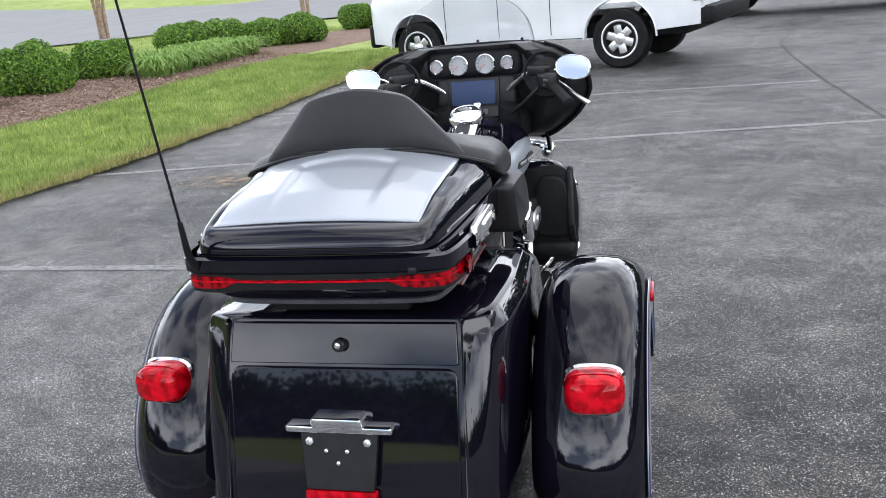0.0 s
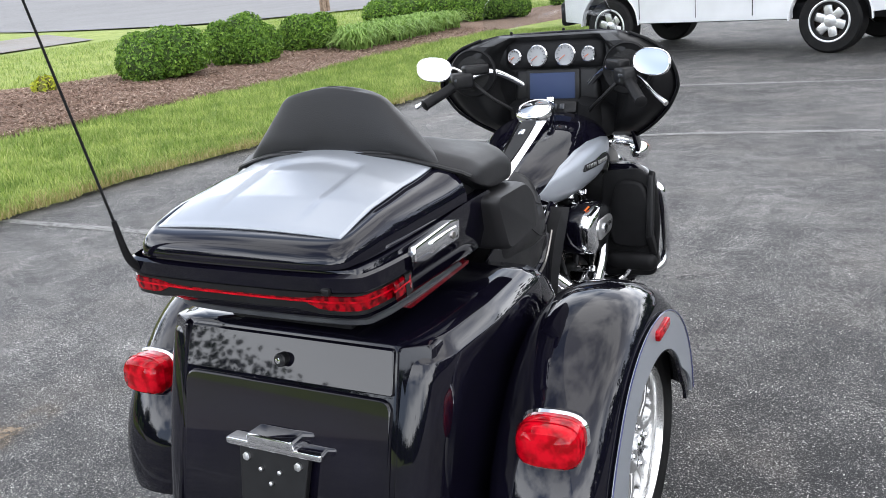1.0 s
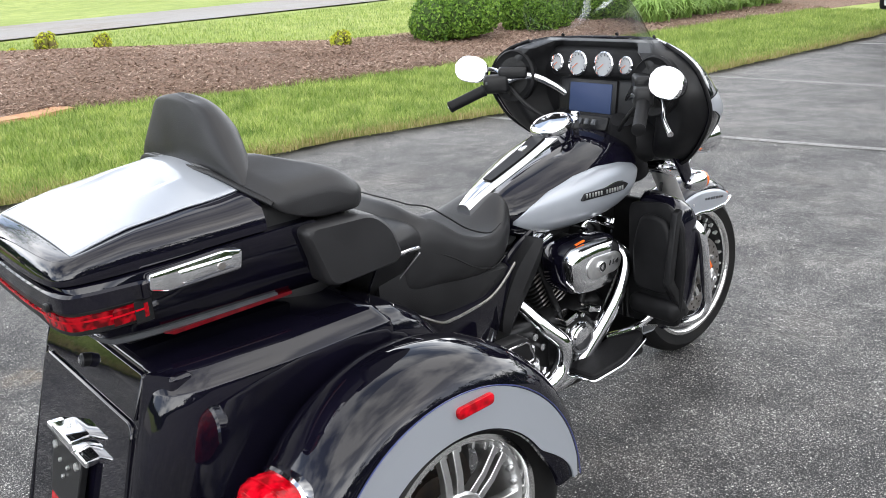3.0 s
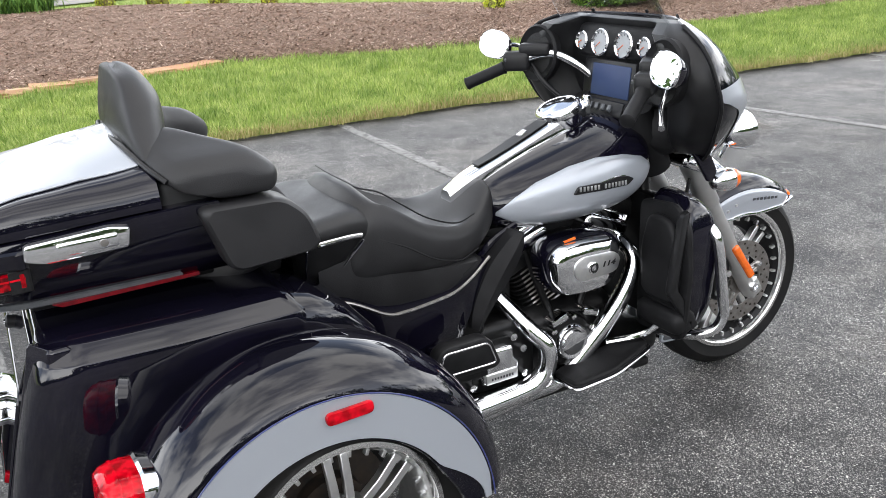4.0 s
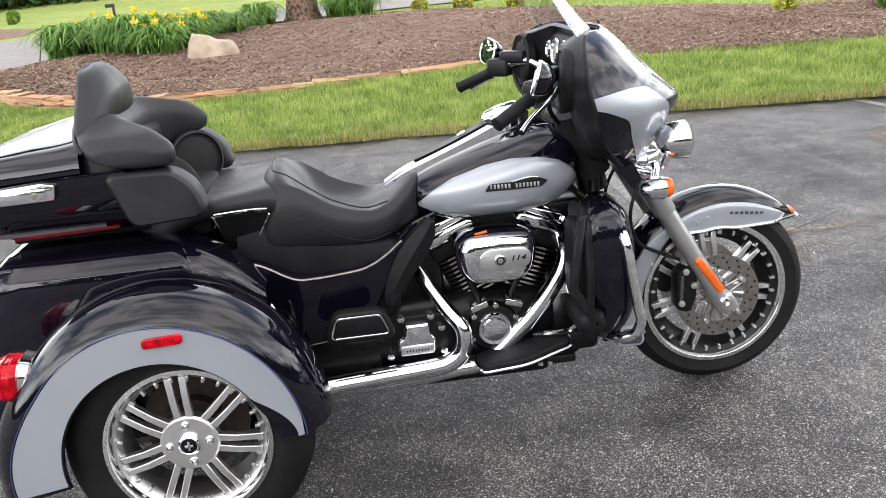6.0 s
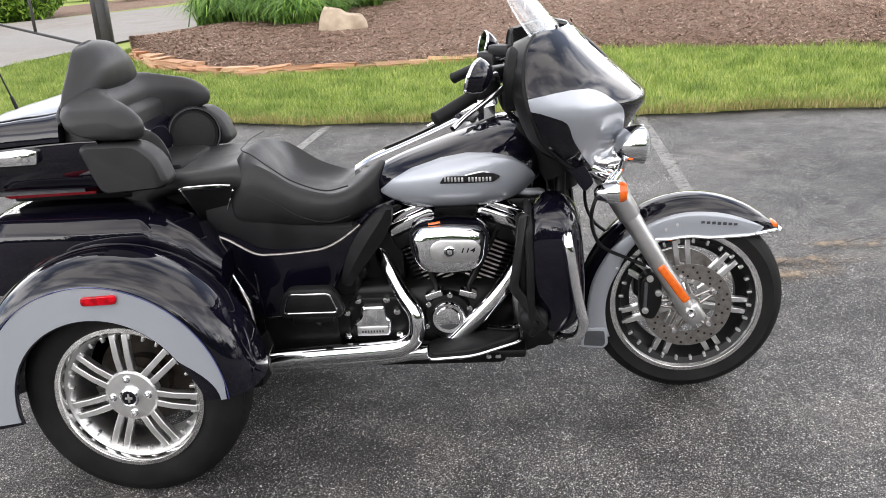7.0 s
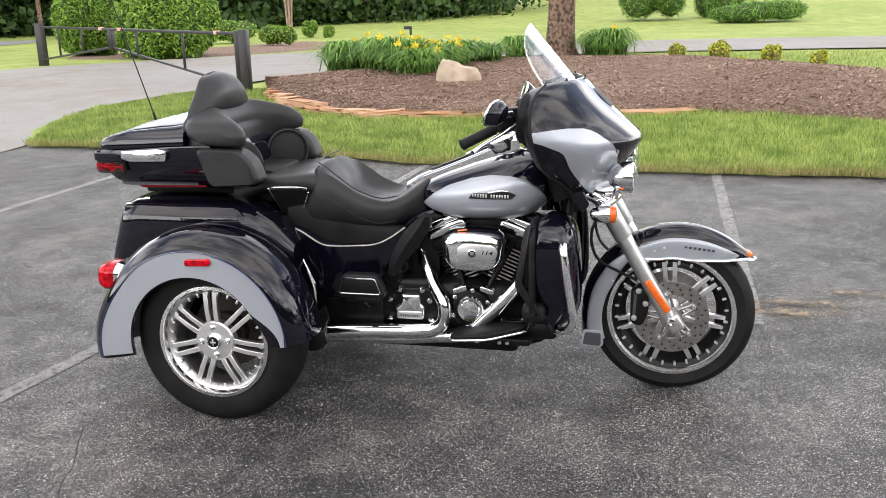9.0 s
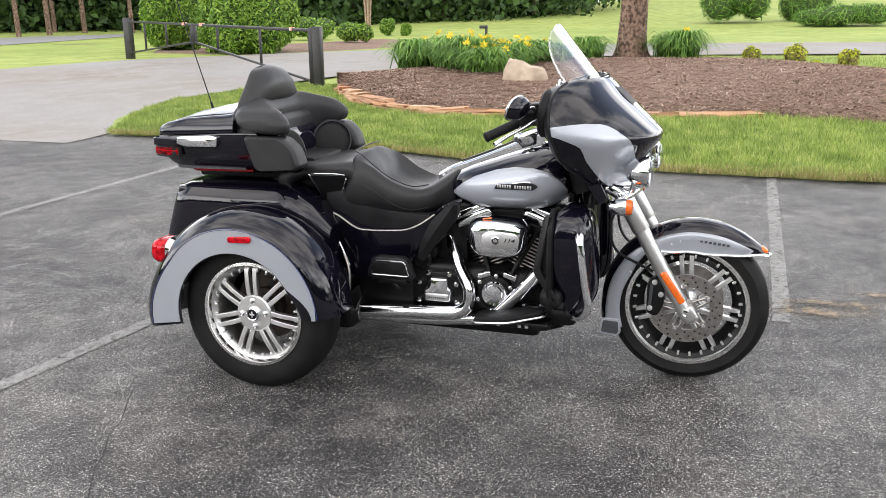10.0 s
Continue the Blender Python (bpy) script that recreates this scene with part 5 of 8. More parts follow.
def wheel_hub(tyre, fx, cy, cz, s, r=0.078, lug=0.053, nlug=4):
    prof = [(r, -0.02 * s), (r, 0.010 * s), (r - 0.006, 0.016 * s), (0.030, 0.018 * s), (0.028, 0.018 * s)]
    part("hub", lathe(prof, (fx, cy, cz), "x", 40), ALU, tyre, "machined aluminium hub")
    part("cap_ring", lathe([(0.029, 0.016 * s), (0.029, 0.028 * s), (0.024, 0.032 * s), (0.021, 0.030 * s)], (fx, cy, cz), "x", 32), CHROME, tyre)
    part("cap", lathe([(0.022, 0.02 * s), (0.021, 0.030 * s), (0.0, 0.032 * s)], (fx, cy, cz), "x", 32), BLACK, tyre, "black centre cap with a pale emblem")
    b = rbox((fx + 0.032 * s, cy, cz), (0.003, 0.022, 0.007), 0.001)
    rbox((fx + 0.032 * s, cy, cz), (0.003, 0.006, 0.026), 0.001, bm=b)
    part("emblem", b, ALU, tyre)
    for k in range(nlug):
        a = k * 2 * math.pi / nlug + 0.06
        p = (fx, cy + lug * math.cos(a), cz + lug * math.sin(a))
        q = lathe([(0.0115, 0.012 * s), (0.0115, 0.020 * s), (0.009, 0.022 * s)], p, "x", 16)
        lathe([(0.007, 0.016 * s), (0.007, 0.027 * s), (0.004, 0.030 * s), (0.0, 0.030 * s)], p, "x", 6, bm=q)
        part("lug_nut", q, CHROME, tyre)


RW = 0.320
for s in (1, -1):
    tyre, fx = spoked_wheel("rear_wheel", 0.553 * s, 0, RW, 0.328, 0.20, 0.213, 0.062, s, 60)
    wheel_hub(tyre, fx, 0, RW, s)
    # Disc and drum: rusty, and coloured dark for the shade inside the wheel.
    part("brake_disc", lathe([(0.145, 0), (0.145, 0.012), (0.06, 0.012), (0.06, 0)], (0.49 * s, 0, RW), "x", 40), SHADE, tyre, "rusty brake disc coloured dark as if in shade")
    part("brake_drum", lathe([(0.08, -0.05), (0.08, 0.05), (0.0, 0.05)], (0.49 * s, 0, RW), "x", 24), SHADE, tyre)
# Unseen block added between the wheels to deepen the shadow on the ground.
part("underside_shadow_block", rbox((0, -0.06, 0.235), (0.66, 0.72, 0.13), 0.03), ENGINE, trike)
part("rear_axle", tube([(-0.50, 0, RW), (0.50, 0, RW)], 0.05, n=12, smooth=False), ENGINE, trike)

# rear fenders
FC = (-0.040, 0.322)
SECTION = [(0.40, 0.27), (0.415, 0.345), (0.435, 0.382), (0.465, 0.404), (0.51, 0.418), (0.565, 0.422), (0.62, 0.416), (0.66, 0.398), (0.685, 0.372), (0.695, 0.345), (0.700, 0.31), (0.700, 0.262),
           (0.692, 0.259), (0.685, 0.33), (0.66, 0.37), (0.60, 0.398), (0.52, 0.402), (0.45, 0.37), (0.42, 0.30), (0.41, 0.265)]


def flare(th):
    """Opens the wheel arch towards its ends and lengthens the rear."""
    return 1.0 + 0.12 * ease((math.degrees(th) - 140) / 50) + 0.015 * math.sin(th)


def fender_point(x, r, th):
    k = r * flare(th)
    if r < 0.28:
        k = r * (1 + 0.10 * ease((30 - math.degrees(th)) / 30))
    return (x, FC[0] + k * math.cos(th), FC[1] + k * math.sin(th))


def arc(a, b, n):
    return [radians(a + (b - a) * k / n) for k in range(n + 1)]


fender = loft([[fender_point(x, r, th) for x, r in SECTION] for th in arc(3, 191, 60)])
fl = both("rear_fender", fender, BLACK, trike, "gloss black rear fender")
for f, s in zip(fl, (1, -1)):
    rings = []
    for th in arc(3, 189, 64):
        d = math.degrees(th)
        ri = 0.266 + 0.068 * ease((34 - d) / 31)
        ro = 0.353 - 0.004 * ease((12 - d) / 8)
        rows_ = [fender_point(0.7035 - 0.0005 * k, ri + (ro - ri) * k / 5, th) for k in range(6)]
        rows_ += [fender_point(0.698, ro, th), fender_point(0.698, ri, th)]
        rings.append([(x * s, y, z) for x, y, z in rows_])
    part("fender_panel", loft(rings), SILVER, f, "silver painted side panel")
    pin = [fender_point(0.7025, 0.357, th) for th in arc(3, 189, 48)]
    part("pinstripe", tube([(x * s, y, z) for x, y, z in pin], 0.0016, n=6, steps=1), PINSTRIPE, f)
    b = bmesh.new()
    o = round_poly([(-0.050, 0.632), (0.050, 0.636), (0.050, 0.662), (-0.050, 0.658)], 0.012)
    slab(o, "x", 0.70 * s, 0.713 * s, 0.004, bm=b)
    part("side_reflector", b, RED, f, "red side marker lamp")
    # tail lamp
    c = Vector((0.577 * s, -0.405, 0.549))
    ax = Vector((0.06 * s, -1, 0.08)).normalized()

    def lens_ring(hw, hh, d, e=3.2, n=28):
        u = Vector((0, 0, 1)).cross(ax).normalized()
        w = ax.cross(u)
        out = []
        for k in range(n):
            a = 2 * math.pi * k / n
            cc, sc = math.cos(a), math.sin(a)
            out.append(c + ax * d + u * hw * math.copysign(abs(cc) ** (2 / e), cc) + w * hh * math.copysign(abs(sc) ** (2 / e), sc))
        return out
    part("lamp_bezel", loft([lens_ring(0.064, 0.048, -0.07), lens_ring(0.073, 0.056, -0.034), lens_ring(0.077, 0.060, -0.018), lens_ring(0.072, 0.055, -0.012)]), CHROME, f, "chrome lamp bezel")
    lamp_ = part("tail_lamp", loft([lens_ring(0.070, 0.052, -0.018), lens_ring(0.0715, 0.0525, 0.006), lens_ring(0.070, 0.051, 0.028), lens_ring(0.066, 0.046, 0.046), lens_ring(0.054, 0.037, 0.058), lens_ring(0.02, 0.014, 0.062)]), RED, f, "red tail lamp lens")
    for d_ in (0.004, 0.024):
        k_ = 1.0 - 0.9 * max(0.0, d_ - 0.034)
        part("lens_rib", loft([lens_ring(0.0715 * k_, 0.0525 * k_, d_), lens_ring(0.0722 * k_, 0.0532 * k_, d_ + 0.003), lens_ring(0.0712 * k_, 0.0522 * k_, d_ + 0.006)], cap=False), RED, lamp_)

# rear body between the fenders
def yrear(z):
    return float(np.interp(z, [0.25, 0.45, 0.6, 0.72, 0.775, 0.80], [-0.668, -0.617, -0.573, -0.532, -0.508, -0.47]))


rings = []
for z, w, yf in ((0.22, 0.36, 0.10), (0.26, 0.375, 0.12), (0.45, 0.385, 0.14), (0.60, 0.388, 0.10), (0.70, 0.389, 0.06), (0.738, 0.389, 0.045), (0.742, 0.387, 0.042), (0.772, 0.360, 0.018), (0.775, 0.356, 0.014), (0.782, 0.30, -0.02)):
    yr = yrear(z)
    o = round_poly([(-w, yr + 0.075), (-w * 0.93, yr + 0.018), (-w * 0.80, yr), (w * 0.80, yr), (w * 0.93, yr + 0.018), (w, yr + 0.075), (w + 0.012, (yr + yf) / 2), (w, yf), (-w, yf), (-w - 0.012, (yr + yf) / 2)], 0.035, 5)
    rings.append([(x, y, z) for x, y in o])
body = part("rear_body", loft(rings), BLACK, trike, "gloss black rear body shell")


def on_rear(x, z, d=0.0):
    """A point on the sloping rear face."""
    return (x, yrear(z) - d + 0.055 * max(0.0, (abs(x) - 0.30) / 0.072) ** 2, z)


def rear_plate(o, d0, d1, bev=0.004):
    q = loft([[on_rear(x, z, d0) for x, z in o], [on_rear(x, z, d1) for x, z in o]])
    bmesh.ops.recalc_face_normals(q, faces=q.faces)
    return q


part("boot_lid", rear_plate(round_poly([(-0.283, 0.24), (0.288, 0.24), (0.286, 0.668), (-0.286, 0.668)], 0.03), -0.005, 0.009), BLACK, trike, "gloss black boot lid", bevel=0.004)
part("boot_header", rear_plate(round_poly([(-0.288, 0.676), (0.288, 0.676), (0.282, 0.768), (-0.282, 0.768)], 0.006), -0.005, 0.007), BLACK, trike, bevel=0.003)
for s in (1, -1):
    part("corner_column", rear_plate([(s * x, z) for x, z in round_poly([(0.298, 0.24), (0.372, 0.24), (0.362, 0.775), (0.292, 0.775)], 0.012)], -0.03, 0.014), BLACK, trike, bevel=0.008)
lk = part("boot_lock", lathe([(0.016, -0.01), (0.016, 0.010), (0.012, 0.014), (0.0, 0.014)], on_rear(0, 0.722, 0.012), (0, -1, 0.2), 24), PLASTIC, trike)
part("lock_cylinder", lathe([(0.007, 0.012), (0.007, 0.017), (0.0, 0.018)], on_rear(0, 0.722, 0.012), (0, -1, 0.2), 16), CHROME, lk)
# plate bracket
br = part("plate_bracket", rear_plate(round_poly([(-0.085, 0.40), (0.085, 0.40), (0.098, 0.545), (-0.098, 0.545)], 0.008), 0.012, 0.030), PLASTIC, trike, "empty black number plate bracket", bevel=0.004)
tray = slab(round_poly([(-0.135, -0.628), (0.135, -0.628), (0.128, -0.575), (-0.128, -0.575)], 0.010), "z", 0.532, 0.549, 0.005)
part("plate_light_bar", tray, CHROME, br, "chrome plate light bar")
part("plate_light", slab(round_poly([(-0.064, -0.634), (0.064, -0.634), (0.060, -0.575), (-0.060, -0.575)], 0.008), "z", 0.545, 0.573, 0.006), CHROME, br)
for x, z in ((-0.072, 0.513), (0.072, 0.513), (-0.03, 0.492), (0.022, 0.492), (0, 0.465)):
    p = on_rear(x, z, 0.030)
    big_ = abs(x) > 0.05
    part("bolt", lathe([(0.010 if big_ else 0.005, 0), (0.010 if big_ else 0.005, 0.006), (0.0, 0.008)], p, (0, -1, 0.2), 6 if big_ else 12), ALU, br)
part("rear_reflector", rear_plate(round_poly([(-0.088, 0.372), (0.088, 0.372), (0.088, 0.396), (-0.088, 0.396)], 0.004), 0.012, 0.026), RED, trike, "red rear reflector strip")
# front cover of the rear body and frame covers
both("body_front_panel", loft([superring(y, 0.27, z, w, hh, 4.0, 20) for y, z, w, hh in ((-0.02, 0.63, 0.12, 0.15), (0.06, 0.62, 0.125, 0.145), (0.14, 0.58, 0.11, 0.14), (0.22, 0.52, 0.085, 0.11))]), BLACK, trike)

# side cover below the seat with its chrome line
LINE = [(0.222, 0.138, 0.680), (0.230, 0.208, 0.657), (0.237, 0.292, 0.610), (0.228, 0.350, 0.600), (0.212, 0.440, 0.600), (0.200, 0.510, 0.606), (0.190, 0.570, 0.632), (0.180, 0.630, 0.674)]


def along(y, k):
    return float(np.interp(y, [q[1] for q in LINE], [q[k] for q in LINE]))


def cover_ring(y, xo, zt, zb):
    return [(0.05, y, zb), (xo - 0.012, y, zb), (xo, y, zb + 0.02), (xo, y, zt - 0.008), (xo - 0.010, y, zt), (0.05, y, zt)]


both("side_cover", loft([cover_ring(y, along(y, 0), along(y, 2), float(np.interp(y, [0.13, 0.22, 0.29, 0.45, 0.52, 0.62], [0.46, 0.42, 0.38, 0.38, 0.44, 0.62]))) for y in np.linspace(0.138, 0.62, 26)]), BLACK, trike, "gloss black side cover")
both("chrome_line", tube([(x + 0.001, y, z - 0.002) for x, y, z in LINE], 0.0045, n=8), STEEL, trike)
both("chrome_line", tube([(0.224, 0.120, 0.684), (0.238, 0.165, 0.615), (0.250, 0.216, 0.545), (0.255, 0.265, 0.445)], 0.0048, n=8, smooth=False), CHROME, trike)
both("chrome_line", tube([(0.148, 0.60, 0.61), (0.150, 0.53, 0.47)], 0.003, n=6, smooth=False), CHROME, trike)
both("fender_strut", tube([(0.25, 0.235, 0.50), (0.275, 0.27, 0.42), (0.30, 0.275, 0.30), (0.30, 0.265, 0.25)], 0.006, n=8), STEEL, trike)
both("fender_bracket", slab([(0.28, 0.33), (0.32, 0.37), (0.335, 0.32), (0.30, 0.255), (0.27, 0.25)], "x", 0.292, 0.302, 0.003), ENGINE, trike)

# ---- luggage box ----
def plan(w, yr, yf, bow, n=14):
    """A plan outline with a bowed rear and rounded corners."""
    pts = [(w, yf), (w * 0.975, yr + 0.16), (w * 0.935, yr + 0.055), (w * 0.84, yr + 0.014), (w * 0.45, yr + 0.002), (0, yr)]
    right = [tuple(v) for v in (p[:2] for p in cr([(x, y, 0) for x, y in pts], 5))]
    left = [(-x, y) for x, y in reversed(right[:-1])]
    return right + left


rings = []
for z, w, yr, yf in ((0.825, 0.235, -0.53, -0.10), (0.838, 0.268, -0.565, -0.08), (0.865, 0.296, -0.600, -0.07), (0.91, 0.321, -0.634, -0.07), (0.945, 0.328, -0.645, -0.08), (0.972, 0.332, -0.648, -0.10), (0.982, 0.330, -0.646, -0.11)):
    taper = 0.055 * ease((z - 0.945) / 0.035)
    rings.append([(x * (1 - taper * ease((-0.42 - y) / 0.20)), y, z + 0.026 * ease((z - 0.88) / 0.09) * ease((y + 0.65) / 0.49)) for x, y in plan(w, yr, yf, 0.05)])
box = part("luggage_box", loft(rings), BLACK, trike, "gloss black luggage box")


def lid_top(y):
    return float(np.interp(y, [-0.655, -0.64, -0.61, -0.58, -0.48, -0.36, -0.24, -0.16, -0.12], [1.003, 1.022, 1.038, 1.046, 1.083, 1.115, 1.134, 1.137, 1.12]))


def silver_half(y):
    return float(np.interp(y, [-0.655, -0.60, -0.2, -0.12], [0.20, 0.243, 0.258, 0.258]))


def lid_foot(y):
    """The parting line between box and lid, rising to the front."""
    return 0.986 + 0.026 * ease((y + 0.65) / 0.49)


def crown(y):
    """How far the lid's sides lie below its middle."""
    return 0.008 + 0.037 * ease((y + 0.62) / 0.36)


LIDPLAN = [(0.330, -0.222), (0.322, -0.30), (0.306, -0.45), (0.287, -0.57), (0.264, -0.632), (0.205, -0.651), (0.10, -0.657), (0.0, -0.658)]
right = [(q.x, q.y) for q in cr([(x, y, 0) for x, y in LIDPLAN], 5)]
LIDLINE = right + [(-x, y) for x, y in reversed(right[:-1])]


def lid_inner(x, y, k=1.0):
    """The outline of the painted top, shrunk by k."""
    yy = -0.222 + (y + 0.222) * 0.885 * k
    xx = x * float(np.interp(y, [-0.658, -0.222], [0.925, 0.785])) * k
    return xx, yy, lid_top(yy) - crown(yy) * min(1.1, (xx / silver_half(yy)) ** 2)


rings = []
for share, rise in ((0.0, 0.0), (0.0, 0.18), (0.06, 0.42), (0.20, 0.66), (0.42, 0.85), (0.70, 0.96), (1.0, 1.0)):
    ring = []
    for x, y in LIDLINE:
        xi, yi, zi = lid_inner(x, y)
        ring.append((x + (xi - x) * share, y + (yi - y) * share, lid_foot(y) + rise * (zi - lid_foot(y))))
    rings.append(ring)
for k, drop in ((0.96, 0.002), (0.80, 0.006), (0.55, 0.014), (0.25, 0.014)):
    rings.append([(q[0], q[1], q[2] - drop) for q in (lid_inner(x, y, k) for x, y in LIDLINE)])
lid = part("box_lid", loft(rings), BLACK, box, "gloss black lid")
rows = []
for y in np.linspace(-0.598, -0.235, 44):
    q, t = silver_half(y), lid_top(y)
    r = []
    for k in range(49):
        u = -1 + 2 * k / 48
        a = abs(u)
        bulge = -0.0085 * ease((0.52 - a) / 0.05) * ease((y + 0.60) / 0.22) * ease((-0.292 - y - 0.03 * a) / 0.028)
        r.append((u * q, y, t + 0.003 - crown(y) * u * u + bulge))
    rows.append(r)
part("lid_panel", loft(rows, closed=False), SILVER, lid, "silver painted lid panel", solid=0.004)


def band(z0, z1, w, yr, y0, out, n=5):
    """A band round the back of the box; z0 and z1 are functions of the share of the way."""
    line_ = [p for p in plan(w, yr, y0, 0.05)]
    rr = []
    m = len(line_) - 1
    for i, (x, y) in enumerate(line_):
        s_ = abs(2 * i / m - 1)
        a, b_ = z0(s_, x), z1(s_, x)
        nx, ny = x * 0.6, (y + 0.35)
        l_ = math.hypot(nx, ny) + 1e-6
        nx, ny = nx / l_, ny / l_
        rr.append([(x + nx * out * 0.1, y + ny * out * 0.1, a), (x + nx * out, y + ny * out, a + 0.004), (x + nx * out, y + ny * out, b_ - 0.004), (x + nx * out * 0.1, y + ny * out * 0.1, b_)])
    return loft(rr)


# Uneven red again paints glints and dark facets into the strip.
TAILRED = material("dark_tail_lens", (0.30, 0.001, 0.006), 0.08, 0.0, 0.0, 0.4, color2=(0.07, 0.0005, 0.002), scale=55, detail=1.0, lo=0.42, hi=0.58)
part("rear_band", band(lambda s_, x: 0.940, lambda s_, x: 0.977, 0.334, -0.650, -0.50, 0.012), BLACK, box, "gloss black band")
red_ = part("box_tail_light", band(lambda s_, x: 0.917 - 0.016 * ease((abs(x) - 0.17) / 0.05), lambda s_, x: 0.929 + 0.008 * ease((abs(x) - 0.16) / 0.06), 0.328, -0.648, -0.560, 0.012), TAILRED, box, "dark red tail light strip across the box")
part("lens_line", band(lambda s_, x: 0.921, lambda s_, x: 0.925, 0.3285, -0.6485, -0.565, 0.0132), RED, red_)
part("lens_surround", band(lambda s_, x: 0.892 + 0.008 * ease((0.2 - abs(x)) / 0.05), lambda s_, x: 0.943, 0.3278, -0.6475, -0.520, 0.0095), PLASTIC, box)
part("lower_lip", band(lambda s_, x: 0.836, lambda s_, x: 0.854, 0.280, -0.572, -0.20, 0.008), GREYTRIM, box)
both("bottom_reflector", slab(round_poly([(-0.44, 0.832), (-0.16, 0.838), (-0.16, 0.846), (-0.46, 0.841)], 0.002), "x", 0.25, 0.287), REDDARK, box, "dark red reflector strip")
for s in (1, -1):
    lt = part("latch", slab(round_poly([(-0.495, 0.957), (-0.455, 0.945), (-0.298, 0.948), (-0.290, 0.99), (-0.33, 0.998), (-0.49, 0.988)], 0.008), "x", 0.325 * s, 0.345 * s, 0.005), CHROME, box, "chrome latch")
    part("latch_lever", rbox((0.347 * s, -0.375, 0.970), (0.012, 0.115, 0.026), 0.004, rot=(1, 0, 0)), CHROME, lt)
    part("latch_lock", lathe([(0.008, 0), (0.008, 0.006 * s), (0.0, 0.007 * s)], (0.350 * s, -0.345, 0.970), "x", 16), STEEL, lt)
part("hinge_pin", rbox((0.235, -0.655, 0.945), (0.02, 0.014, 0.016), 0.004), PLASTIC, box)
part("box_mount", rbox((0, -0.30, 0.815), (0.34, 0.40, 0.05), 0.01), MATBLACK, trike)
part("box_mount", rbox((0, -0.02, 0.82), (0.30, 0.18, 0.14), 0.02), MATBLACK, trike)

# aerial
def aerial_at(z):
    return (-0.275 + 0.0676 * (z - 0.954), -0.66 - 0.2605 * (z - 0.954), z)


mast = part("aerial", tube([(-0.272, -0.635, 0.945), aerial_at(0.985), aerial_at(1.075)], [0.011, 0.009, 0.006], n=10), PLASTIC, trike, "black whip aerial")
part("whip", tube([aerial_at(1.07), aerial_at(1.4), aerial_at(1.85)], [0.0032, 0.0028, 0.002], n=6, smooth=False), PLASTIC, mast)

# ---- passenger backrest with arms and speakers ----
# half width, rear rim y, rim height, top rear y, top front y, top height, front waist y, waist height, front foot y, foot height
SADDLE = [(0.0, -0.266, 1.128, -0.245, -0.165, 1.142, -0.132, 1.10, -0.135, 0.86), (0.10, -0.264, 1.127, -0.244, -0.162, 1.142, -0.128, 1.10, -0.130, 0.86),
          (0.140, -0.260, 1.125, -0.240, -0.155, 1.143, -0.122, 1.098, -0.128, 0.87), (0.165, -0.256, 1.123, -0.236, -0.146, 1.145, -0.112, 1.095, -0.122, 0.88),
          (0.190, -0.252, 1.119, -0.230, -0.132, 1.145, -0.094, 1.090, -0.112, 0.92), (0.215, -0.247, 1.113, -0.223, -0.110, 1.138, -0.064, 1.080, -0.086, 0.965),
          (0.240, -0.241, 1.106, -0.214, -0.078, 1.127, -0.022, 1.072, -0.040, 0.99), (0.265, -0.235, 1.098, -0.206, -0.045, 1.117, 0.012, 1.065, 0.008, 0.998),
          (0.295, -0.226, 1.088, -0.196, -0.026, 1.107, 0.034, 1.056, 0.028, 1.004), (0.322, -0.214, 1.078, -0.184, -0.030, 1.096, 0.032, 1.052, 0.022, 1.005),
          (0.340, -0.195, 1.062, -0.165, -0.045, 1.078, 0.012, 1.046, 0.002, 1.012), (0.346, -0.165, 1.052, -0.140, -0.065, 1.062, -0.018, 1.044, -0.028, 1.026)]
SAD = interp(SADDLE, 3)
rings = []
for s, seq in ((-1, SAD[::-1]), (1, SAD[1:])):
    for x, yb, zb, ytb, ytf, zt, yw, zw, yfoot, zfoot in seq:
        o = round_poly([(yb, zb), (ytb, zt), (ytf, zt), (yw, zw), (yfoot, zfoot), (min(yfoot - 0.11, yb + 0.11), zfoot), (yb + 0.01, zb - 0.022)], 0.032, 4)
        rings.append([(s * x, y, z) for y, z in o])
back = part("backrest", loft(rings), LEATHER, trike, "black vinyl wraparound passenger backrest")


def saddle(x, k):
    return float(np.interp(x, [r[0] for r in SAD], [r[k] for r in SAD]))


# head pad: height, half width, rear y, front y
rings = []
for z, w, yr, yf in interp([(1.100, 0.270, -0.252, -0.165), (1.116, 0.258, -0.256, -0.158), (1.136, 0.240, -0.260, -0.148), (1.156, 0.221, -0.261, -0.144), (1.180, 0.202, -0.259, -0.143), (1.205, 0.184, -0.256, -0.146),
                            (1.230, 0.163, -0.252, -0.158), (1.252, 0.143, -0.248, -0.174), (1.266, 0.120, -0.245, -0.190), (1.274, 0.085, -0.240, -0.206), (1.277, 0.035, -0.233, -0.218)], 3):
    mid_, ring = yr + 0.30 * (yf - yr), []
    for k in range(40):
        c_, s_ = math.cos(2 * math.pi * k / 40), math.sin(2 * math.pi * k / 40)
        ring.append((w * math.copysign(abs(c_) ** 0.80, c_), mid_ + (yf - mid_ if s_ > 0 else mid_ - yr) * math.copysign(abs(s_) ** 0.85, s_), z - 0.010 * (c_ ** 2) * ease((z - 1.15) / 0.08)))
    rings.append(ring)
part("head_pad", loft(rings), LEATHER, back, "rounded black vinyl head pad")
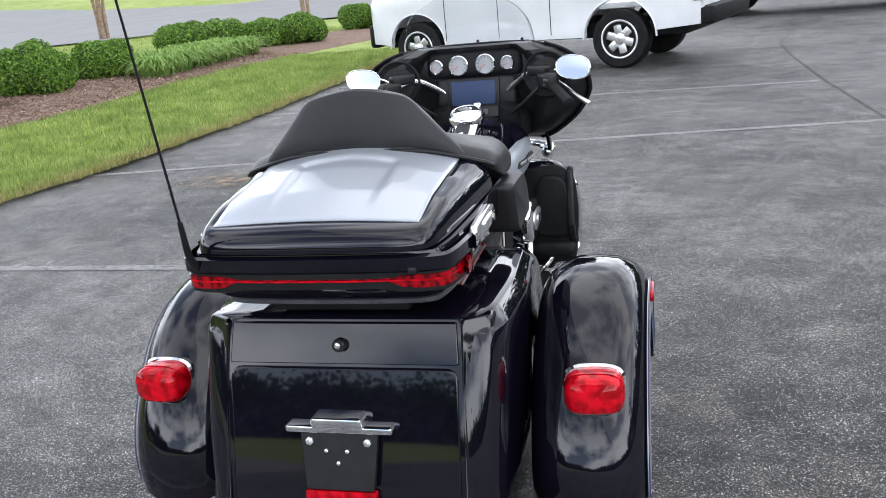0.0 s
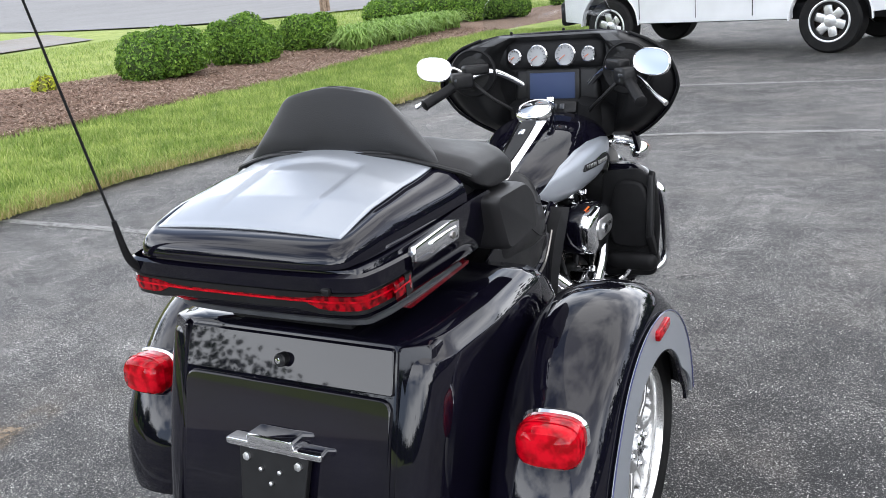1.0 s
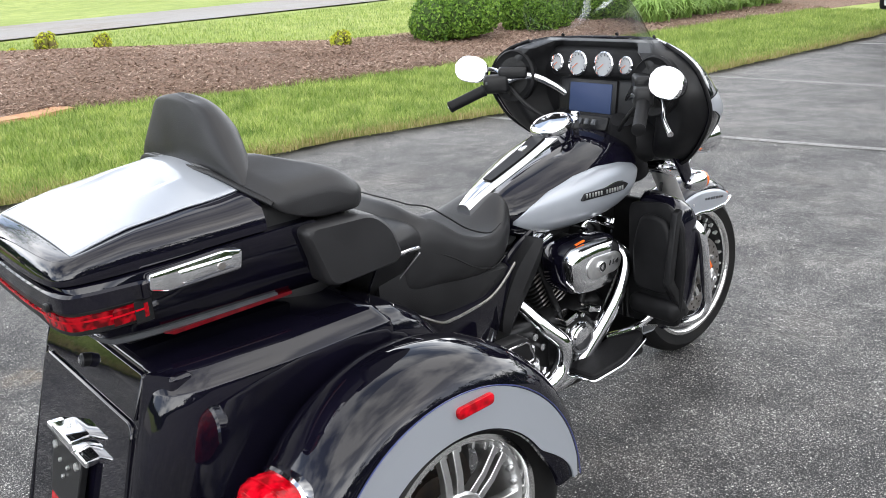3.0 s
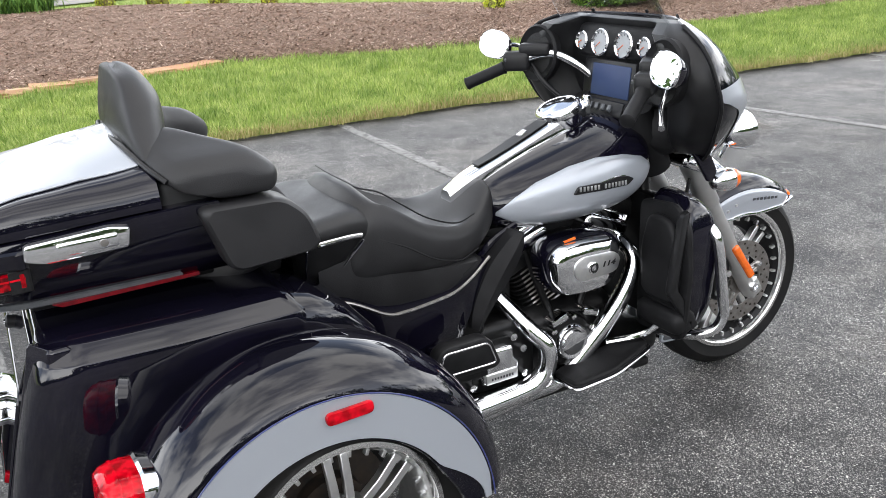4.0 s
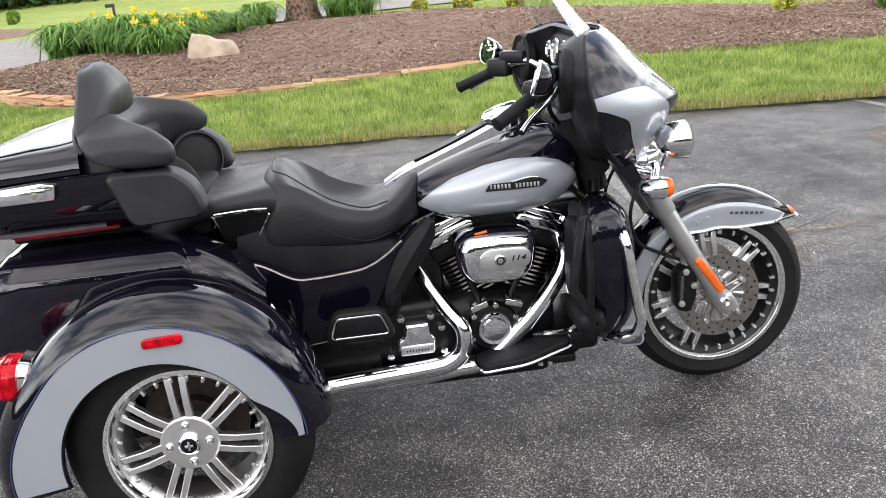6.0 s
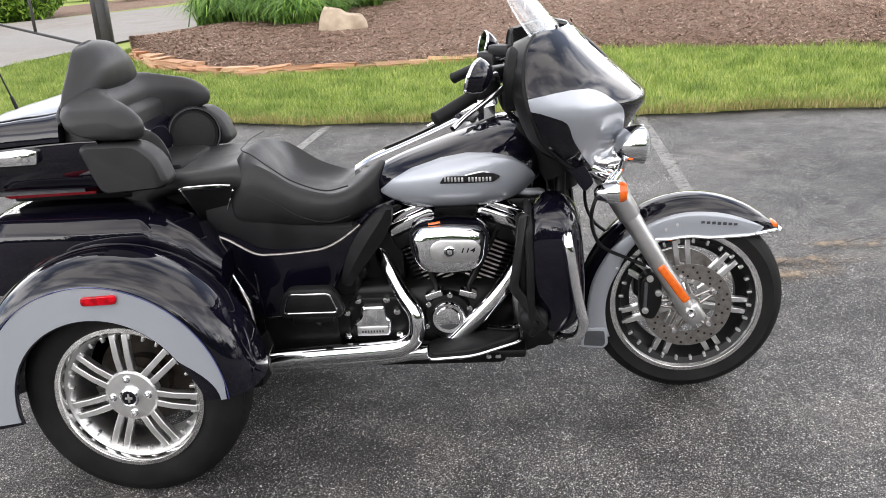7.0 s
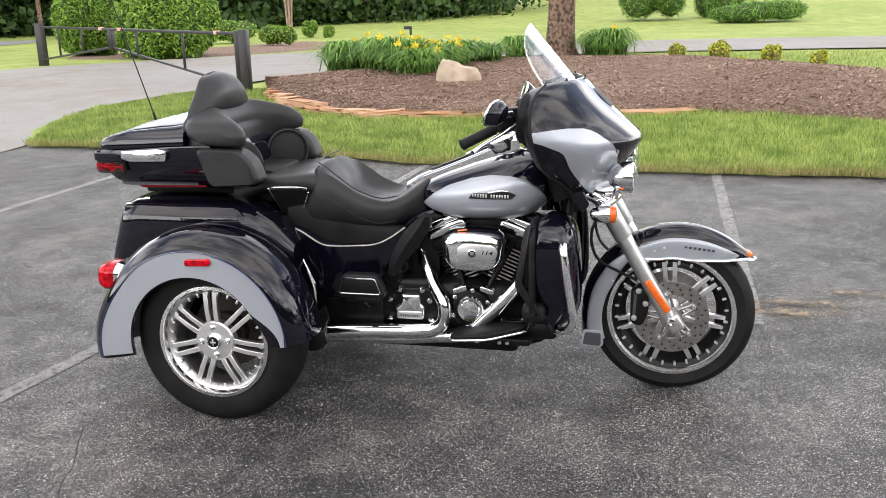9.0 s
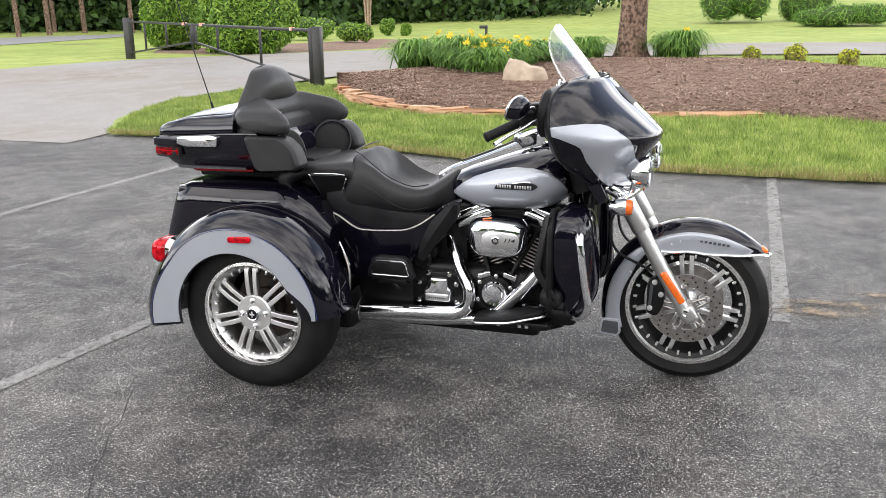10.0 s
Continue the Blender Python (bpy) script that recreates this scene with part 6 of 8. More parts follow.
part("backrest_core", rbox((0, -0.165, 0.965), (0.60, 0.13, 0.20), 0.03, seg=3), LEATHER, back)
part("rear_piping", tube([(x, saddle(abs(x), 1) - 0.002, saddle(abs(x), 2) - 0.004) for x in np.linspace(-0.335, 0.335, 41)], 0.006, n=8, steps=1), PLASTIC, back)
for s in (1, -1):
    rings = []
    for x, grow in ((0.262, 0.86), (0.272, 0.97), (0.285, 1.0), (0.345, 1.0), (0.362, 0.975), (0.370, 0.90)):
        o = round_poly([(-0.160, 1.002), (0.025, 0.998), (0.078, 0.952), (0.102, 0.880), (0.085, 0.862), (-0.105, 0.850)], 0.028, 5)
        cy_, cz_ = -0.03, 0.93
        rings.append([(x * s, cy_ + (y - cy_) * grow, cz_ + (z - cz_) * grow) for y, z in o])
    pod = part("speaker_pod", loft(rings), LEATHER, trike, "black speaker pod")
    c_, ax_ = (0.206 * s, -0.010, 0.918), (-0.84 * s, 0.54, 0.10)
    part("speaker_ring", lathe([(0.066, -0.06), (0.096, 0.0), (0.094, 0.014), (0.087, 0.016), (0.085, 0.008)], c_, ax_, 40), MATBLACK, pod)
    part("speaker_trim", lathe([(0.0915, 0.012), (0.091, 0.018), (0.087, 0.018), (0.0865, 0.012)], c_, ax_, 40, cap=False), GREYTRIM, pod)
    part("speaker_grille", lathe([(0.086, 0.0), (0.066, 0.013), (0.03, 0.017), (0.0, 0.018)], c_, ax_, 40), GRILLE, pod, "round black speaker grille")

# ---- seat ----
def pad(rows_, e=3.0, n=48):
    rr = []
    for y, w, zt, zb, d in interp(rows_, 4):
        ring = superring(y, 0, (zt + zb) / 2, w, (zt - zb) / 2, e, n)
        rr.append([(x, yy, z - (d * max(0, 1 - (x / (w * 0.86)) ** 4) if z > (zt + zb) / 2 else 0)) for x, yy, z in ring])
    return loft(rr)


part("passenger_seat", pad([(-0.15, 0.13, 0.865, 0.70, 0), (-0.10, 0.17, 0.874, 0.69, 0), (-0.02, 0.205, 0.880, 0.76, 0.004), (0.08, 0.238, 0.884, 0.80, 0.010), (0.18, 0.229, 0.892, 0.80, 0.010), (0.25, 0.214, 0.896, 0.78, 0.006), (0.30, 0.20, 0.885, 0.72, 0)]), LEATHER, trike, "black vinyl passenger seat")
seat = part("rider_seat", pad([(0.215, 0.17, 0.85, 0.66, 0), (0.235, 0.20, 0.892, 0.65, 0.0), (0.28, 0.214, 0.925, 0.645, 0.008), (0.325, 0.217, 0.922, 0.645, 0.050), (0.375, 0.217, 0.890, 0.645, 0.088), (0.44, 0.214, 0.838, 0.645, 0.072),
                               (0.53, 0.200, 0.800, 0.65, 0.040), (0.60, 0.172, 0.802, 0.66, 0.008), (0.655, 0.135, 0.830, 0.68, 0), (0.69, 0.105, 0.848, 0.70, 0), (0.705, 0.08, 0.845, 0.72, 0)], 2.8), LEATHER, trike, "black vinyl rider's bucket seat")
part("seat_seam", tube([(-0.12, 0.268, 0.930), (0.0, 0.262, 0.932), (0.12, 0.268, 0.930), (0.165, 0.275, 0.926), (0.196, 0.315, 0.915), (0.206, 0.37, 0.875), (0.203, 0.44, 0.826), (0.188, 0.53, 0.790), (0.16, 0.60, 0.795)], 0.0024, n=6), PLASTIC, seat)
part("seat_seam", tube([(0.214, 0.30, 0.80), (0.217, 0.37, 0.765), (0.214, 0.45, 0.715), (0.200, 0.53, 0.69), (0.175, 0.60, 0.70)], 0.0022, n=6), PLASTIC, seat)
both("seat_corner_trim", tube([(0.258, 0.092, 0.830), (0.257, 0.105, 0.834), (0.246, 0.20, 0.835), (0.233, 0.245, 0.829)], 0.0052, n=8), CHROME, trike)
both("seat_corner_trim", tube([(0.257, 0.096, 0.826), (0.161, 0.112, 0.700)], 0.003, n=6, smooth=False), CHROME, trike)
both("seat_corner_trim", tube([(0.231, 0.250, 0.815), (0.155, 0.178, 0.690)], 0.003, n=6, smooth=False), CHROME, trike)
both("seat_corner_panel", loft([[(0.10, 0.095, 0.826), (0.254, 0.095, 0.826), (0.228, 0.248, 0.820), (0.10, 0.248, 0.820)], [(0.10, 0.105, 0.76), (0.205, 0.105, 0.76), (0.192, 0.213, 0.76), (0.10, 0.213, 0.76)],
                                [(0.08, 0.112, 0.695), (0.157, 0.112, 0.695), (0.152, 0.178, 0.688), (0.08, 0.178, 0.688)]]), PLASTIC, trike, "black corner panel below the passenger seat")
both("seat_skirt", loft([cover_ring(y, min(along(y, 0) - 0.014, 0.19), float(np.interp(y, [0.10, 0.25, 0.32, 0.42, 0.60], [0.78, 0.78, 0.74, 0.69, 0.67])), along(y, 2) - 0.01) for y in np.linspace(0.14, 0.60, 20)]), LEATHER, trike, "black vinyl seat skirt")
part("seat_base", rbox((0, 0.33, 0.62), (0.36, 0.62, 0.10), 0.03), MATBLACK, trike)

# ---- fuel tank ----
TANK = [(0.665, 0.075, 0.815, 0.735), (0.70, 0.115, 0.840, 0.706), (0.76, 0.150, 0.868, 0.690), (0.84, 0.182, 0.898, 0.683), (0.92, 0.205, 0.926, 0.683), (1.00, 0.220, 0.950, 0.688), (1.07, 0.226, 0.966, 0.698),
        (1.13, 0.218, 0.968, 0.718), (1.17, 0.196, 0.955, 0.748), (1.20, 0.150, 0.925, 0.775), (1.213, 0.085, 0.885, 0.81)]
TS = interp(TANK, 6)
tank = part("fuel_tank", loft([superring(y, 0, (zt + zb) / 2, w, (zt - zb) / 2, 2.35, 48) for y, w, zt, zb in TS]), BLACK, trike, "gloss black fuel tank")


def tank_x(y, z):
    w, zt, zb = (float(np.interp(y, [t[0] for t in TS], [t[k] for t in TS])) for k in (1, 2, 3))
    q = min(abs(z - (zt + zb) / 2) / ((zt - zb) / 2), 0.999)
    return w * (1 - q ** 2.35) ** (1 / 2.35)


both_rows = []
for y in np.concatenate([np.linspace(0.695, 1.15, 30), np.linspace(1.155, 1.188, 8)]):
    hi = float(np.interp(y, [0.695, 0.74, 0.80, 0.90, 0.98, 1.06, 1.12, 1.16, 1.18, 1.188], [0.767, 0.805, 0.840, 0.875, 0.891, 0.892, 0.878, 0.850, 0.822, 0.80]))
    lo_ = float(np.interp(y, [0.695, 0.74, 0.80, 0.88, 0.96, 1.04, 1.10, 1.15, 1.18, 1.188], [0.757, 0.734, 0.716, 0.704, 0.702, 0.708, 0.720, 0.744, 0.772, 0.796]))
    both_rows.append([(tank_x(y, lo_ + (hi - lo_) * k / 12) + 0.0028, y, lo_ + (hi - lo_) * k / 12) for k in range(13)])
for s in (1, -1):
    part("tank_panel", loft([[(x * s, y, z) for x, y, z in r] for r in both_rows], closed=False), SILVER, tank, "silver painted tank side panel", solid=0.002)
    o = round_poly([(0.893, 0.800), (0.908, 0.822), (0.98, 0.826), (1.03, 0.836), (1.062, 0.832), (1.082, 0.822), (1.062, 0.806), (0.98, 0.803)], 0.006)
    em = part("tank_badge", loft([[((tank_x(y, z) + 0.003) * s, y, z) for y, z in o], [((tank_x(y, z) + 0.010) * s, y, z) for y, z in o]]), PLASTIC, tank, "black and chrome tank badge", bevel=0.002)
    bars = bmesh.new()
    for k in range(14):
        y = 0.912 + k * 0.0107
        if k == 6:
            continue
        rbox(((tank_x(y, 0.814) + 0.0105) * s, y, 0.8145 + 0.0005 * k * 0.2), (0.003, 0.0062, 0.013), 0.0005, bm=bars)
    part("badge_bars", bars, ALU, em, "raised metal bars on the badge")
    part("badge_crest", tube([((tank_x(y, z) + 0.011) * s, y, z) for y, z in ((0.975, 0.828), (1.02, 0.838), (1.05, 0.837))], 0.0018, n=6), CHROME, em)
# console along the tank
cons = []
for y, z, w in interp([(0.60, 0.815, 0.028), (0.66, 0.850, 0.038), (0.75, 0.885, 0.042), (0.85, 0.925, 0.047), (0.95, 0.968, 0.053), (1.02, 1.000, 0.055), (1.07, 1.010, 0.045)], 4):
    cons.append([(-w, y, z - 0.05), (-w, y, z - 0.004), (-w + 0.008, y, z + 0.004), (-0.4 * w, y, z + 0.008), (0.4 * w, y, z + 0.008), (w - 0.008, y, z + 0.004), (w, y, z - 0.004), (w, y, z - 0.05)])
con = part("tank_console", loft(cons), CHROME, tank, "chrome tank console")
part("console_inlay", loft([[(-w, y, z + 0.009), (-w, y, z + 0.013), (w, y, z + 0.013), (w, y, z + 0.009)] for y, z, w in interp([(0.70, 0.868, 0.018), (0.80, 0.905, 0.024), (0.90, 0.947, 0.026), (0.955, 0.971, 0.024)], 3)]), PLASTIC, con, "black console inlay")
part("console_button", rbox((0, 0.86, 0.945), (0.022, 0.03, 0.012), 0.004, rot=(24, 0, 0)), CHROME, con)
cap_ax = (0, -0.32, 1)
ci = part("ignition_dial", lathe([(0.062, -0.03), (0.068, 0.0), (0.071, 0.016), (0.066, 0.026), (0.058, 0.030), (0.054, 0.027), (0.0, 0.029)], (0, 0.995, 0.985), cap_ax, 40), CHROME, tank, "round chrome console dial")
part("dial_face", lathe([(0.054, 0.0), (0.052, 0.029), (0.0, 0.034)], (0, 0.995, 0.985), cap_ax, 40), CHROME, ci)
part("ignition_knob", rbox((0.03, 1.07, 1.020), (0.030, 0.016, 0.030), 0.006), CHROME, tank)


# ---- engine ----
part("crankcase", loft([superring(y, 0.0, z, w, hh, 3.5, 24) for y, z, w, hh in ((0.72, 0.34, 0.12, 0.09), (0.76, 0.34, 0.16, 0.12), (0.90, 0.34, 0.17, 0.13), (1.04, 0.34, 0.16, 0.12), (1.10, 0.34, 0.12, 0.09))]), ENGINE, trike, "black engine case")
part("gearbox", rbox((0, 0.60, 0.36), (0.34, 0.28, 0.20), 0.03, seg=3), ENGINE, trike, "black gearbox")
part("frame_rail", tube([(-0.13, 0.30, 0.20), (-0.13, 1.10, 0.20), (-0.10, 1.24, 0.40), (-0.05, 1.27, 0.78)], 0.018, n=10), ENGINE, trike)
part("frame_rail", tube([(0.13, 0.30, 0.20), (0.13, 1.10, 0.20), (0.10, 1.24, 0.40), (0.05, 1.27, 0.78)], 0.018, n=10), ENGINE, trike)
# Oil pan, drawn long and low to deepen the shadow below.
part("oil_pan", rbox((0, 0.72, 0.200), (0.30, 0.72, 0.10), 0.03), ENGINE, trike)
for lean, nm in ((-1, "rear_cylinder"), (1, "front_cylinder")):
    a = radians(22.5) * lean
    base, axd = Vector((0.0, 0.93 + 0.05 * lean, 0.42)), Vector((0, math.sin(a), math.cos(a)))
    cyl = lathe([(0.060, 0.0), (0.060, 0.30)], base, axd, 24)
    cob = part(nm, cyl, ENGINE, trike, "black finned engine cylinder")
    q = slab(round_poly([(-0.112, -0.082), (0.112, -0.082), (0.112, 0.082), (-0.112, 0.082)], 0.035), "z", -0.0032, 0.0032)
    rbox((0.1125, 0, 0), (0.0015, 0.075, 0.0050), 0.0, bm=q)
    first = part("cooling_fin", q, ENGINE, cob)
    first.data.materials.append(STEEL)
    for poly in first.data.polygons:
        poly.material_index = 1 if poly.center.x > 0.1115 and abs(poly.center.y) < 0.04 else 0
    for k in range(10):
        fin = first if k == 0 else new("cooling_fin", first.data)
        fin.parent = cob
        fin.matrix_basis = Matrix.Translation(base + axd * (0.035 + 0.0155 * k)) @ Matrix.Rotation(-a, 4, "X")
    block = rbox((0, 0, 0), (0.222, 0.170, 0.055), 0.012, seg=2)
    bmesh.ops.transform(block, matrix=Matrix.Translation(base + axd * 0.208) @ Matrix.Rotation(-a, 4, "X"), verts=block.verts)
    part("cylinder_head", block, ENGINE, cob)
    head = rbox((0, 0, -0.008), (0.245, 0.170, 0.046), 0.016, seg=3)
    rbox((0, 0, 0.020), (0.215, 0.135, 0.040), 0.014, seg=3, bm=head)
    bmesh.ops.transform(head, matrix=Matrix.Translation(base + axd * 0.262) @ Matrix.Rotation(-a, 4, "X"), verts=head.verts)
    part("rocker_box", head, CHROME, cob, "chrome rocker box")
    cover = rbox((0, 0, 0), (0.225, 0.165, 0.03), 0.012, seg=3)
    bmesh.ops.transform(cover, matrix=Matrix.Translation(base + axd * 0.235) @ Matrix.Rotation(-a, 4, "X"), verts=cover.verts)
    part("rocker_flange", cover, ENGINE, cob)
    for dy in (-0.05, 0.05):
        p = base + axd * 0.280 + Vector((0.112, dy * 1.35 * math.cos(a), -dy * 1.35 * math.sin(a)))
        part("rocker_bolt", lathe([(0.009, 0), (0.009, 0.016), (0.0, 0.018)], p, axd, 10), CHROME, cob)
    p0, p1 = Vector((0.135, 0.905 + 0.045 * lean, 0.415)), base + axd * 0.24 + Vector((0.10, 0, 0))
    part("pushrod_tube", tube([p0, p1], 0.012, n=10, smooth=False), ENGINE, cob)
    part("lifter_block", rbox(tuple(p0 + Vector((0.035, 0.01 * lean, 0.012))), (0.055, 0.058, 0.022), 0.005, rot=(-18 * lean, 0, 0)), CHROME, cob, "chrome lifter block")
# oil cooler and details between the cylinders, with dark blocks added to close daylight gaps
part("intake", rbox((0.05, 0.93, 0.60), (0.16, 0.10, 0.12), 0.02), ENGINE, trike)
# Added dark blocks below tank and seat, to stop daylight showing through.
part("upper_gap_filler", rbox((0, 0.955, 0.665), (0.13, 0.54, 0.085), 0.02), ENGINE, trike)
part("rear_gap_filler", rbox((0, 0.625, 0.545), (0.20, 0.26, 0.27), 0.03), ENGINE, trike)
part("oil_filler", lathe([(0.030, 0.0), (0.030, 0.05), (0.022, 0.058), (0.0, 0.058)], (0.10, 0.60, 0.50), "x", 18), MATBLACK, trike)
# Added dark block low down, keeping daylight out behind the footboard.
part("lower_gap_filler", rbox((0, 0.40, 0.30), (0.36, 0.26, 0.16), 0.02), ENGINE, trike)
# air cleaner
AO = [(0.912 + (y - 0.930) * 1.10, 0.515 + (z - 0.512) * 0.89) for y, z in [(0.815, 0.655), (0.845, 0.690), (0.93, 0.697), (1.02, 0.688), (1.045, 0.655), (1.035, 0.56), (1.005, 0.520), (0.92, 0.512), (0.85, 0.520), (0.825, 0.56)]]
smooth_ao = round_poly(AO, 0.03, 4)


def scaled(o, k, c=(0.912, 0.596)):
    return [(c[0] + (y - c[0]) * k, c[1] + (z - c[1]) * k) for y, z in o]


ab = part("air_cleaner", loft([[(x, y, z) for y, z in scaled(smooth_ao, k)] for x, k in ((0.10, 0.80), (0.14, 1.0), (0.205, 1.03), (0.218, 1.0), (0.220, 0.9))]), BLACK, trike, "black and chrome oval air cleaner")
cov = part("air_cleaner_cover", loft([[(x, y, z) for y, z in scaled(smooth_ao, k, (0.912, 0.568))] for x, k in ((0.20, 0.955), (0.225, 0.945), (0.243, 0.905), (0.252, 0.82), (0.256, 0.60), (0.257, 0.20))]), CHROME, ab, "chrome air cleaner cover")
plate_o = round_poly([(y - 0.012, z) for y, z in [(0.868, 0.617), (0.895, 0.634), (1.005, 0.630), (1.028, 0.610), (1.018, 0.575), (0.995, 0.566), (0.89, 0.562), (0.868, 0.580)]], 0.016, 4)
part("cover_plate", slab(plate_o, "x", 0.250, 0.2615, 0.003), ALU, cov, "brushed silver plate")
med = part("medallion", lathe([(0.017, 0.0), (0.017, 0.006), (0.014, 0.008), (0.0, 0.008)], (0.2605, 0.916, 0.598), "x", 28), CHROME, cov)
part("medallion_ring", lathe([(0.013, 0.007), (0.013, 0.0095), (0.009, 0.0095), (0.009, 0.007)], (0.2605, 0.916, 0.598), "x", 28), PLASTIC, med)
part("orange_flash", tube([(0.215, 0.850, 0.673), (0.218, 0.888, 0.680)], 0.004, n=6, smooth=False), AMBER, ab)


def lettering(text, size, m, mat, parent, name, shear=0.0, thick=0.0008, spread=1.0):
    cu = bpy.data.curves.new(name, "FONT")
    cu.body, cu.size, cu.extrude, cu.shear, cu.align_x, cu.align_y = text, size, thick, shear, "CENTER", "CENTER"
    cu.offset = size * 0.02
    ob = new(name, cu)
    cu.materials.append(mat)
    ob.parent = parent
    ob.matrix_basis = m @ Matrix.Diagonal((spread, 1, 1, 1))
    return ob


side = Matrix(((0, 0, 1), (1, 0, 0), (0, 1, 0))).to_4x4()
lettering("114", 0.021, Matrix.Translation((0.2622, 0.970, 0.599)) @ side, PLASTIC, cov, "number", 0.25, spread=1.5)

# cam cover, gearbox cover, pipes
cc = part("cam_cover", lathe([(0.082, 0.0), (0.082, 0.040), (0.074, 0.052), (0.060, 0.056)], (0.132, 0.892, 0.348), "x", 40), ENGINE, trike, "black cam cover with chrome cap")
part("cam_cap", lathe([(0.056, 0.05), (0.056, 0.062), (0.050, 0.070), (0.040, 0.068), (0.036, 0.073), (0.0, 0.078)], (0.132, 0.892, 0.348), "x", 40), CHROME, cc, "round chrome cap")
for k in range(6):
    a = k * math.pi / 3 + 0.4
    part("cover_bolt", lathe([(0.009, 0.03), (0.009, 0.062), (0.0, 0.065)], (0.132, 0.892 + 0.077 * math.cos(a), 0.348 + 0.077 * math.sin(a)), "x", 12), CHROME, cc)
tc = part("gearbox_cover", slab(round_poly([(0.582, 0.290), (0.700, 0.290), (0.706, 0.345), (0.690, 0.358), (0.686, 0.398), (0.608, 0.398), (0.602, 0.358), (0.578, 0.345)], 0.012), "x", 0.15, 0.200, 0.012, 3), CHROME, trike, "chrome gearbox cover")
part("cover_panel", rbox((0.201, 0.642, 0.312), (0.008, 0.105, 0.032), 0.008), ALU, tc)
bars = bmesh.new()
for k in range(8):
    rbox((0.2055, 0.609 + k * 0.0095, 0.312), (0.002, 0.005, 0.007), 0.0, bm=bars)
part("cover_marking", bars, GREYTRIM, tc, smooth=False)
for y, z in ((0.600, 0.415), (0.694, 0.415), (0.560, 0.372), (0.725, 0.372), (0.556, 0.292), (0.728, 0.292)):
    part("cover_bolt", lathe([(0.011, 0), (0.011, 0.05), (0.0, 0.053)], (0.14, y, z), "x", 12), CHROME, tc)
part("gearbox_side", slab(round_poly([(0.56, 0.26), (0.77, 0.26), (0.77, 0.42), (0.56, 0.42)], 0.03), "x", 0.12, 0.175, 0.01), ENGINE, trike)
part("starter_cover", lathe([(0.045, 0), (0.045, 0.08), (0.035, 0.09), (0, 0.09)], (0.09, 0.565, 0.47), "x", 24), ENGINE, trike)
part("heat_guard", loft([[(0.15 + x, y + dy, z + dz) for x, dy, dz in ((0, -w, 0.3 * w), (0.045, -w * 0.9, 0.3 * w), (0.062, 0, 0), (0.045, w, -0.3 * w), (0, w, -0.3 * w))]
           for y, z, w in interp([(0.722, 0.725, 0.014), (0.695, 0.683, 0.034), (0.655, 0.628, 0.042), (0.615, 0.568, 0.036), (0.585, 0.515, 0.026), (0.57, 0.475, 0.016)], 4)]), MATBLACK, trike, "matt black heat guard beside the seat")
both("frame_tube", tube([(0.14, 0.60, 0.64), (0.15, 0.66, 0.70), (0.14, 0.74, 0.73)], 0.010, n=8), BLACK, trike)
part("exhaust_pipe", tube([(0.07, 0.66, 0.565), (0.105, 0.683, 0.524), (0.142, 0.715, 0.475), (0.180, 0.748, 0.425), (0.212, 0.788, 0.37), (0.212, 0.785, 0.30), (0.212, 0.745, 0.262), (0.214, 0.68, 0.250), (0.222, 0.50, 0.243), (0.235, 0.30, 0.236)],
                               [0.022, 0.024, 0.025, 0.026, 0.027, 0.029, 0.030, 0.031, 0.031, 0.031], n=20), CHROME, trike, "chrome exhaust pipe")
part("exhaust_pipe", tube([(0.10, 1.13, 0.60), (0.165, 1.135, 0.56), (0.185, 1.11, 0.50), (0.19, 1.05, 0.415), (0.185, 0.965, 0.325), (0.18, 0.86, 0.235), (0.185, 0.75, 0.222), (0.20, 0.60, 0.215), (0.22, 0.30, 0.215)],
                          [0.022, 0.024, 0.026, 0.029, 0.029, 0.027, 0.026, 0.028, 0.030], n=20), CHROME, trike, "chrome exhaust pipe")
part("muffler", tube([(0.235, 0.30, 0.222), (0.24, 0.26, 0.222), (0.25, 0.18, 0.215), (0.27, 0.0, 0.21), (0.30, -0.35, 0.21)], [0.032, 0.044, 0.047, 0.048, 0.046], n=20), STEEL, trike, "exhaust muffler")
# Left muffler, unseen, added to darken the ground under the trike.
part("muffler", tube([(-0.20, 0.62, 0.215), (-0.225, 0.36, 0.215), (-0.245, 0.18, 0.213), (-0.27, 0.0, 0.21), (-0.30, -0.35, 0.21)], [0.028, 0.034, 0.046, 0.048, 0.046], n=16), STEEL, trike, "exhaust muffler")

# footboards
def board(y0, y1, x0, x1, z, rise):
    o = round_poly([(x0, y0), (x1, y0 + 0.01), (x1 + 0.004, (y0 + y1) / 2), (x1 - 0.025, y1), (x0, y1)], 0.025)
    return [(x, y, z + rise * max(0, (y - y0) / (y1 - y0)) ** 2) for x, y in o]


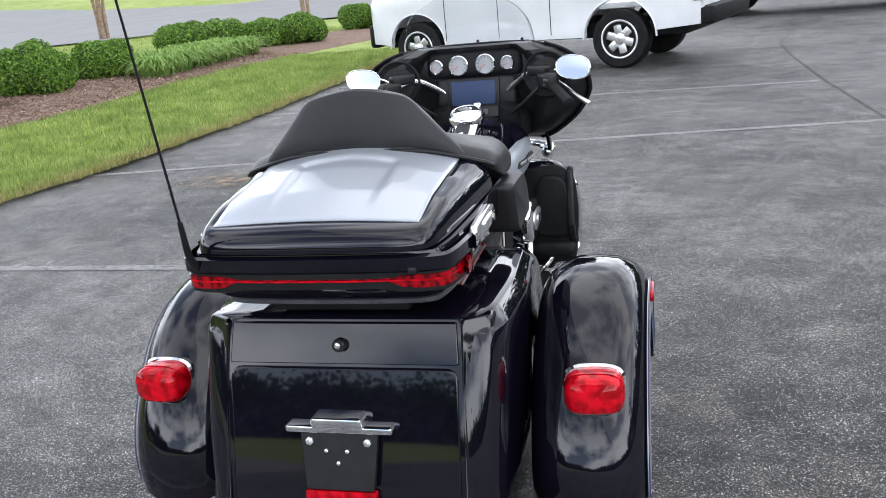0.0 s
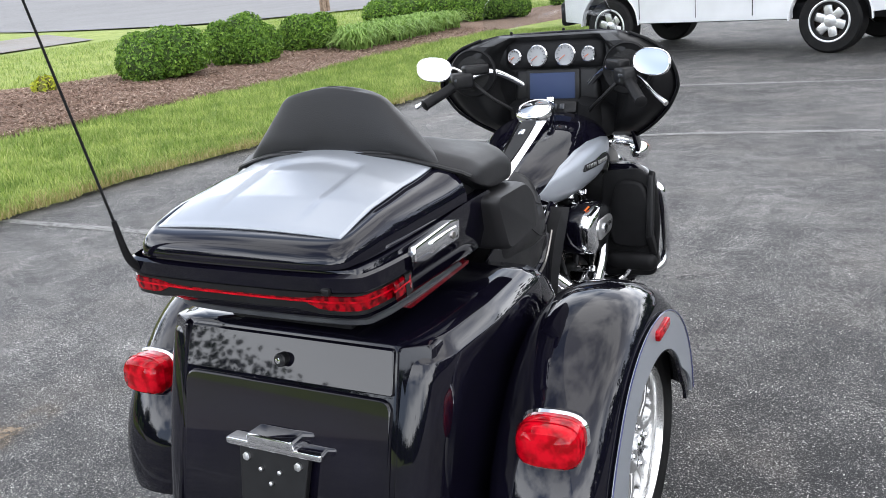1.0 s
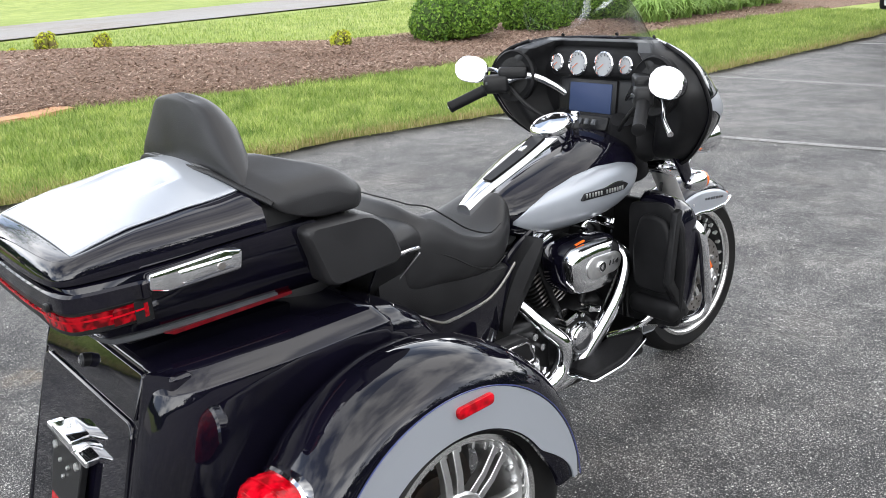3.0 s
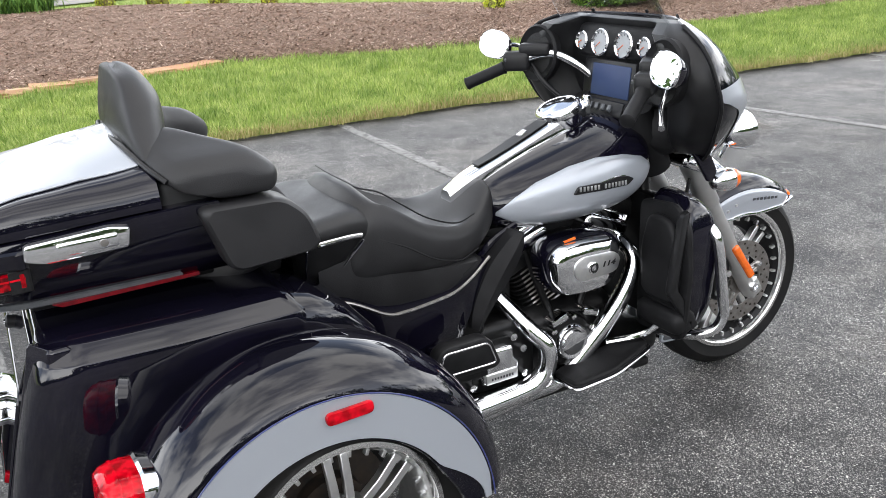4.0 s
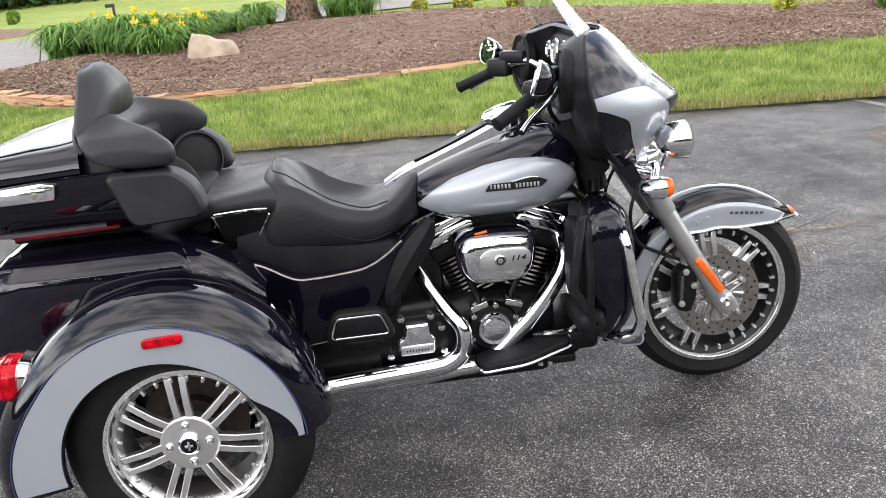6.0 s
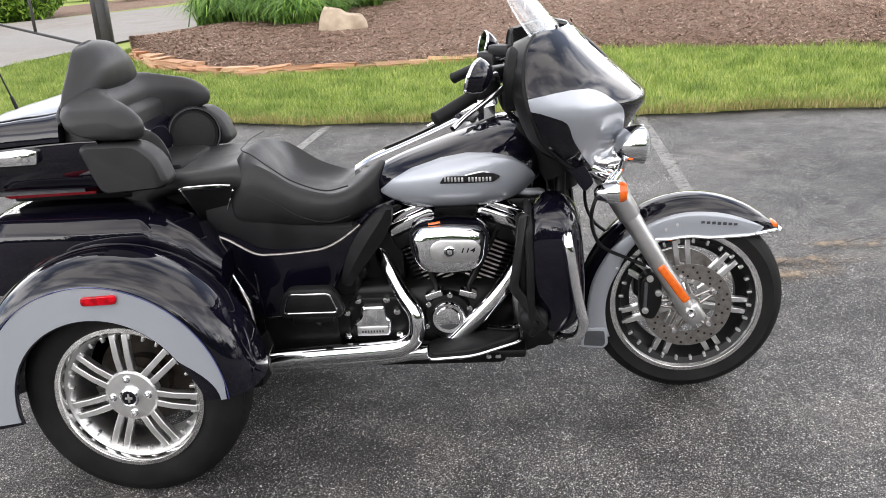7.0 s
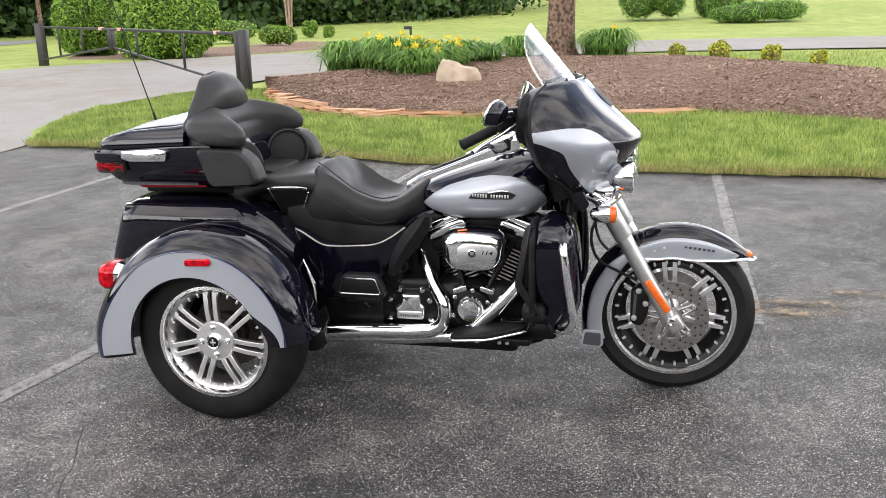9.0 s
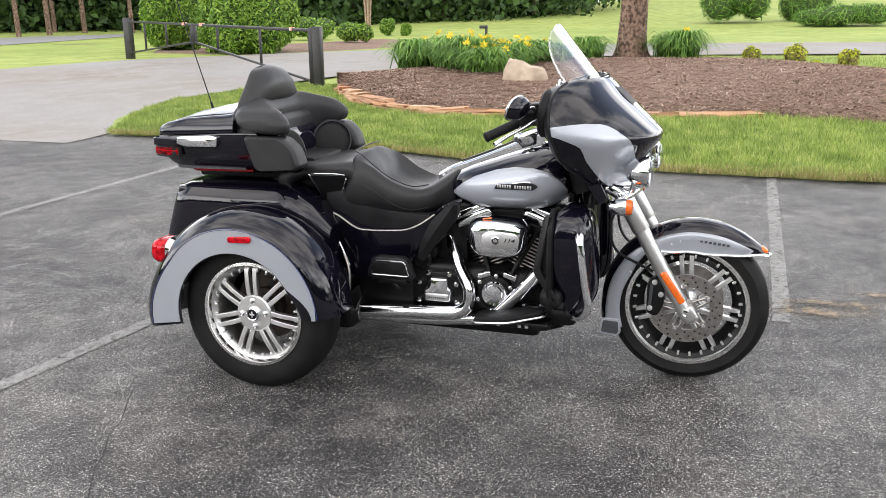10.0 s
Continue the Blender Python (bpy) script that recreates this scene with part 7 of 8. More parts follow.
for s in (1, -1):
    o = board(0.815, 1.130, 0.185, 0.302, 0.250, 0.048)
    fb = part("footboard", loft([[(x * s, y, z - 0.006) for x, y, z in o], [(x * s, y, z + 0.004) for x, y, z in o]]), CHROME, trike, "rider's footboard with chrome edge", bevel=0.004)
    o2 = board(0.823, 1.120, 0.188, 0.295, 0.250, 0.048)
    part("footboard_pad", loft([[(x * s, y, z + 0.003) for x, y, z in o2], [(x * s, y, z + 0.020) for x, y, z in o2]]), MATBLACK, fb, "black rubber pad", bevel=0.006)
    for y in (0.93, 1.02, 1.05):
        part("footboard_bolt", lathe([(0.009, 0), (0.009, 0.012), (0, 0.014)], (0.265 * s, y, 0.236), "z", 10), CHROME, fb)
    part("footboard_mount", rbox((0.18 * s, 1.0, 0.238), (0.14, 0.28, 0.03), 0.01), ENGINE, trike)
    po = round_poly([(0.368, 0.425), (0.390, 0.493), (0.413, 0.508), (0.528, 0.508), (0.553, 0.492), (0.578, 0.425), (0.562, 0.410), (0.384, 0.410)], 0.012)
    pb = part("passenger_footboard", slab(po, "x", 0.265 * s, 0.315 * s, 0.010), PLASTIC, trike, "folded black passenger footboard")
    pin = round_poly([(0.386, 0.430), (0.406, 0.492), (0.538, 0.492), (0.560, 0.430)], 0.014)
    part("board_trim", tube([(0.317 * s, y, z) for y, z in pin + pin[:1]], 0.0030, n=6, steps=1), CHROME, pb)
    part("board_pad", slab(scaled(pin, 0.94, (0.475, 0.462)), "x", 0.312 * s, 0.3185 * s, 0.002), MATBLACK, pb)
    part("board_hinge", rbox((0.285 * s, 0.475, 0.400), (0.04, 0.13, 0.02), 0.005), ENGINE, pb)
    part("board_arm", tube([(0.28 * s, 0.475, 0.40), (0.22 * s, 0.48, 0.35)], 0.014, n=8, smooth=False), ENGINE, pb)
part("brake_pedal", tube([(0.19, 1.02, 0.31), (0.25, 1.11, 0.335), (0.30, 1.16, 0.395)], 0.009, n=8), CHROME, trike)
part("brake_pedal_pad", rbox((0.30, 1.165, 0.405), (0.07, 0.03, 0.05), 0.008, rot=(30, 0, 0)), MATBLACK, trike)
part("shift_lever", tube([(-0.19, 0.98, 0.32), (-0.27, 1.08, 0.36), (-0.33, 1.17, 0.38)], 0.008, n=8), CHROME, trike)
part("primary_cover", slab(round_poly([(0.60, 0.25), (1.02, 0.25), (1.06, 0.34), (1.02, 0.43), (0.62, 0.41), (0.57, 0.33)], 0.05), "x", -0.24, -0.15, 0.02), CHROME, trike, "chrome primary cover")

# ---- lower fairings and guards ----
for s in (1, -1):
    outl = interp([(0.288, 1.225, 1.250, 0.27), (0.325, 1.205, 1.262, 0.30), (0.35, 1.205, 1.300, 0.325), (0.40, 1.200, 1.320, 0.345), (0.45, 1.175, 1.324, 0.355), (0.50, 1.152, 1.324, 0.362), (0.56, 1.140, 1.322, 0.370), (0.64, 1.142, 1.317, 0.372), (0.70, 1.155, 1.306, 0.360), (0.735, 1.170, 1.284, 0.340), (0.757, 1.195, 1.255, 0.30)], 4)
    rr = []
    for z, yb, yf, xo in outl:
        xi = 0.185
        o = round_poly([(xi, yb + 0.015), (xo - 0.015, yb), (xo, yb + 0.03), (xo - 0.01, yf - 0.03), (xo - 0.06, yf), (xi, yf + 0.01)], 0.025, 4)
        rr.append([(x * s, y, z) for x, y in o])
    lf = part("lower_fairing", loft(rr), BLACK, trike, "gloss black lower fairing")
    gl = [(x * s, z) for x, z in round_poly([(0.215, 0.46), (0.355, 0.455), (0.372, 0.60), (0.345, 0.71), (0.245, 0.72), (0.210, 0.60)], 0.04)]
    part("glove_door", slab(gl, "y", 1.155, 1.122, 0.014, 3), MATBLACK, lf, "matt black glove box door")
    part("fairing_ledge", rbox((0.285 * s, 1.165, 0.40), (0.19, 0.09, 0.075), 0.03, seg=3), MATBLACK, lf)
    part("inner_shield", slab([(x * s, z) for x, z in round_poly([(0.17, 0.33), (0.375, 0.345), (0.395, 0.56), (0.385, 0.70), (0.33, 0.755), (0.18, 0.74)], 0.03)], "y", 1.172, 1.148, 0.010), MATBLACK, lf)
    part("fairing_strap", slab(round_poly([(1.135, 0.735), (1.165, 0.745), (1.125, 0.52), (1.21, 0.39), (1.185, 0.375), (1.095, 0.51)], 0.01), "x", 0.355 * s, 0.380 * s, 0.006), PLASTIC, lf)
    part("engine_guard", tube([(0.20 * s, 1.27, 0.69), (0.31 * s, 1.268, 0.675), (0.362 * s, 1.272, 0.650), (0.374 * s, 1.280, 0.60), (0.376 * s, 1.289, 0.535), (0.374 * s, 1.305, 0.44), (0.370 * s, 1.314, 0.391), (0.358 * s, 1.296, 0.345), (0.32 * s, 1.255, 0.322), (0.22 * s, 1.235, 0.30), (0.10 * s, 1.22, 0.28)], 0.0165, n=14), CHROME, trike, "chrome engine guard bar")
# Dark block added low between the footboards and the front wheel.
part("front_dark_block", rbox((0, 1.14, 0.262), (0.36, 0.20, 0.08), 0.03), ENGINE, trike)
part("radiator", rbox((0, 1.255, 0.52), (0.34, 0.05, 0.40), 0.01), ENGINE, trike)
part("steering_neck", tube([(0, 1.28, 0.72), (0, 1.22, 0.98)], 0.05, n=16, smooth=False), ENGINE, trike)
part("frame_backbone", tube([(0, 1.24, 0.90), (0, 0.90, 0.74), (0, 0.60, 0.66)], 0.04, n=10), ENGINE, trike)

# ---- front wheel, fender and fork ----
FY, FZ, FR = 1.672, 0.320, 0.320
ft, fx = spoked_wheel("front_wheel", 0.0, FY, FZ, FR, 0.135, 0.242, 0.020, 1, 54, ENGINE)
part("hub", tube([(-0.085, FY, FZ), (0.085, FY, FZ)], 0.036, n=24, smooth=False), ALU, ft)
for s in (1, -1):
    b = lathe([(0.144, -0.0025), (0.144, 0.0025), (0.092, 0.0025), (0.092, -0.0025), (0.144, -0.0025)], (0.083 * s, FY, FZ), "x", 64, cap=False)
    disc = part("brake_disc", b, STEEL, ft, "drilled steel brake disc")
    # Dark dots laid on the face imitate the shade in drilled holes.
    hole = lathe([(0.0042, 0.0), (0.0042, 0.0009 * s), (0.0, 0.0009 * s)], (0, 0, 0), "x", 8)
    first = part("dark_hole_dot", hole, SHADE, disc)
    for k in range(48):
        a = 2 * math.pi * k / 48
        r = (0.102, 0.118, 0.133)[k % 3]
        ho = first if k == 0 else new("dark_hole_dot", first.data)
        ho.parent = disc
        ho.location = (0.0855 * s, FY + r * math.cos(a), FZ + r * math.sin(a))
    for k in range(5):
        a = 2 * math.pi * k / 5 + 0.5
        q = rbox((0.083 * s, FY + 0.091 * math.cos(a), FZ + 0.091 * math.sin(a)), (0.008, 0.020, 0.034), 0.004, rot=(math.degrees(a), 0, 0))
        for lean in (-1, 1):
            a0, a1 = a + 0.42 * lean, a + 0.10 * lean
            p0, p1 = (0.083 * s, FY + 0.036 * math.cos(a0), FZ + 0.036 * math.sin(a0)), (0.083 * s, FY + 0.090 * math.cos(a1), FZ + 0.090 * math.sin(a1))
            joined(q, tube([p0, p1], [0.0062, 0.0048], n=8, smooth=False))
        part("disc_carrier_arm", q, STEEL, disc)
        part("disc_bolt", lathe([(0.008, 0), (0.008, 0.010 * s), (0.0, 0.011 * s)], (0.086 * s, FY + 0.097 * math.cos(a), FZ + 0.097 * math.sin(a)), "x", 10), CHROME, disc)
    part("disc_centre", lathe([(0.042, -0.004 * s), (0.042, 0.006 * s), (0.028, 0.010 * s), (0.0, 0.010 * s)], (0.083 * s, FY, FZ), "x", 28), STEEL, disc)
    part("brake_caliper", slab(round_poly([(1.515, 0.30), (1.56, 0.285), (1.585, 0.34), (1.585, 0.43), (1.55, 0.455), (1.515, 0.43)], 0.02), "x", 0.062 * s, 0.128 * s, 0.010), ENGINE, ft, "black brake caliper")
    for cy_, cz_ in ((1.530, 0.325), (1.545, 0.435), (1.572, 0.385)):
        part("caliper_bolt", lathe([(0.011, 0), (0.011, 0.008 * s), (0.0, 0.010 * s)], (0.127 * s, cy_, cz_), "x", 12), ALU, ft)
    part("caliper_plate", slab(round_poly([(1.523, 0.335), (1.535, 0.335), (1.540, 0.420), (1.528, 0.425)], 0.005), "x", 0.120 * s, 0.131 * s, 0.002), GREYTRIM, ft)
    # fork leg
    lo_p, hi_p = Vector((0.122 * s, FY + 0.012, FZ - 0.03)), Vector((0.118 * s, 1.405, 0.78))
    mid = lo_p.lerp(hi_p, 0.72)
    leg = part("fork_slider", tube([lo_p, lo_p.lerp(hi_p, 0.06), lo_p.lerp(hi_p, 0.12), mid, mid.lerp(hi_p, 0.02)], [0.026, 0.028, 0.029, 0.031, 0.028], n=24, smooth=False), FORKSILVER, trike, "silver fork slider")
    part("fork_cover", tube([mid, mid.lerp(hi_p, 0.03), hi_p, hi_p + (hi_p - mid) * 0.8], [0.034, 0.036, 0.036, 0.034], n=24, smooth=False), FORKSILVER, leg)
    part("axle_clamp", rbox(tuple(lo_p + Vector((0, 0, 0.02))), (0.050, 0.062, 0.070), 0.014, rot=(32, 0, 0), seg=3), FORKSILVER, leg)
    part("axle_nut", lathe([(0.017, 0), (0.017, 0.018 * s), (0.009, 0.020 * s), (0.009, 0.012 * s), (0, 0.012 * s)], (0.142 * s, FY, FZ), "x", 6), CHROME, leg)
    a0, a1 = Vector((0.140 * s, 1.570, 0.480)), Vector((0.140 * s, 1.655, 0.358))
    d_ = (a1 - a0)
    q = rbox((0, 0, 0), (0.020, 0.028, d_.length), 0.008, seg=3)
    bmesh.ops.transform(q, matrix=Matrix.Translation((a0 + a1) / 2 + Vector((0.010 * s, 0.004, 0.004))) @ Matrix.Rotation(math.atan2(-d_.y, d_.z) + math.pi, 4, "X"), verts=q.verts)
    part("fork_reflector", q, AMBER, leg, "amber fork reflector")
    part("brake_hose", tube([(0.125 * s, 1.40, 0.77), (0.14 * s, 1.36, 0.66), (0.13 * s, 1.385, 0.56), (0.10 * s, 1.47, 0.50), (0.10 * s, 1.535, 0.47)], 0.006, n=8), PLASTIC, trike)

FFC = (FY, FZ)
def ff_out(d):
    return float(np.interp(d, [38, 45, 60, 90, 120, 150, 180, 203], [0.385, 0.378, 0.372, 0.362, 0.352, 0.348, 0.352, 0.366]))


def ff_in(d):
    r = 0.232 / max(math.sin(radians(d)), 0.2)
    return min(max(r, 0.238), ff_out(d) - 0.014) if d < 125 else float(np.interp(d, [125, 150, 203], [0.280, 0.258, 0.272]))


def ff_ring(d, t=0.0):
    ro, ri = ff_out(d), ff_in(d)
    th = radians(d)
    w = 0.086 * float(np.interp(d, [38, 44, 52, 70], [0.25, 0.62, 0.88, 1.0]))
    half = [(0.0, ro), (0.35 * w, ro - 0.003), (0.66 * w, ro - 0.012), (0.88 * w, ro - 0.032), (0.97 * w, ro - 0.060), (w, max(ri + 0.004, ro - 0.085)), (w, ri)]
    half = [(x, max(r, ri)) for x, r in half]
    inner = [(x * 0.94, max(r - 0.006, ri - 0.001)) for x, r in reversed(half)]
    out = [(x, r) for x, r in half] + inner[:-1] + [(-x, r) for x, r in reversed(inner)] + [(-x, r) for x, r in reversed(half)][:-1]
    return [(x, FFC[0] + r * math.cos(th), FFC[1] + r * math.sin(th)) for x, r in out]


ff = part("front_fender", loft([ff_ring(d) for d in np.linspace(38, 203, 64)]), BLACK, trike, "gloss black front fender")
for s in (1, -1):
    rr = []
    for d in np.linspace(46, 202, 62):
        ro, ri, th = ff_out(d), ff_in(d), radians(d)
        top = ro - float(np.interp(d, [46, 60, 80, 120, 140, 200], [0.028, 0.036, 0.042, 0.042, 0.030, 0.026]))
        top = max(top, ri + 0.004)
        w = 0.086 * float(np.interp(d, [38, 44, 52, 70], [0.25, 0.62, 0.88, 1.0]))
        row = []
        for k in range(7):
            r = ri + (top - ri) * k / 6
            x = w * (1.0 if r < ro - 0.06 else 1.0 - 0.10 * (r - (ro - 0.06)) / 0.03) + 0.0035
            row.append((x * s, FFC[0] + r * math.cos(th), FFC[1] + r * math.sin(th)))
        rr.append(row)
    part("fender_panel", loft(rr, closed=False), SILVER, ff, "silver painted fender side", solid=0.002)
    part("fender_trim", tube([((0.088 * float(np.interp(d, [38, 44, 52, 70], [0.3, 0.62, 0.88, 1.0])) + 0.002) * s, FFC[0] + (ff_in(d) + 0.002) * math.cos(radians(d)), FFC[1] + (ff_in(d) + 0.002) * math.sin(radians(d))) for d in np.linspace(39, 116, 26)], 0.006, n=8, steps=1), CHROME, ff, "chrome fender trim")
    b = bmesh.new()
    for k in range(7):
        rbox((0.0905 * s, 1.715 + 0.017 * k, 0.606 - 0.0018 * k), (0.002, 0.011, 0.010 - 0.0008 * abs(k - 3)), 0.0, bm=b)
    part("fender_marking", b, GREYTRIM, ff, "dark script bars", smooth=False)
    flap = part("fender_flap", slab(round_poly([(1.322, 0.182), (1.398, 0.176), (1.414, 0.190), (1.410, 0.250), (1.334, 0.252)], 0.012), "x", 0.080 * s, 0.0935 * s, 0.003), SILVER, ff)
    part("flap_inset", slab(round_poly([(1.331, 0.190), (1.396, 0.185), (1.404, 0.194), (1.402, 0.240), (1.340, 0.242)], 0.008), "x", 0.090 * s, 0.0965 * s, 0.002), GREYTRIM, flap)
    for y, z in ((1.545, 0.56), (1.60, 0.585), (1.635, 0.60), (1.445, 0.46)):
        part("fender_rivet", lathe([(0.005, 0), (0.005, 0.003 * s), (0, 0.004 * s)], (0.0895 * s, y, z), "x", 10), ALU, ff)
tip = part("fender_tip_lamp", loft([superring(y, 0, z, w, hh, 2.6, 16) for y, z, w, hh in ((1.935, 0.572, 0.022, 0.012), (1.952, 0.568, 0.026, 0.013), (1.966, 0.563, 0.020, 0.010), (1.971, 0.560, 0.008, 0.004))]), AMBER, ff, "amber fender tip lamp")
part("tip_trim", tube([(-0.045, 1.935, 0.552), (-0.02, 1.975, 0.548), (0.02, 1.975, 0.548), (0.045, 1.935, 0.552)], 0.006, n=8), CHROME, ff)

# triple clamp, indicators, headlamp
part("fork_clamp", rbox((0, 1.385, 0.80), (0.34, 0.11, 0.05), 0.018, rot=(-28, 0, 0), seg=3), CHROME, trike, "chrome fork clamp")
part("light_bar", tube([(-0.245, 1.405, 0.785), (-0.12, 1.45, 0.80), (0, 1.46, 0.80), (0.12, 1.45, 0.80), (0.245, 1.405, 0.785)], 0.015, n=12), CHROME, trike, "chrome indicator bar")
part("clamp_cover", loft([superring(y, 0, z, w, hh, 3, 20) for y, z, w, hh in ((1.36, 0.835, 0.17, 0.018), (1.41, 0.832, 0.175, 0.022), (1.46, 0.825, 0.12, 0.020), (1.49, 0.818, 0.06, 0.014))]), CHROME, trike)
for s in (1, -1):
    bul = part("indicator", lathe([(0.008, -0.066), (0.022, -0.056), (0.032, -0.028), (0.035, 0.0), (0.033, 0.008)], (0.250 * s, 1.425, 0.762), "y", 28), CHROME, trike, "chrome bullet indicator")
    part("indicator_lens", lathe([(0.031, 0.004), (0.031, 0.020), (0.026, 0.030), (0.0, 0.034)], (0.250 * s, 1.425, 0.762), "y", 28), AMBER, bul, "amber lens")
    part("indicator_stalk", tube([(0.22 * s, 1.40, 0.785), (0.25 * s, 1.40, 0.775)], 0.012, n=8, smooth=False), CHROME, bul)
hl = part("headlamp", lathe([(0.062, -0.10), (0.085, -0.05), (0.089, 0.0), (0.088, 0.012), (0.080, 0.018), (0.078, 0.008), (0.055, -0.02), (0.0, -0.035)], (0, 1.475, 0.915), (0, 1, 0.02), 44), CHROME, trike, "round chrome headlamp")
part("headlamp_glass", lathe([(0.079, 0.010), (0.070, 0.026), (0.04, 0.036), (0.0, 0.039)], (0, 1.475, 0.915), (0, 1, 0.02), 44), HEADGLASS, hl, "clear headlamp glass").visible_shadow = False
part("headlamp_bulb", lathe([(0.028, -0.03), (0.026, 0.004), (0.0, 0.012)], (0, 1.475, 0.915), (0, 1, 0.02), 20), ALU, hl)
for s in (1, -1):
    pl = part("passing_lamp", lathe([(0.012, -0.062), (0.034, -0.052), (0.048, -0.032), (0.056, -0.005), (0.058, 0.016), (0.058, 0.026), (0.053, 0.030), (0.050, 0.022), (0.03, 0.0), (0.0, -0.01)], (0.222 * s, 1.482, 0.898), (0, 1, 0), 40), CHROME, trike, "chrome round passing lamp")
    part("lamp_glass", lathe([(0.053, 0.027), (0.045, 0.038), (0.025, 0.044), (0.0, 0.046)], (0.222 * s, 1.482, 0.898), (0, 1, 0), 40), HEADGLASS, pl, "clear lamp glass").visible_shadow = False
    part("lamp_mount", tube([(0.215 * s, 1.455, 0.852), (0.205 * s, 1.445, 0.815)], 0.013, n=12, smooth=False), CHROME, pl)

# ---- batwing fairing ----
FAIR = [(1.245, 1.305, 0.235, 1.225), (1.232, 1.325, 0.30, 1.190), (1.205, 1.352, 0.372, 1.170), (1.165, 1.392, 0.425, 1.160), (1.11, 1.452, 0.455, 1.160), (1.06, 1.506, 0.464, 1.170), (1.032, 1.535, 0.458, 1.178), (1.012, 1.538, 0.448, 1.185), (0.985, 1.522, 0.434, 1.193),
        (0.955, 1.502, 0.412, 1.205), (0.915, 1.478, 0.372, 1.235), (0.88, 1.456, 0.328, 1.265), (0.85, 1.438, 0.282, 1.295), (0.832, 1.425, 0.24, 1.32)]
FS = interp(FAIR, 4)
FZS = [r[0] for r in FS][::-1]


def shell(z, a, grow=0.0):
    """A point of the fairing's outer skin at height z and angle a from the front."""
    yf, w, yr = (float(np.interp(z, FZS, [r[k] for r in FS][::-1])) for k in (1, 2, 3))
    s_, c_ = math.sin(a), math.cos(a)
    x = (w + grow) * math.copysign(abs(s_) ** 0.96, s_)
    crease = 0.020 * math.exp(-((abs(a) - 0.75) / 0.25) ** 2) * ease((1.12 - z) / 0.08)
    return (x, yr + (yf - yr + grow) * abs(c_) ** 1.22 - crease, z)


rr = [[shell(r[0], a) for a in np.linspace(-math.pi / 2, math.pi / 2, 61)] for r in FS]
fairing = part("fairing", loft(rr, closed=False), BLACK, trike, "gloss black batwing fairing", solid=0.008)
for s in (1, -1):
    rows = []
    for a in np.concatenate([np.linspace(0.30, 1.06, 34), np.linspace(1.07, 1.30, 30), np.linspace(1.315, 1.545, 12)]):
        hi = float(np.interp(a, [0.30, 0.40, 0.50, 0.56, 0.62, 0.67, 0.72, 0.80, 0.88, 1.07, 1.24, 1.41, 1.545], [0.862, 0.905, 0.952, 0.980, 1.008, 1.040, 1.066, 1.083, 1.092, 1.097, 1.095, 1.090, 1.086]))
        lo_ = float(np.interp(a, [0.30, 1.07, 1.12, 1.16, 1.19, 1.215, 1.24, 1.28, 1.36, 1.44, 1.545], [0.838, 0.838, 0.862, 0.905, 0.950, 0.988, 1.008, 1.020, 1.034, 1.046, 1.054]))
        rows.append([shell(lo_ + (hi - lo_) * k / 16, a * s, 0.003) for k in range(17)])
    part("fairing_panel", loft(rows, closed=False), SILVER, fairing, "silver painted fairing panel")
    # edge of the inner fairing
    edge_ = [shell(z, s * math.pi / 2, 0.001) for z in np.linspace(1.235, 0.84, 18)]
    part("fairing_edge", tube(edge_, 0.0055, n=8, steps=1), MATBLACK, fairing)
# inner face with instruments
rows = []
for z in (1.243, 1.236, 1.215, 1.19, 1.15, 1.11, 1.07, 1.03, 0.99, 0.95, 0.91, 0.87, 0.845):
    w = float(np.interp(z, FZS, [r[2] for r in FS][::-1])) - 0.004
    yr = float(np.interp(z, FZS, [r[3] for r in FS][::-1]))
    k0 = ease((1.243 - z) / 0.03) * ease((z - 0.84) / 0.05)
    rows.append([(math.copysign(abs(u) ** 0.85, u) * w, yr + 0.012 - 0.050 * k0 * ease((1 - abs(u)) / 0.20) + 0.088 * k0 * ease((0.62 - abs(u)) / 0.18), z) for u in np.linspace(-1, 1, 49)])
inner = part("inner_fairing", loft(rows, closed=False), PLASTIC, fairing, "matt black inner fairing", solid=0.006)
dash = part("dashboard", rbox((0, 1.234, 1.055), (0.34, 0.07, 0.135), 0.022, rot=(-8, 0, 0), seg=3), PLASTIC, fairing, "black instrument panel")
part("gauge_panel", rbox((0, 1.226, 1.166), (0.40, 0.06, 0.105), 0.03, rot=(-9, 0, 0), seg=3), MATBLACK, fairing)
GA = Vector((0, -1, 0.16)).normalized()
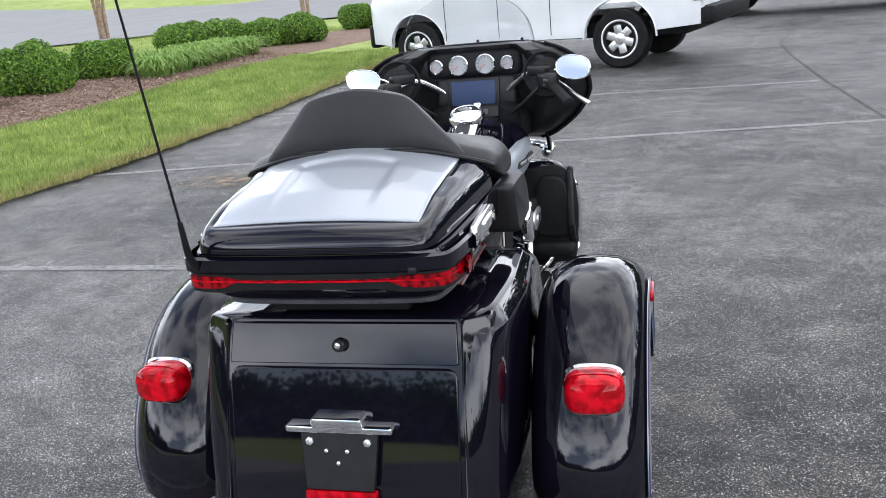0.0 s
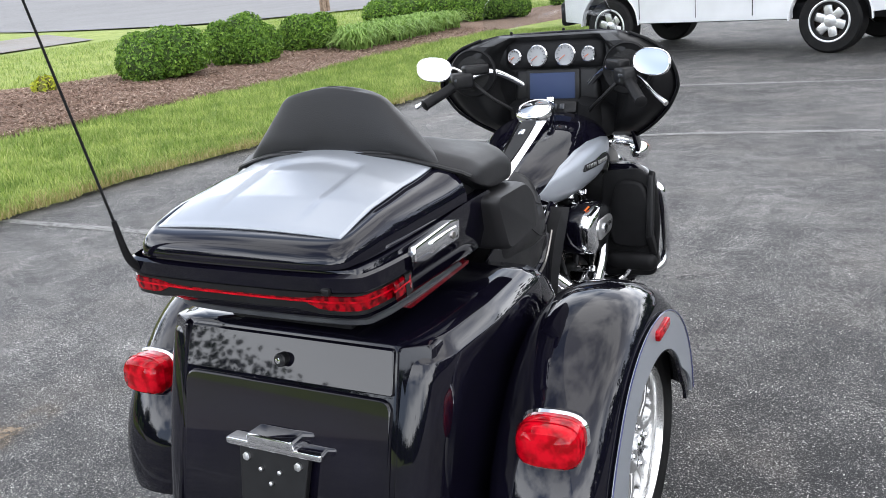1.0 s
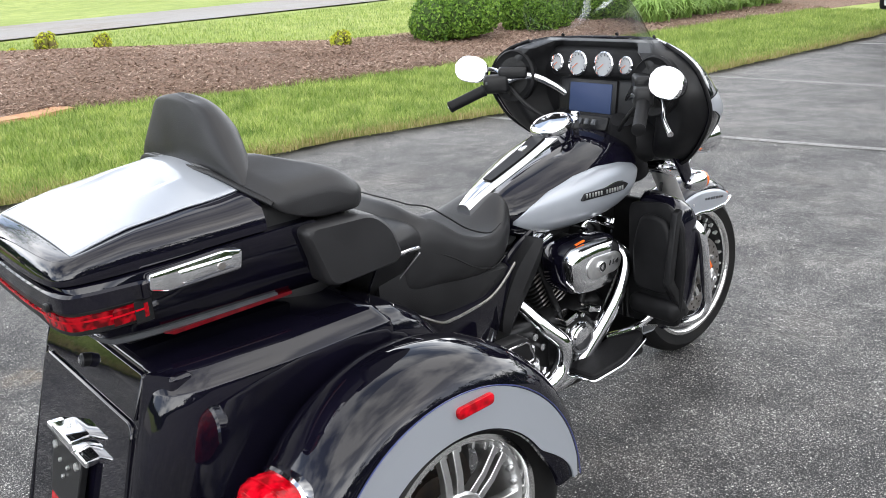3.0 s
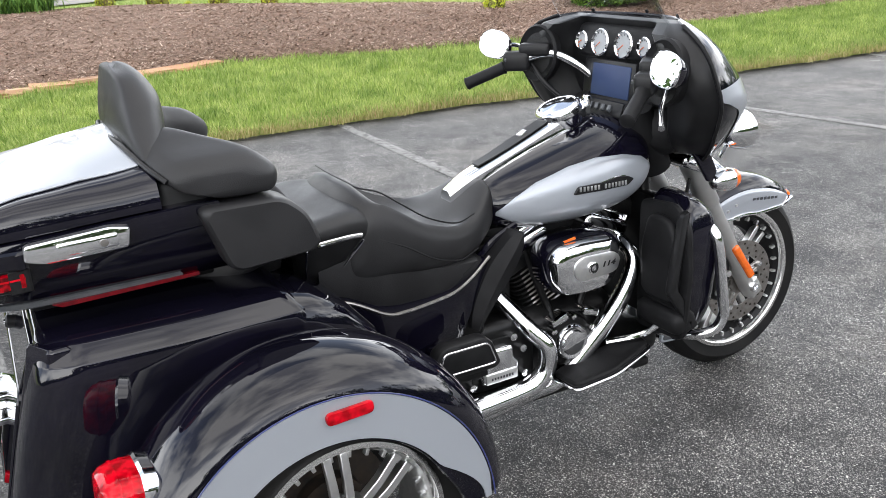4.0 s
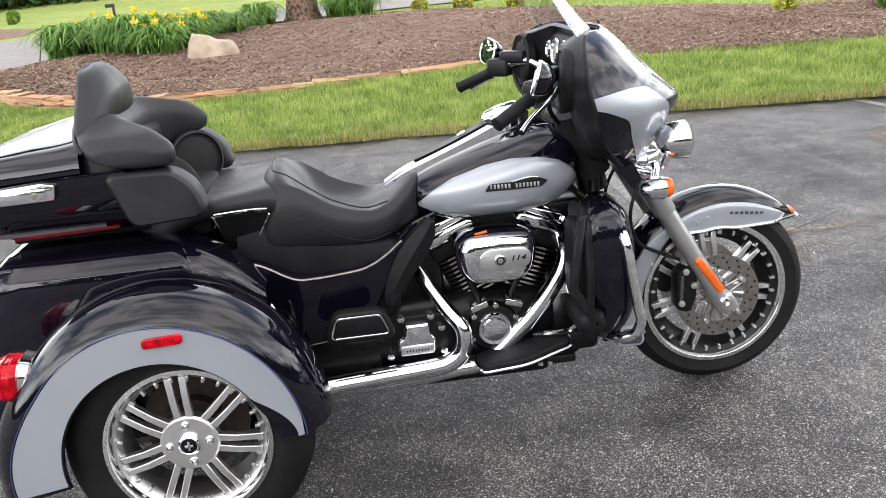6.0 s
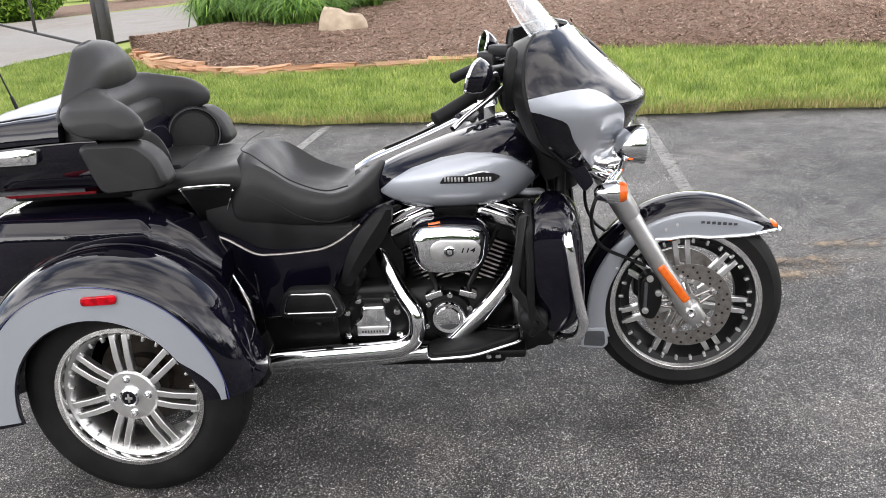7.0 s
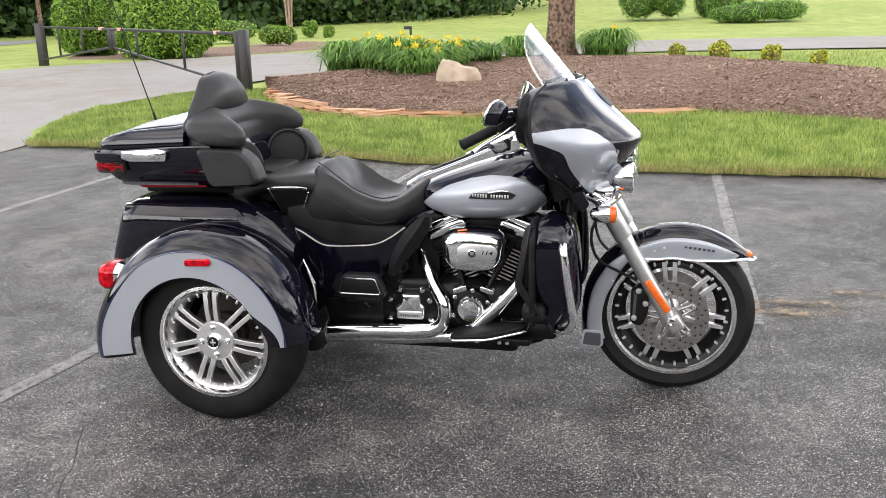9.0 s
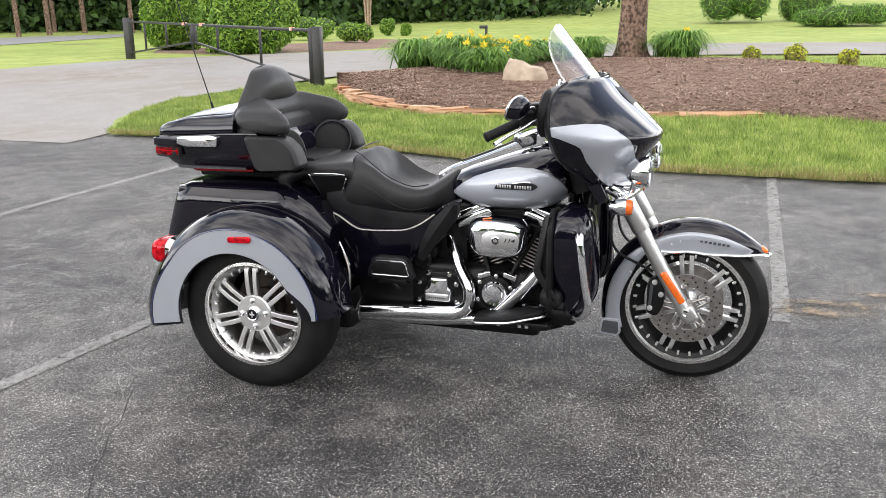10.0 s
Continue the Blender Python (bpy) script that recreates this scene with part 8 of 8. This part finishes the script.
for x, r in ((-0.150, 0.024), (-0.058, 0.036), (0.052, 0.036), (0.142, 0.024)):
    c_ = Vector((x - 0.004, 1.196, 1.166))
    gg = part("gauge", lathe([(r + 0.004, -0.02), (r + 0.005, 0.008), (r + 0.001, 0.012), (r - 0.002, 0.006)], c_, GA, 36, cap=False), CHROME, dash, "round chrome-ringed gauge")
    part("gauge_face", lathe([(r, 0.0), (r - 0.001, 0.005), (0.0, 0.006)], c_, GA, 36), GAUGE, gg)
    tk = bmesh.new()
    u = GA.cross(Vector((0, 0, 1))).normalized()
    v = u.cross(GA)
    for k in range(11):
        a = radians(225 - 27 * k)
        p = c_ + GA * 0.0065 + (u * -math.cos(a) + v * math.sin(a)) * (r * 0.80)
        rbox(tuple(p), (0.0016, 0.001, 0.006 if r > 0.03 else 0.004), 0.0, rot=(0, -math.degrees(a) + 90, 0), bm=tk)
    part("gauge_ticks", tk, PLASTIC, gg, smooth=False)
    part("gauge_needle", tube([c_ + GA * 0.008, c_ + GA * 0.008 + (u * 0.6 * r + v * -0.45 * r)], 0.0012, n=5, smooth=False), AMBER, gg)
scr = part("screen_frame", rbox((-0.008, 1.198, 1.055), (0.215, 0.020, 0.122), 0.008, rot=(-8, 0, 0)), PLASTIC, dash)
part("screen", rbox((-0.008, 1.1875, 1.056), (0.180, 0.006, 0.096), 0.003, rot=(-8, 0, 0)), SCREEN, scr, "dark blue-black display screen")
part("switch_row", rbox((0.0, 1.165, 0.975), (0.20, 0.05, 0.05), 0.012, rot=(-25, 0, 0)), PLASTIC, fairing)
for k in range(4):
    part("switch", rbox((-0.045 + 0.03 * k, 1.142, 0.985), (0.020, 0.012, 0.022), 0.004, rot=(-25, 0, 0)), GREYTRIM, fairing)
part("fairing_cowl", loft([superring(y, 0, z, w, hh, 3, 20) for y, z, w, hh in ((1.13, 0.90, 0.10, 0.06), (1.18, 0.93, 0.17, 0.08), (1.25, 0.92, 0.22, 0.09), (1.33, 0.90, 0.20, 0.06))]), MATBLACK, fairing)
for s in (1, -1):
    sp = part("fairing_speaker", lathe([(0.088, -0.02), (0.092, 0.004), (0.086, 0.012), (0.078, 0.006)], (0.300 * s, 1.125, 1.120), (-0.12 * s, -1, 0.10), 40), MATBLACK, fairing, "round black fairing speaker")
    part("speaker_grille", lathe([(0.080, 0.0), (0.06, 0.008), (0.0, 0.012)], (0.300 * s, 1.125, 1.120), (-0.12 * s, -1, 0.10), 40), GRILLE, sp)
    part("fork_boot", tube([(0.115 * s, 1.26, 0.80), (0.12 * s, 1.20, 0.92), (0.14 * s, 1.17, 1.0)], [0.05, 0.06, 0.04], n=14), MATBLACK, fairing)
    part("wind_deflector", slab(round_poly([(1.20, 0.985), (1.33, 0.86), (1.36, 0.80), (1.33, 0.77), (1.27, 0.86), (1.19, 0.94)], 0.012), "x", 0.26 * s, 0.275 * s, 0.004), BLACK, fairing)
# windscreen
rows = []
for k in range(19):
    t = math.sin(math.pi / 2 * k / 18)
    w = 0.255 * max(1 - t ** 3.2, 0.01) ** 0.5
    r = []
    for u in np.linspace(-1, 1, 33):
        y = 1.290 - 0.183 * t - 1.55 * (u * w) ** 2 * (1 - 0.35 * t)
        r.append((u * w, y, 1.225 + 0.222 * t))
    rows.append(r)
ws = part("windscreen", loft(rows, closed=False), WINDSHIELD, fairing, "clear low windscreen", solid=0.004)
ws.visible_shadow = False
part("windscreen_base", tube([(u * 0.262, 1.312 - 0.10 * u * u, 1.232 - 0.006 * u * u) for u in np.linspace(-1, 1, 13)], 0.010, n=8, steps=2), MATBLACK, fairing)
for u in (-0.75, 0.0, 0.75):
    part("screen_screw", lathe([(0.006, 0), (0.006, 0.004), (0, 0.005)], (u * 0.255, 1.314 - 0.095 * u * u, 1.248), (u * 0.5, 1, 0.4), 10), PLASTIC, fairing)
part("fairing_vent", loft([superring(y, 0, z, w, hh, 3, 16) for y, z, w, hh in ((1.348, 1.204, 0.070, 0.004), (1.382, 1.172, 0.080, 0.006), (1.416, 1.138, 0.076, 0.006), (1.428, 1.126, 0.066, 0.003))]), MATBLACK, fairing)

# ---- handlebar, controls, mirrors ----
for s in (1, -1):
    bar_ = part("handlebar", tube([(0.0, 1.235, 1.03), (0.10 * s, 1.225, 1.04), (0.17 * s, 1.185, 1.09), (0.23 * s, 1.13, 1.125), (0.29 * s, 1.075, 1.112), (0.345 * s, 1.009, 1.080), (0.395 * s, 0.93, 1.044)], 0.0135, n=14), CHROME, trike, "chrome handlebar")
    g0, g1 = Vector((0.338 * s, 1.020, 1.085)), Vector((0.408 * s, 0.910, 1.034))
    part("grip", tube([g0, g0.lerp(g1, 0.03), g0.lerp(g1, 0.08), g0.lerp(g1, 0.9), g0.lerp(g1, 0.97), g1], [0.017, 0.022, 0.019, 0.019, 0.021, 0.015], n=18, smooth=False), MATBLACK, bar_, "black rubber grip")
    sw = part("switch_housing", rbox((0.315 * s, 1.050, 1.103), (0.085, 0.058, 0.062), 0.014, rot=(0, 0, -50 * s), seg=3), PLASTIC, bar_, "black switch housing")
    for k in range(4):
        part("switch", rbox((0.318 * s - 0.012 + 0.012 * (k % 2), 1.022 - 0.004 * k, 1.092 + 0.018 * (k // 2)), (0.012, 0.010, 0.012), 0.003), GREYTRIM, sw)
    part("master_cylinder", rbox((0.275 * s, 1.095, 1.138), (0.10, 0.05, 0.040), 0.010, rot=(0, 0, -45 * s), seg=3), PLASTIC, bar_)
    part("lever", tube([(0.325 * s, 1.10, 1.10), (0.365 * s, 1.075, 1.085), (0.42 * s, 1.01, 1.05), (0.475 * s, 0.965, 1.02)], [0.010, 0.008, 0.007, 0.009], n=10), CHROME, bar_, "chrome hand lever")
    mc = Vector((0.414 * s, 1.030, 1.150))
    fwd = Vector((-0.22 * s, -1, 0.34)).normalized()
    u = fwd.cross(Vector((0, 0, 1))).normalized()
    v = u.cross(fwd)

    def mirror_ring(k, d, e=2.5, n=32):
        out = []
        for j in range(n):
            a = 2 * math.pi * j / n
            c_, s_ = math.cos(a), math.sin(a)
            p = u * 0.066 * k * math.copysign(abs(c_) ** (2 / e), c_) + v * 0.044 * k * math.copysign(abs(s_) ** (2 / e), s_)
            out.append(mc + p + fwd * d + v * 0.10 * p.dot(u))
        return out
    mh = part("mirror_housing", loft([mirror_ring(0.30, -0.045), mirror_ring(0.72, -0.036), mirror_ring(0.95, -0.014), mirror_ring(1.03, 0.002), mirror_ring(1.0, 0.006)]), BLACK, bar_, "black mirror with chrome rim")
    part("mirror_rim", loft([mirror_ring(1.035, 0.0), mirror_ring(1.045, 0.005), mirror_ring(1.0, 0.009), mirror_ring(0.96, 0.007)], cap=False), CHROME, mh)
    part("mirror_glass", loft([mirror_ring(0.97, 0.004), mirror_ring(0.965, 0.0072)]), MIRROR, mh, "mirror glass")
    part("mirror_stem", tube([mc - fwd * 0.03, (0.36 * s, 1.085, 1.145), (0.31 * s, 1.09, 1.118)], 0.007, n=8), CHROME, mh)
    part("control_cable", tube([(0.30 * s, 1.09, 1.10), (0.22 * s, 1.10, 1.03), (0.13 * s, 1.16, 0.95), (0.08 * s, 1.24, 0.85)], 0.007, n=8), PLASTIC, trike)
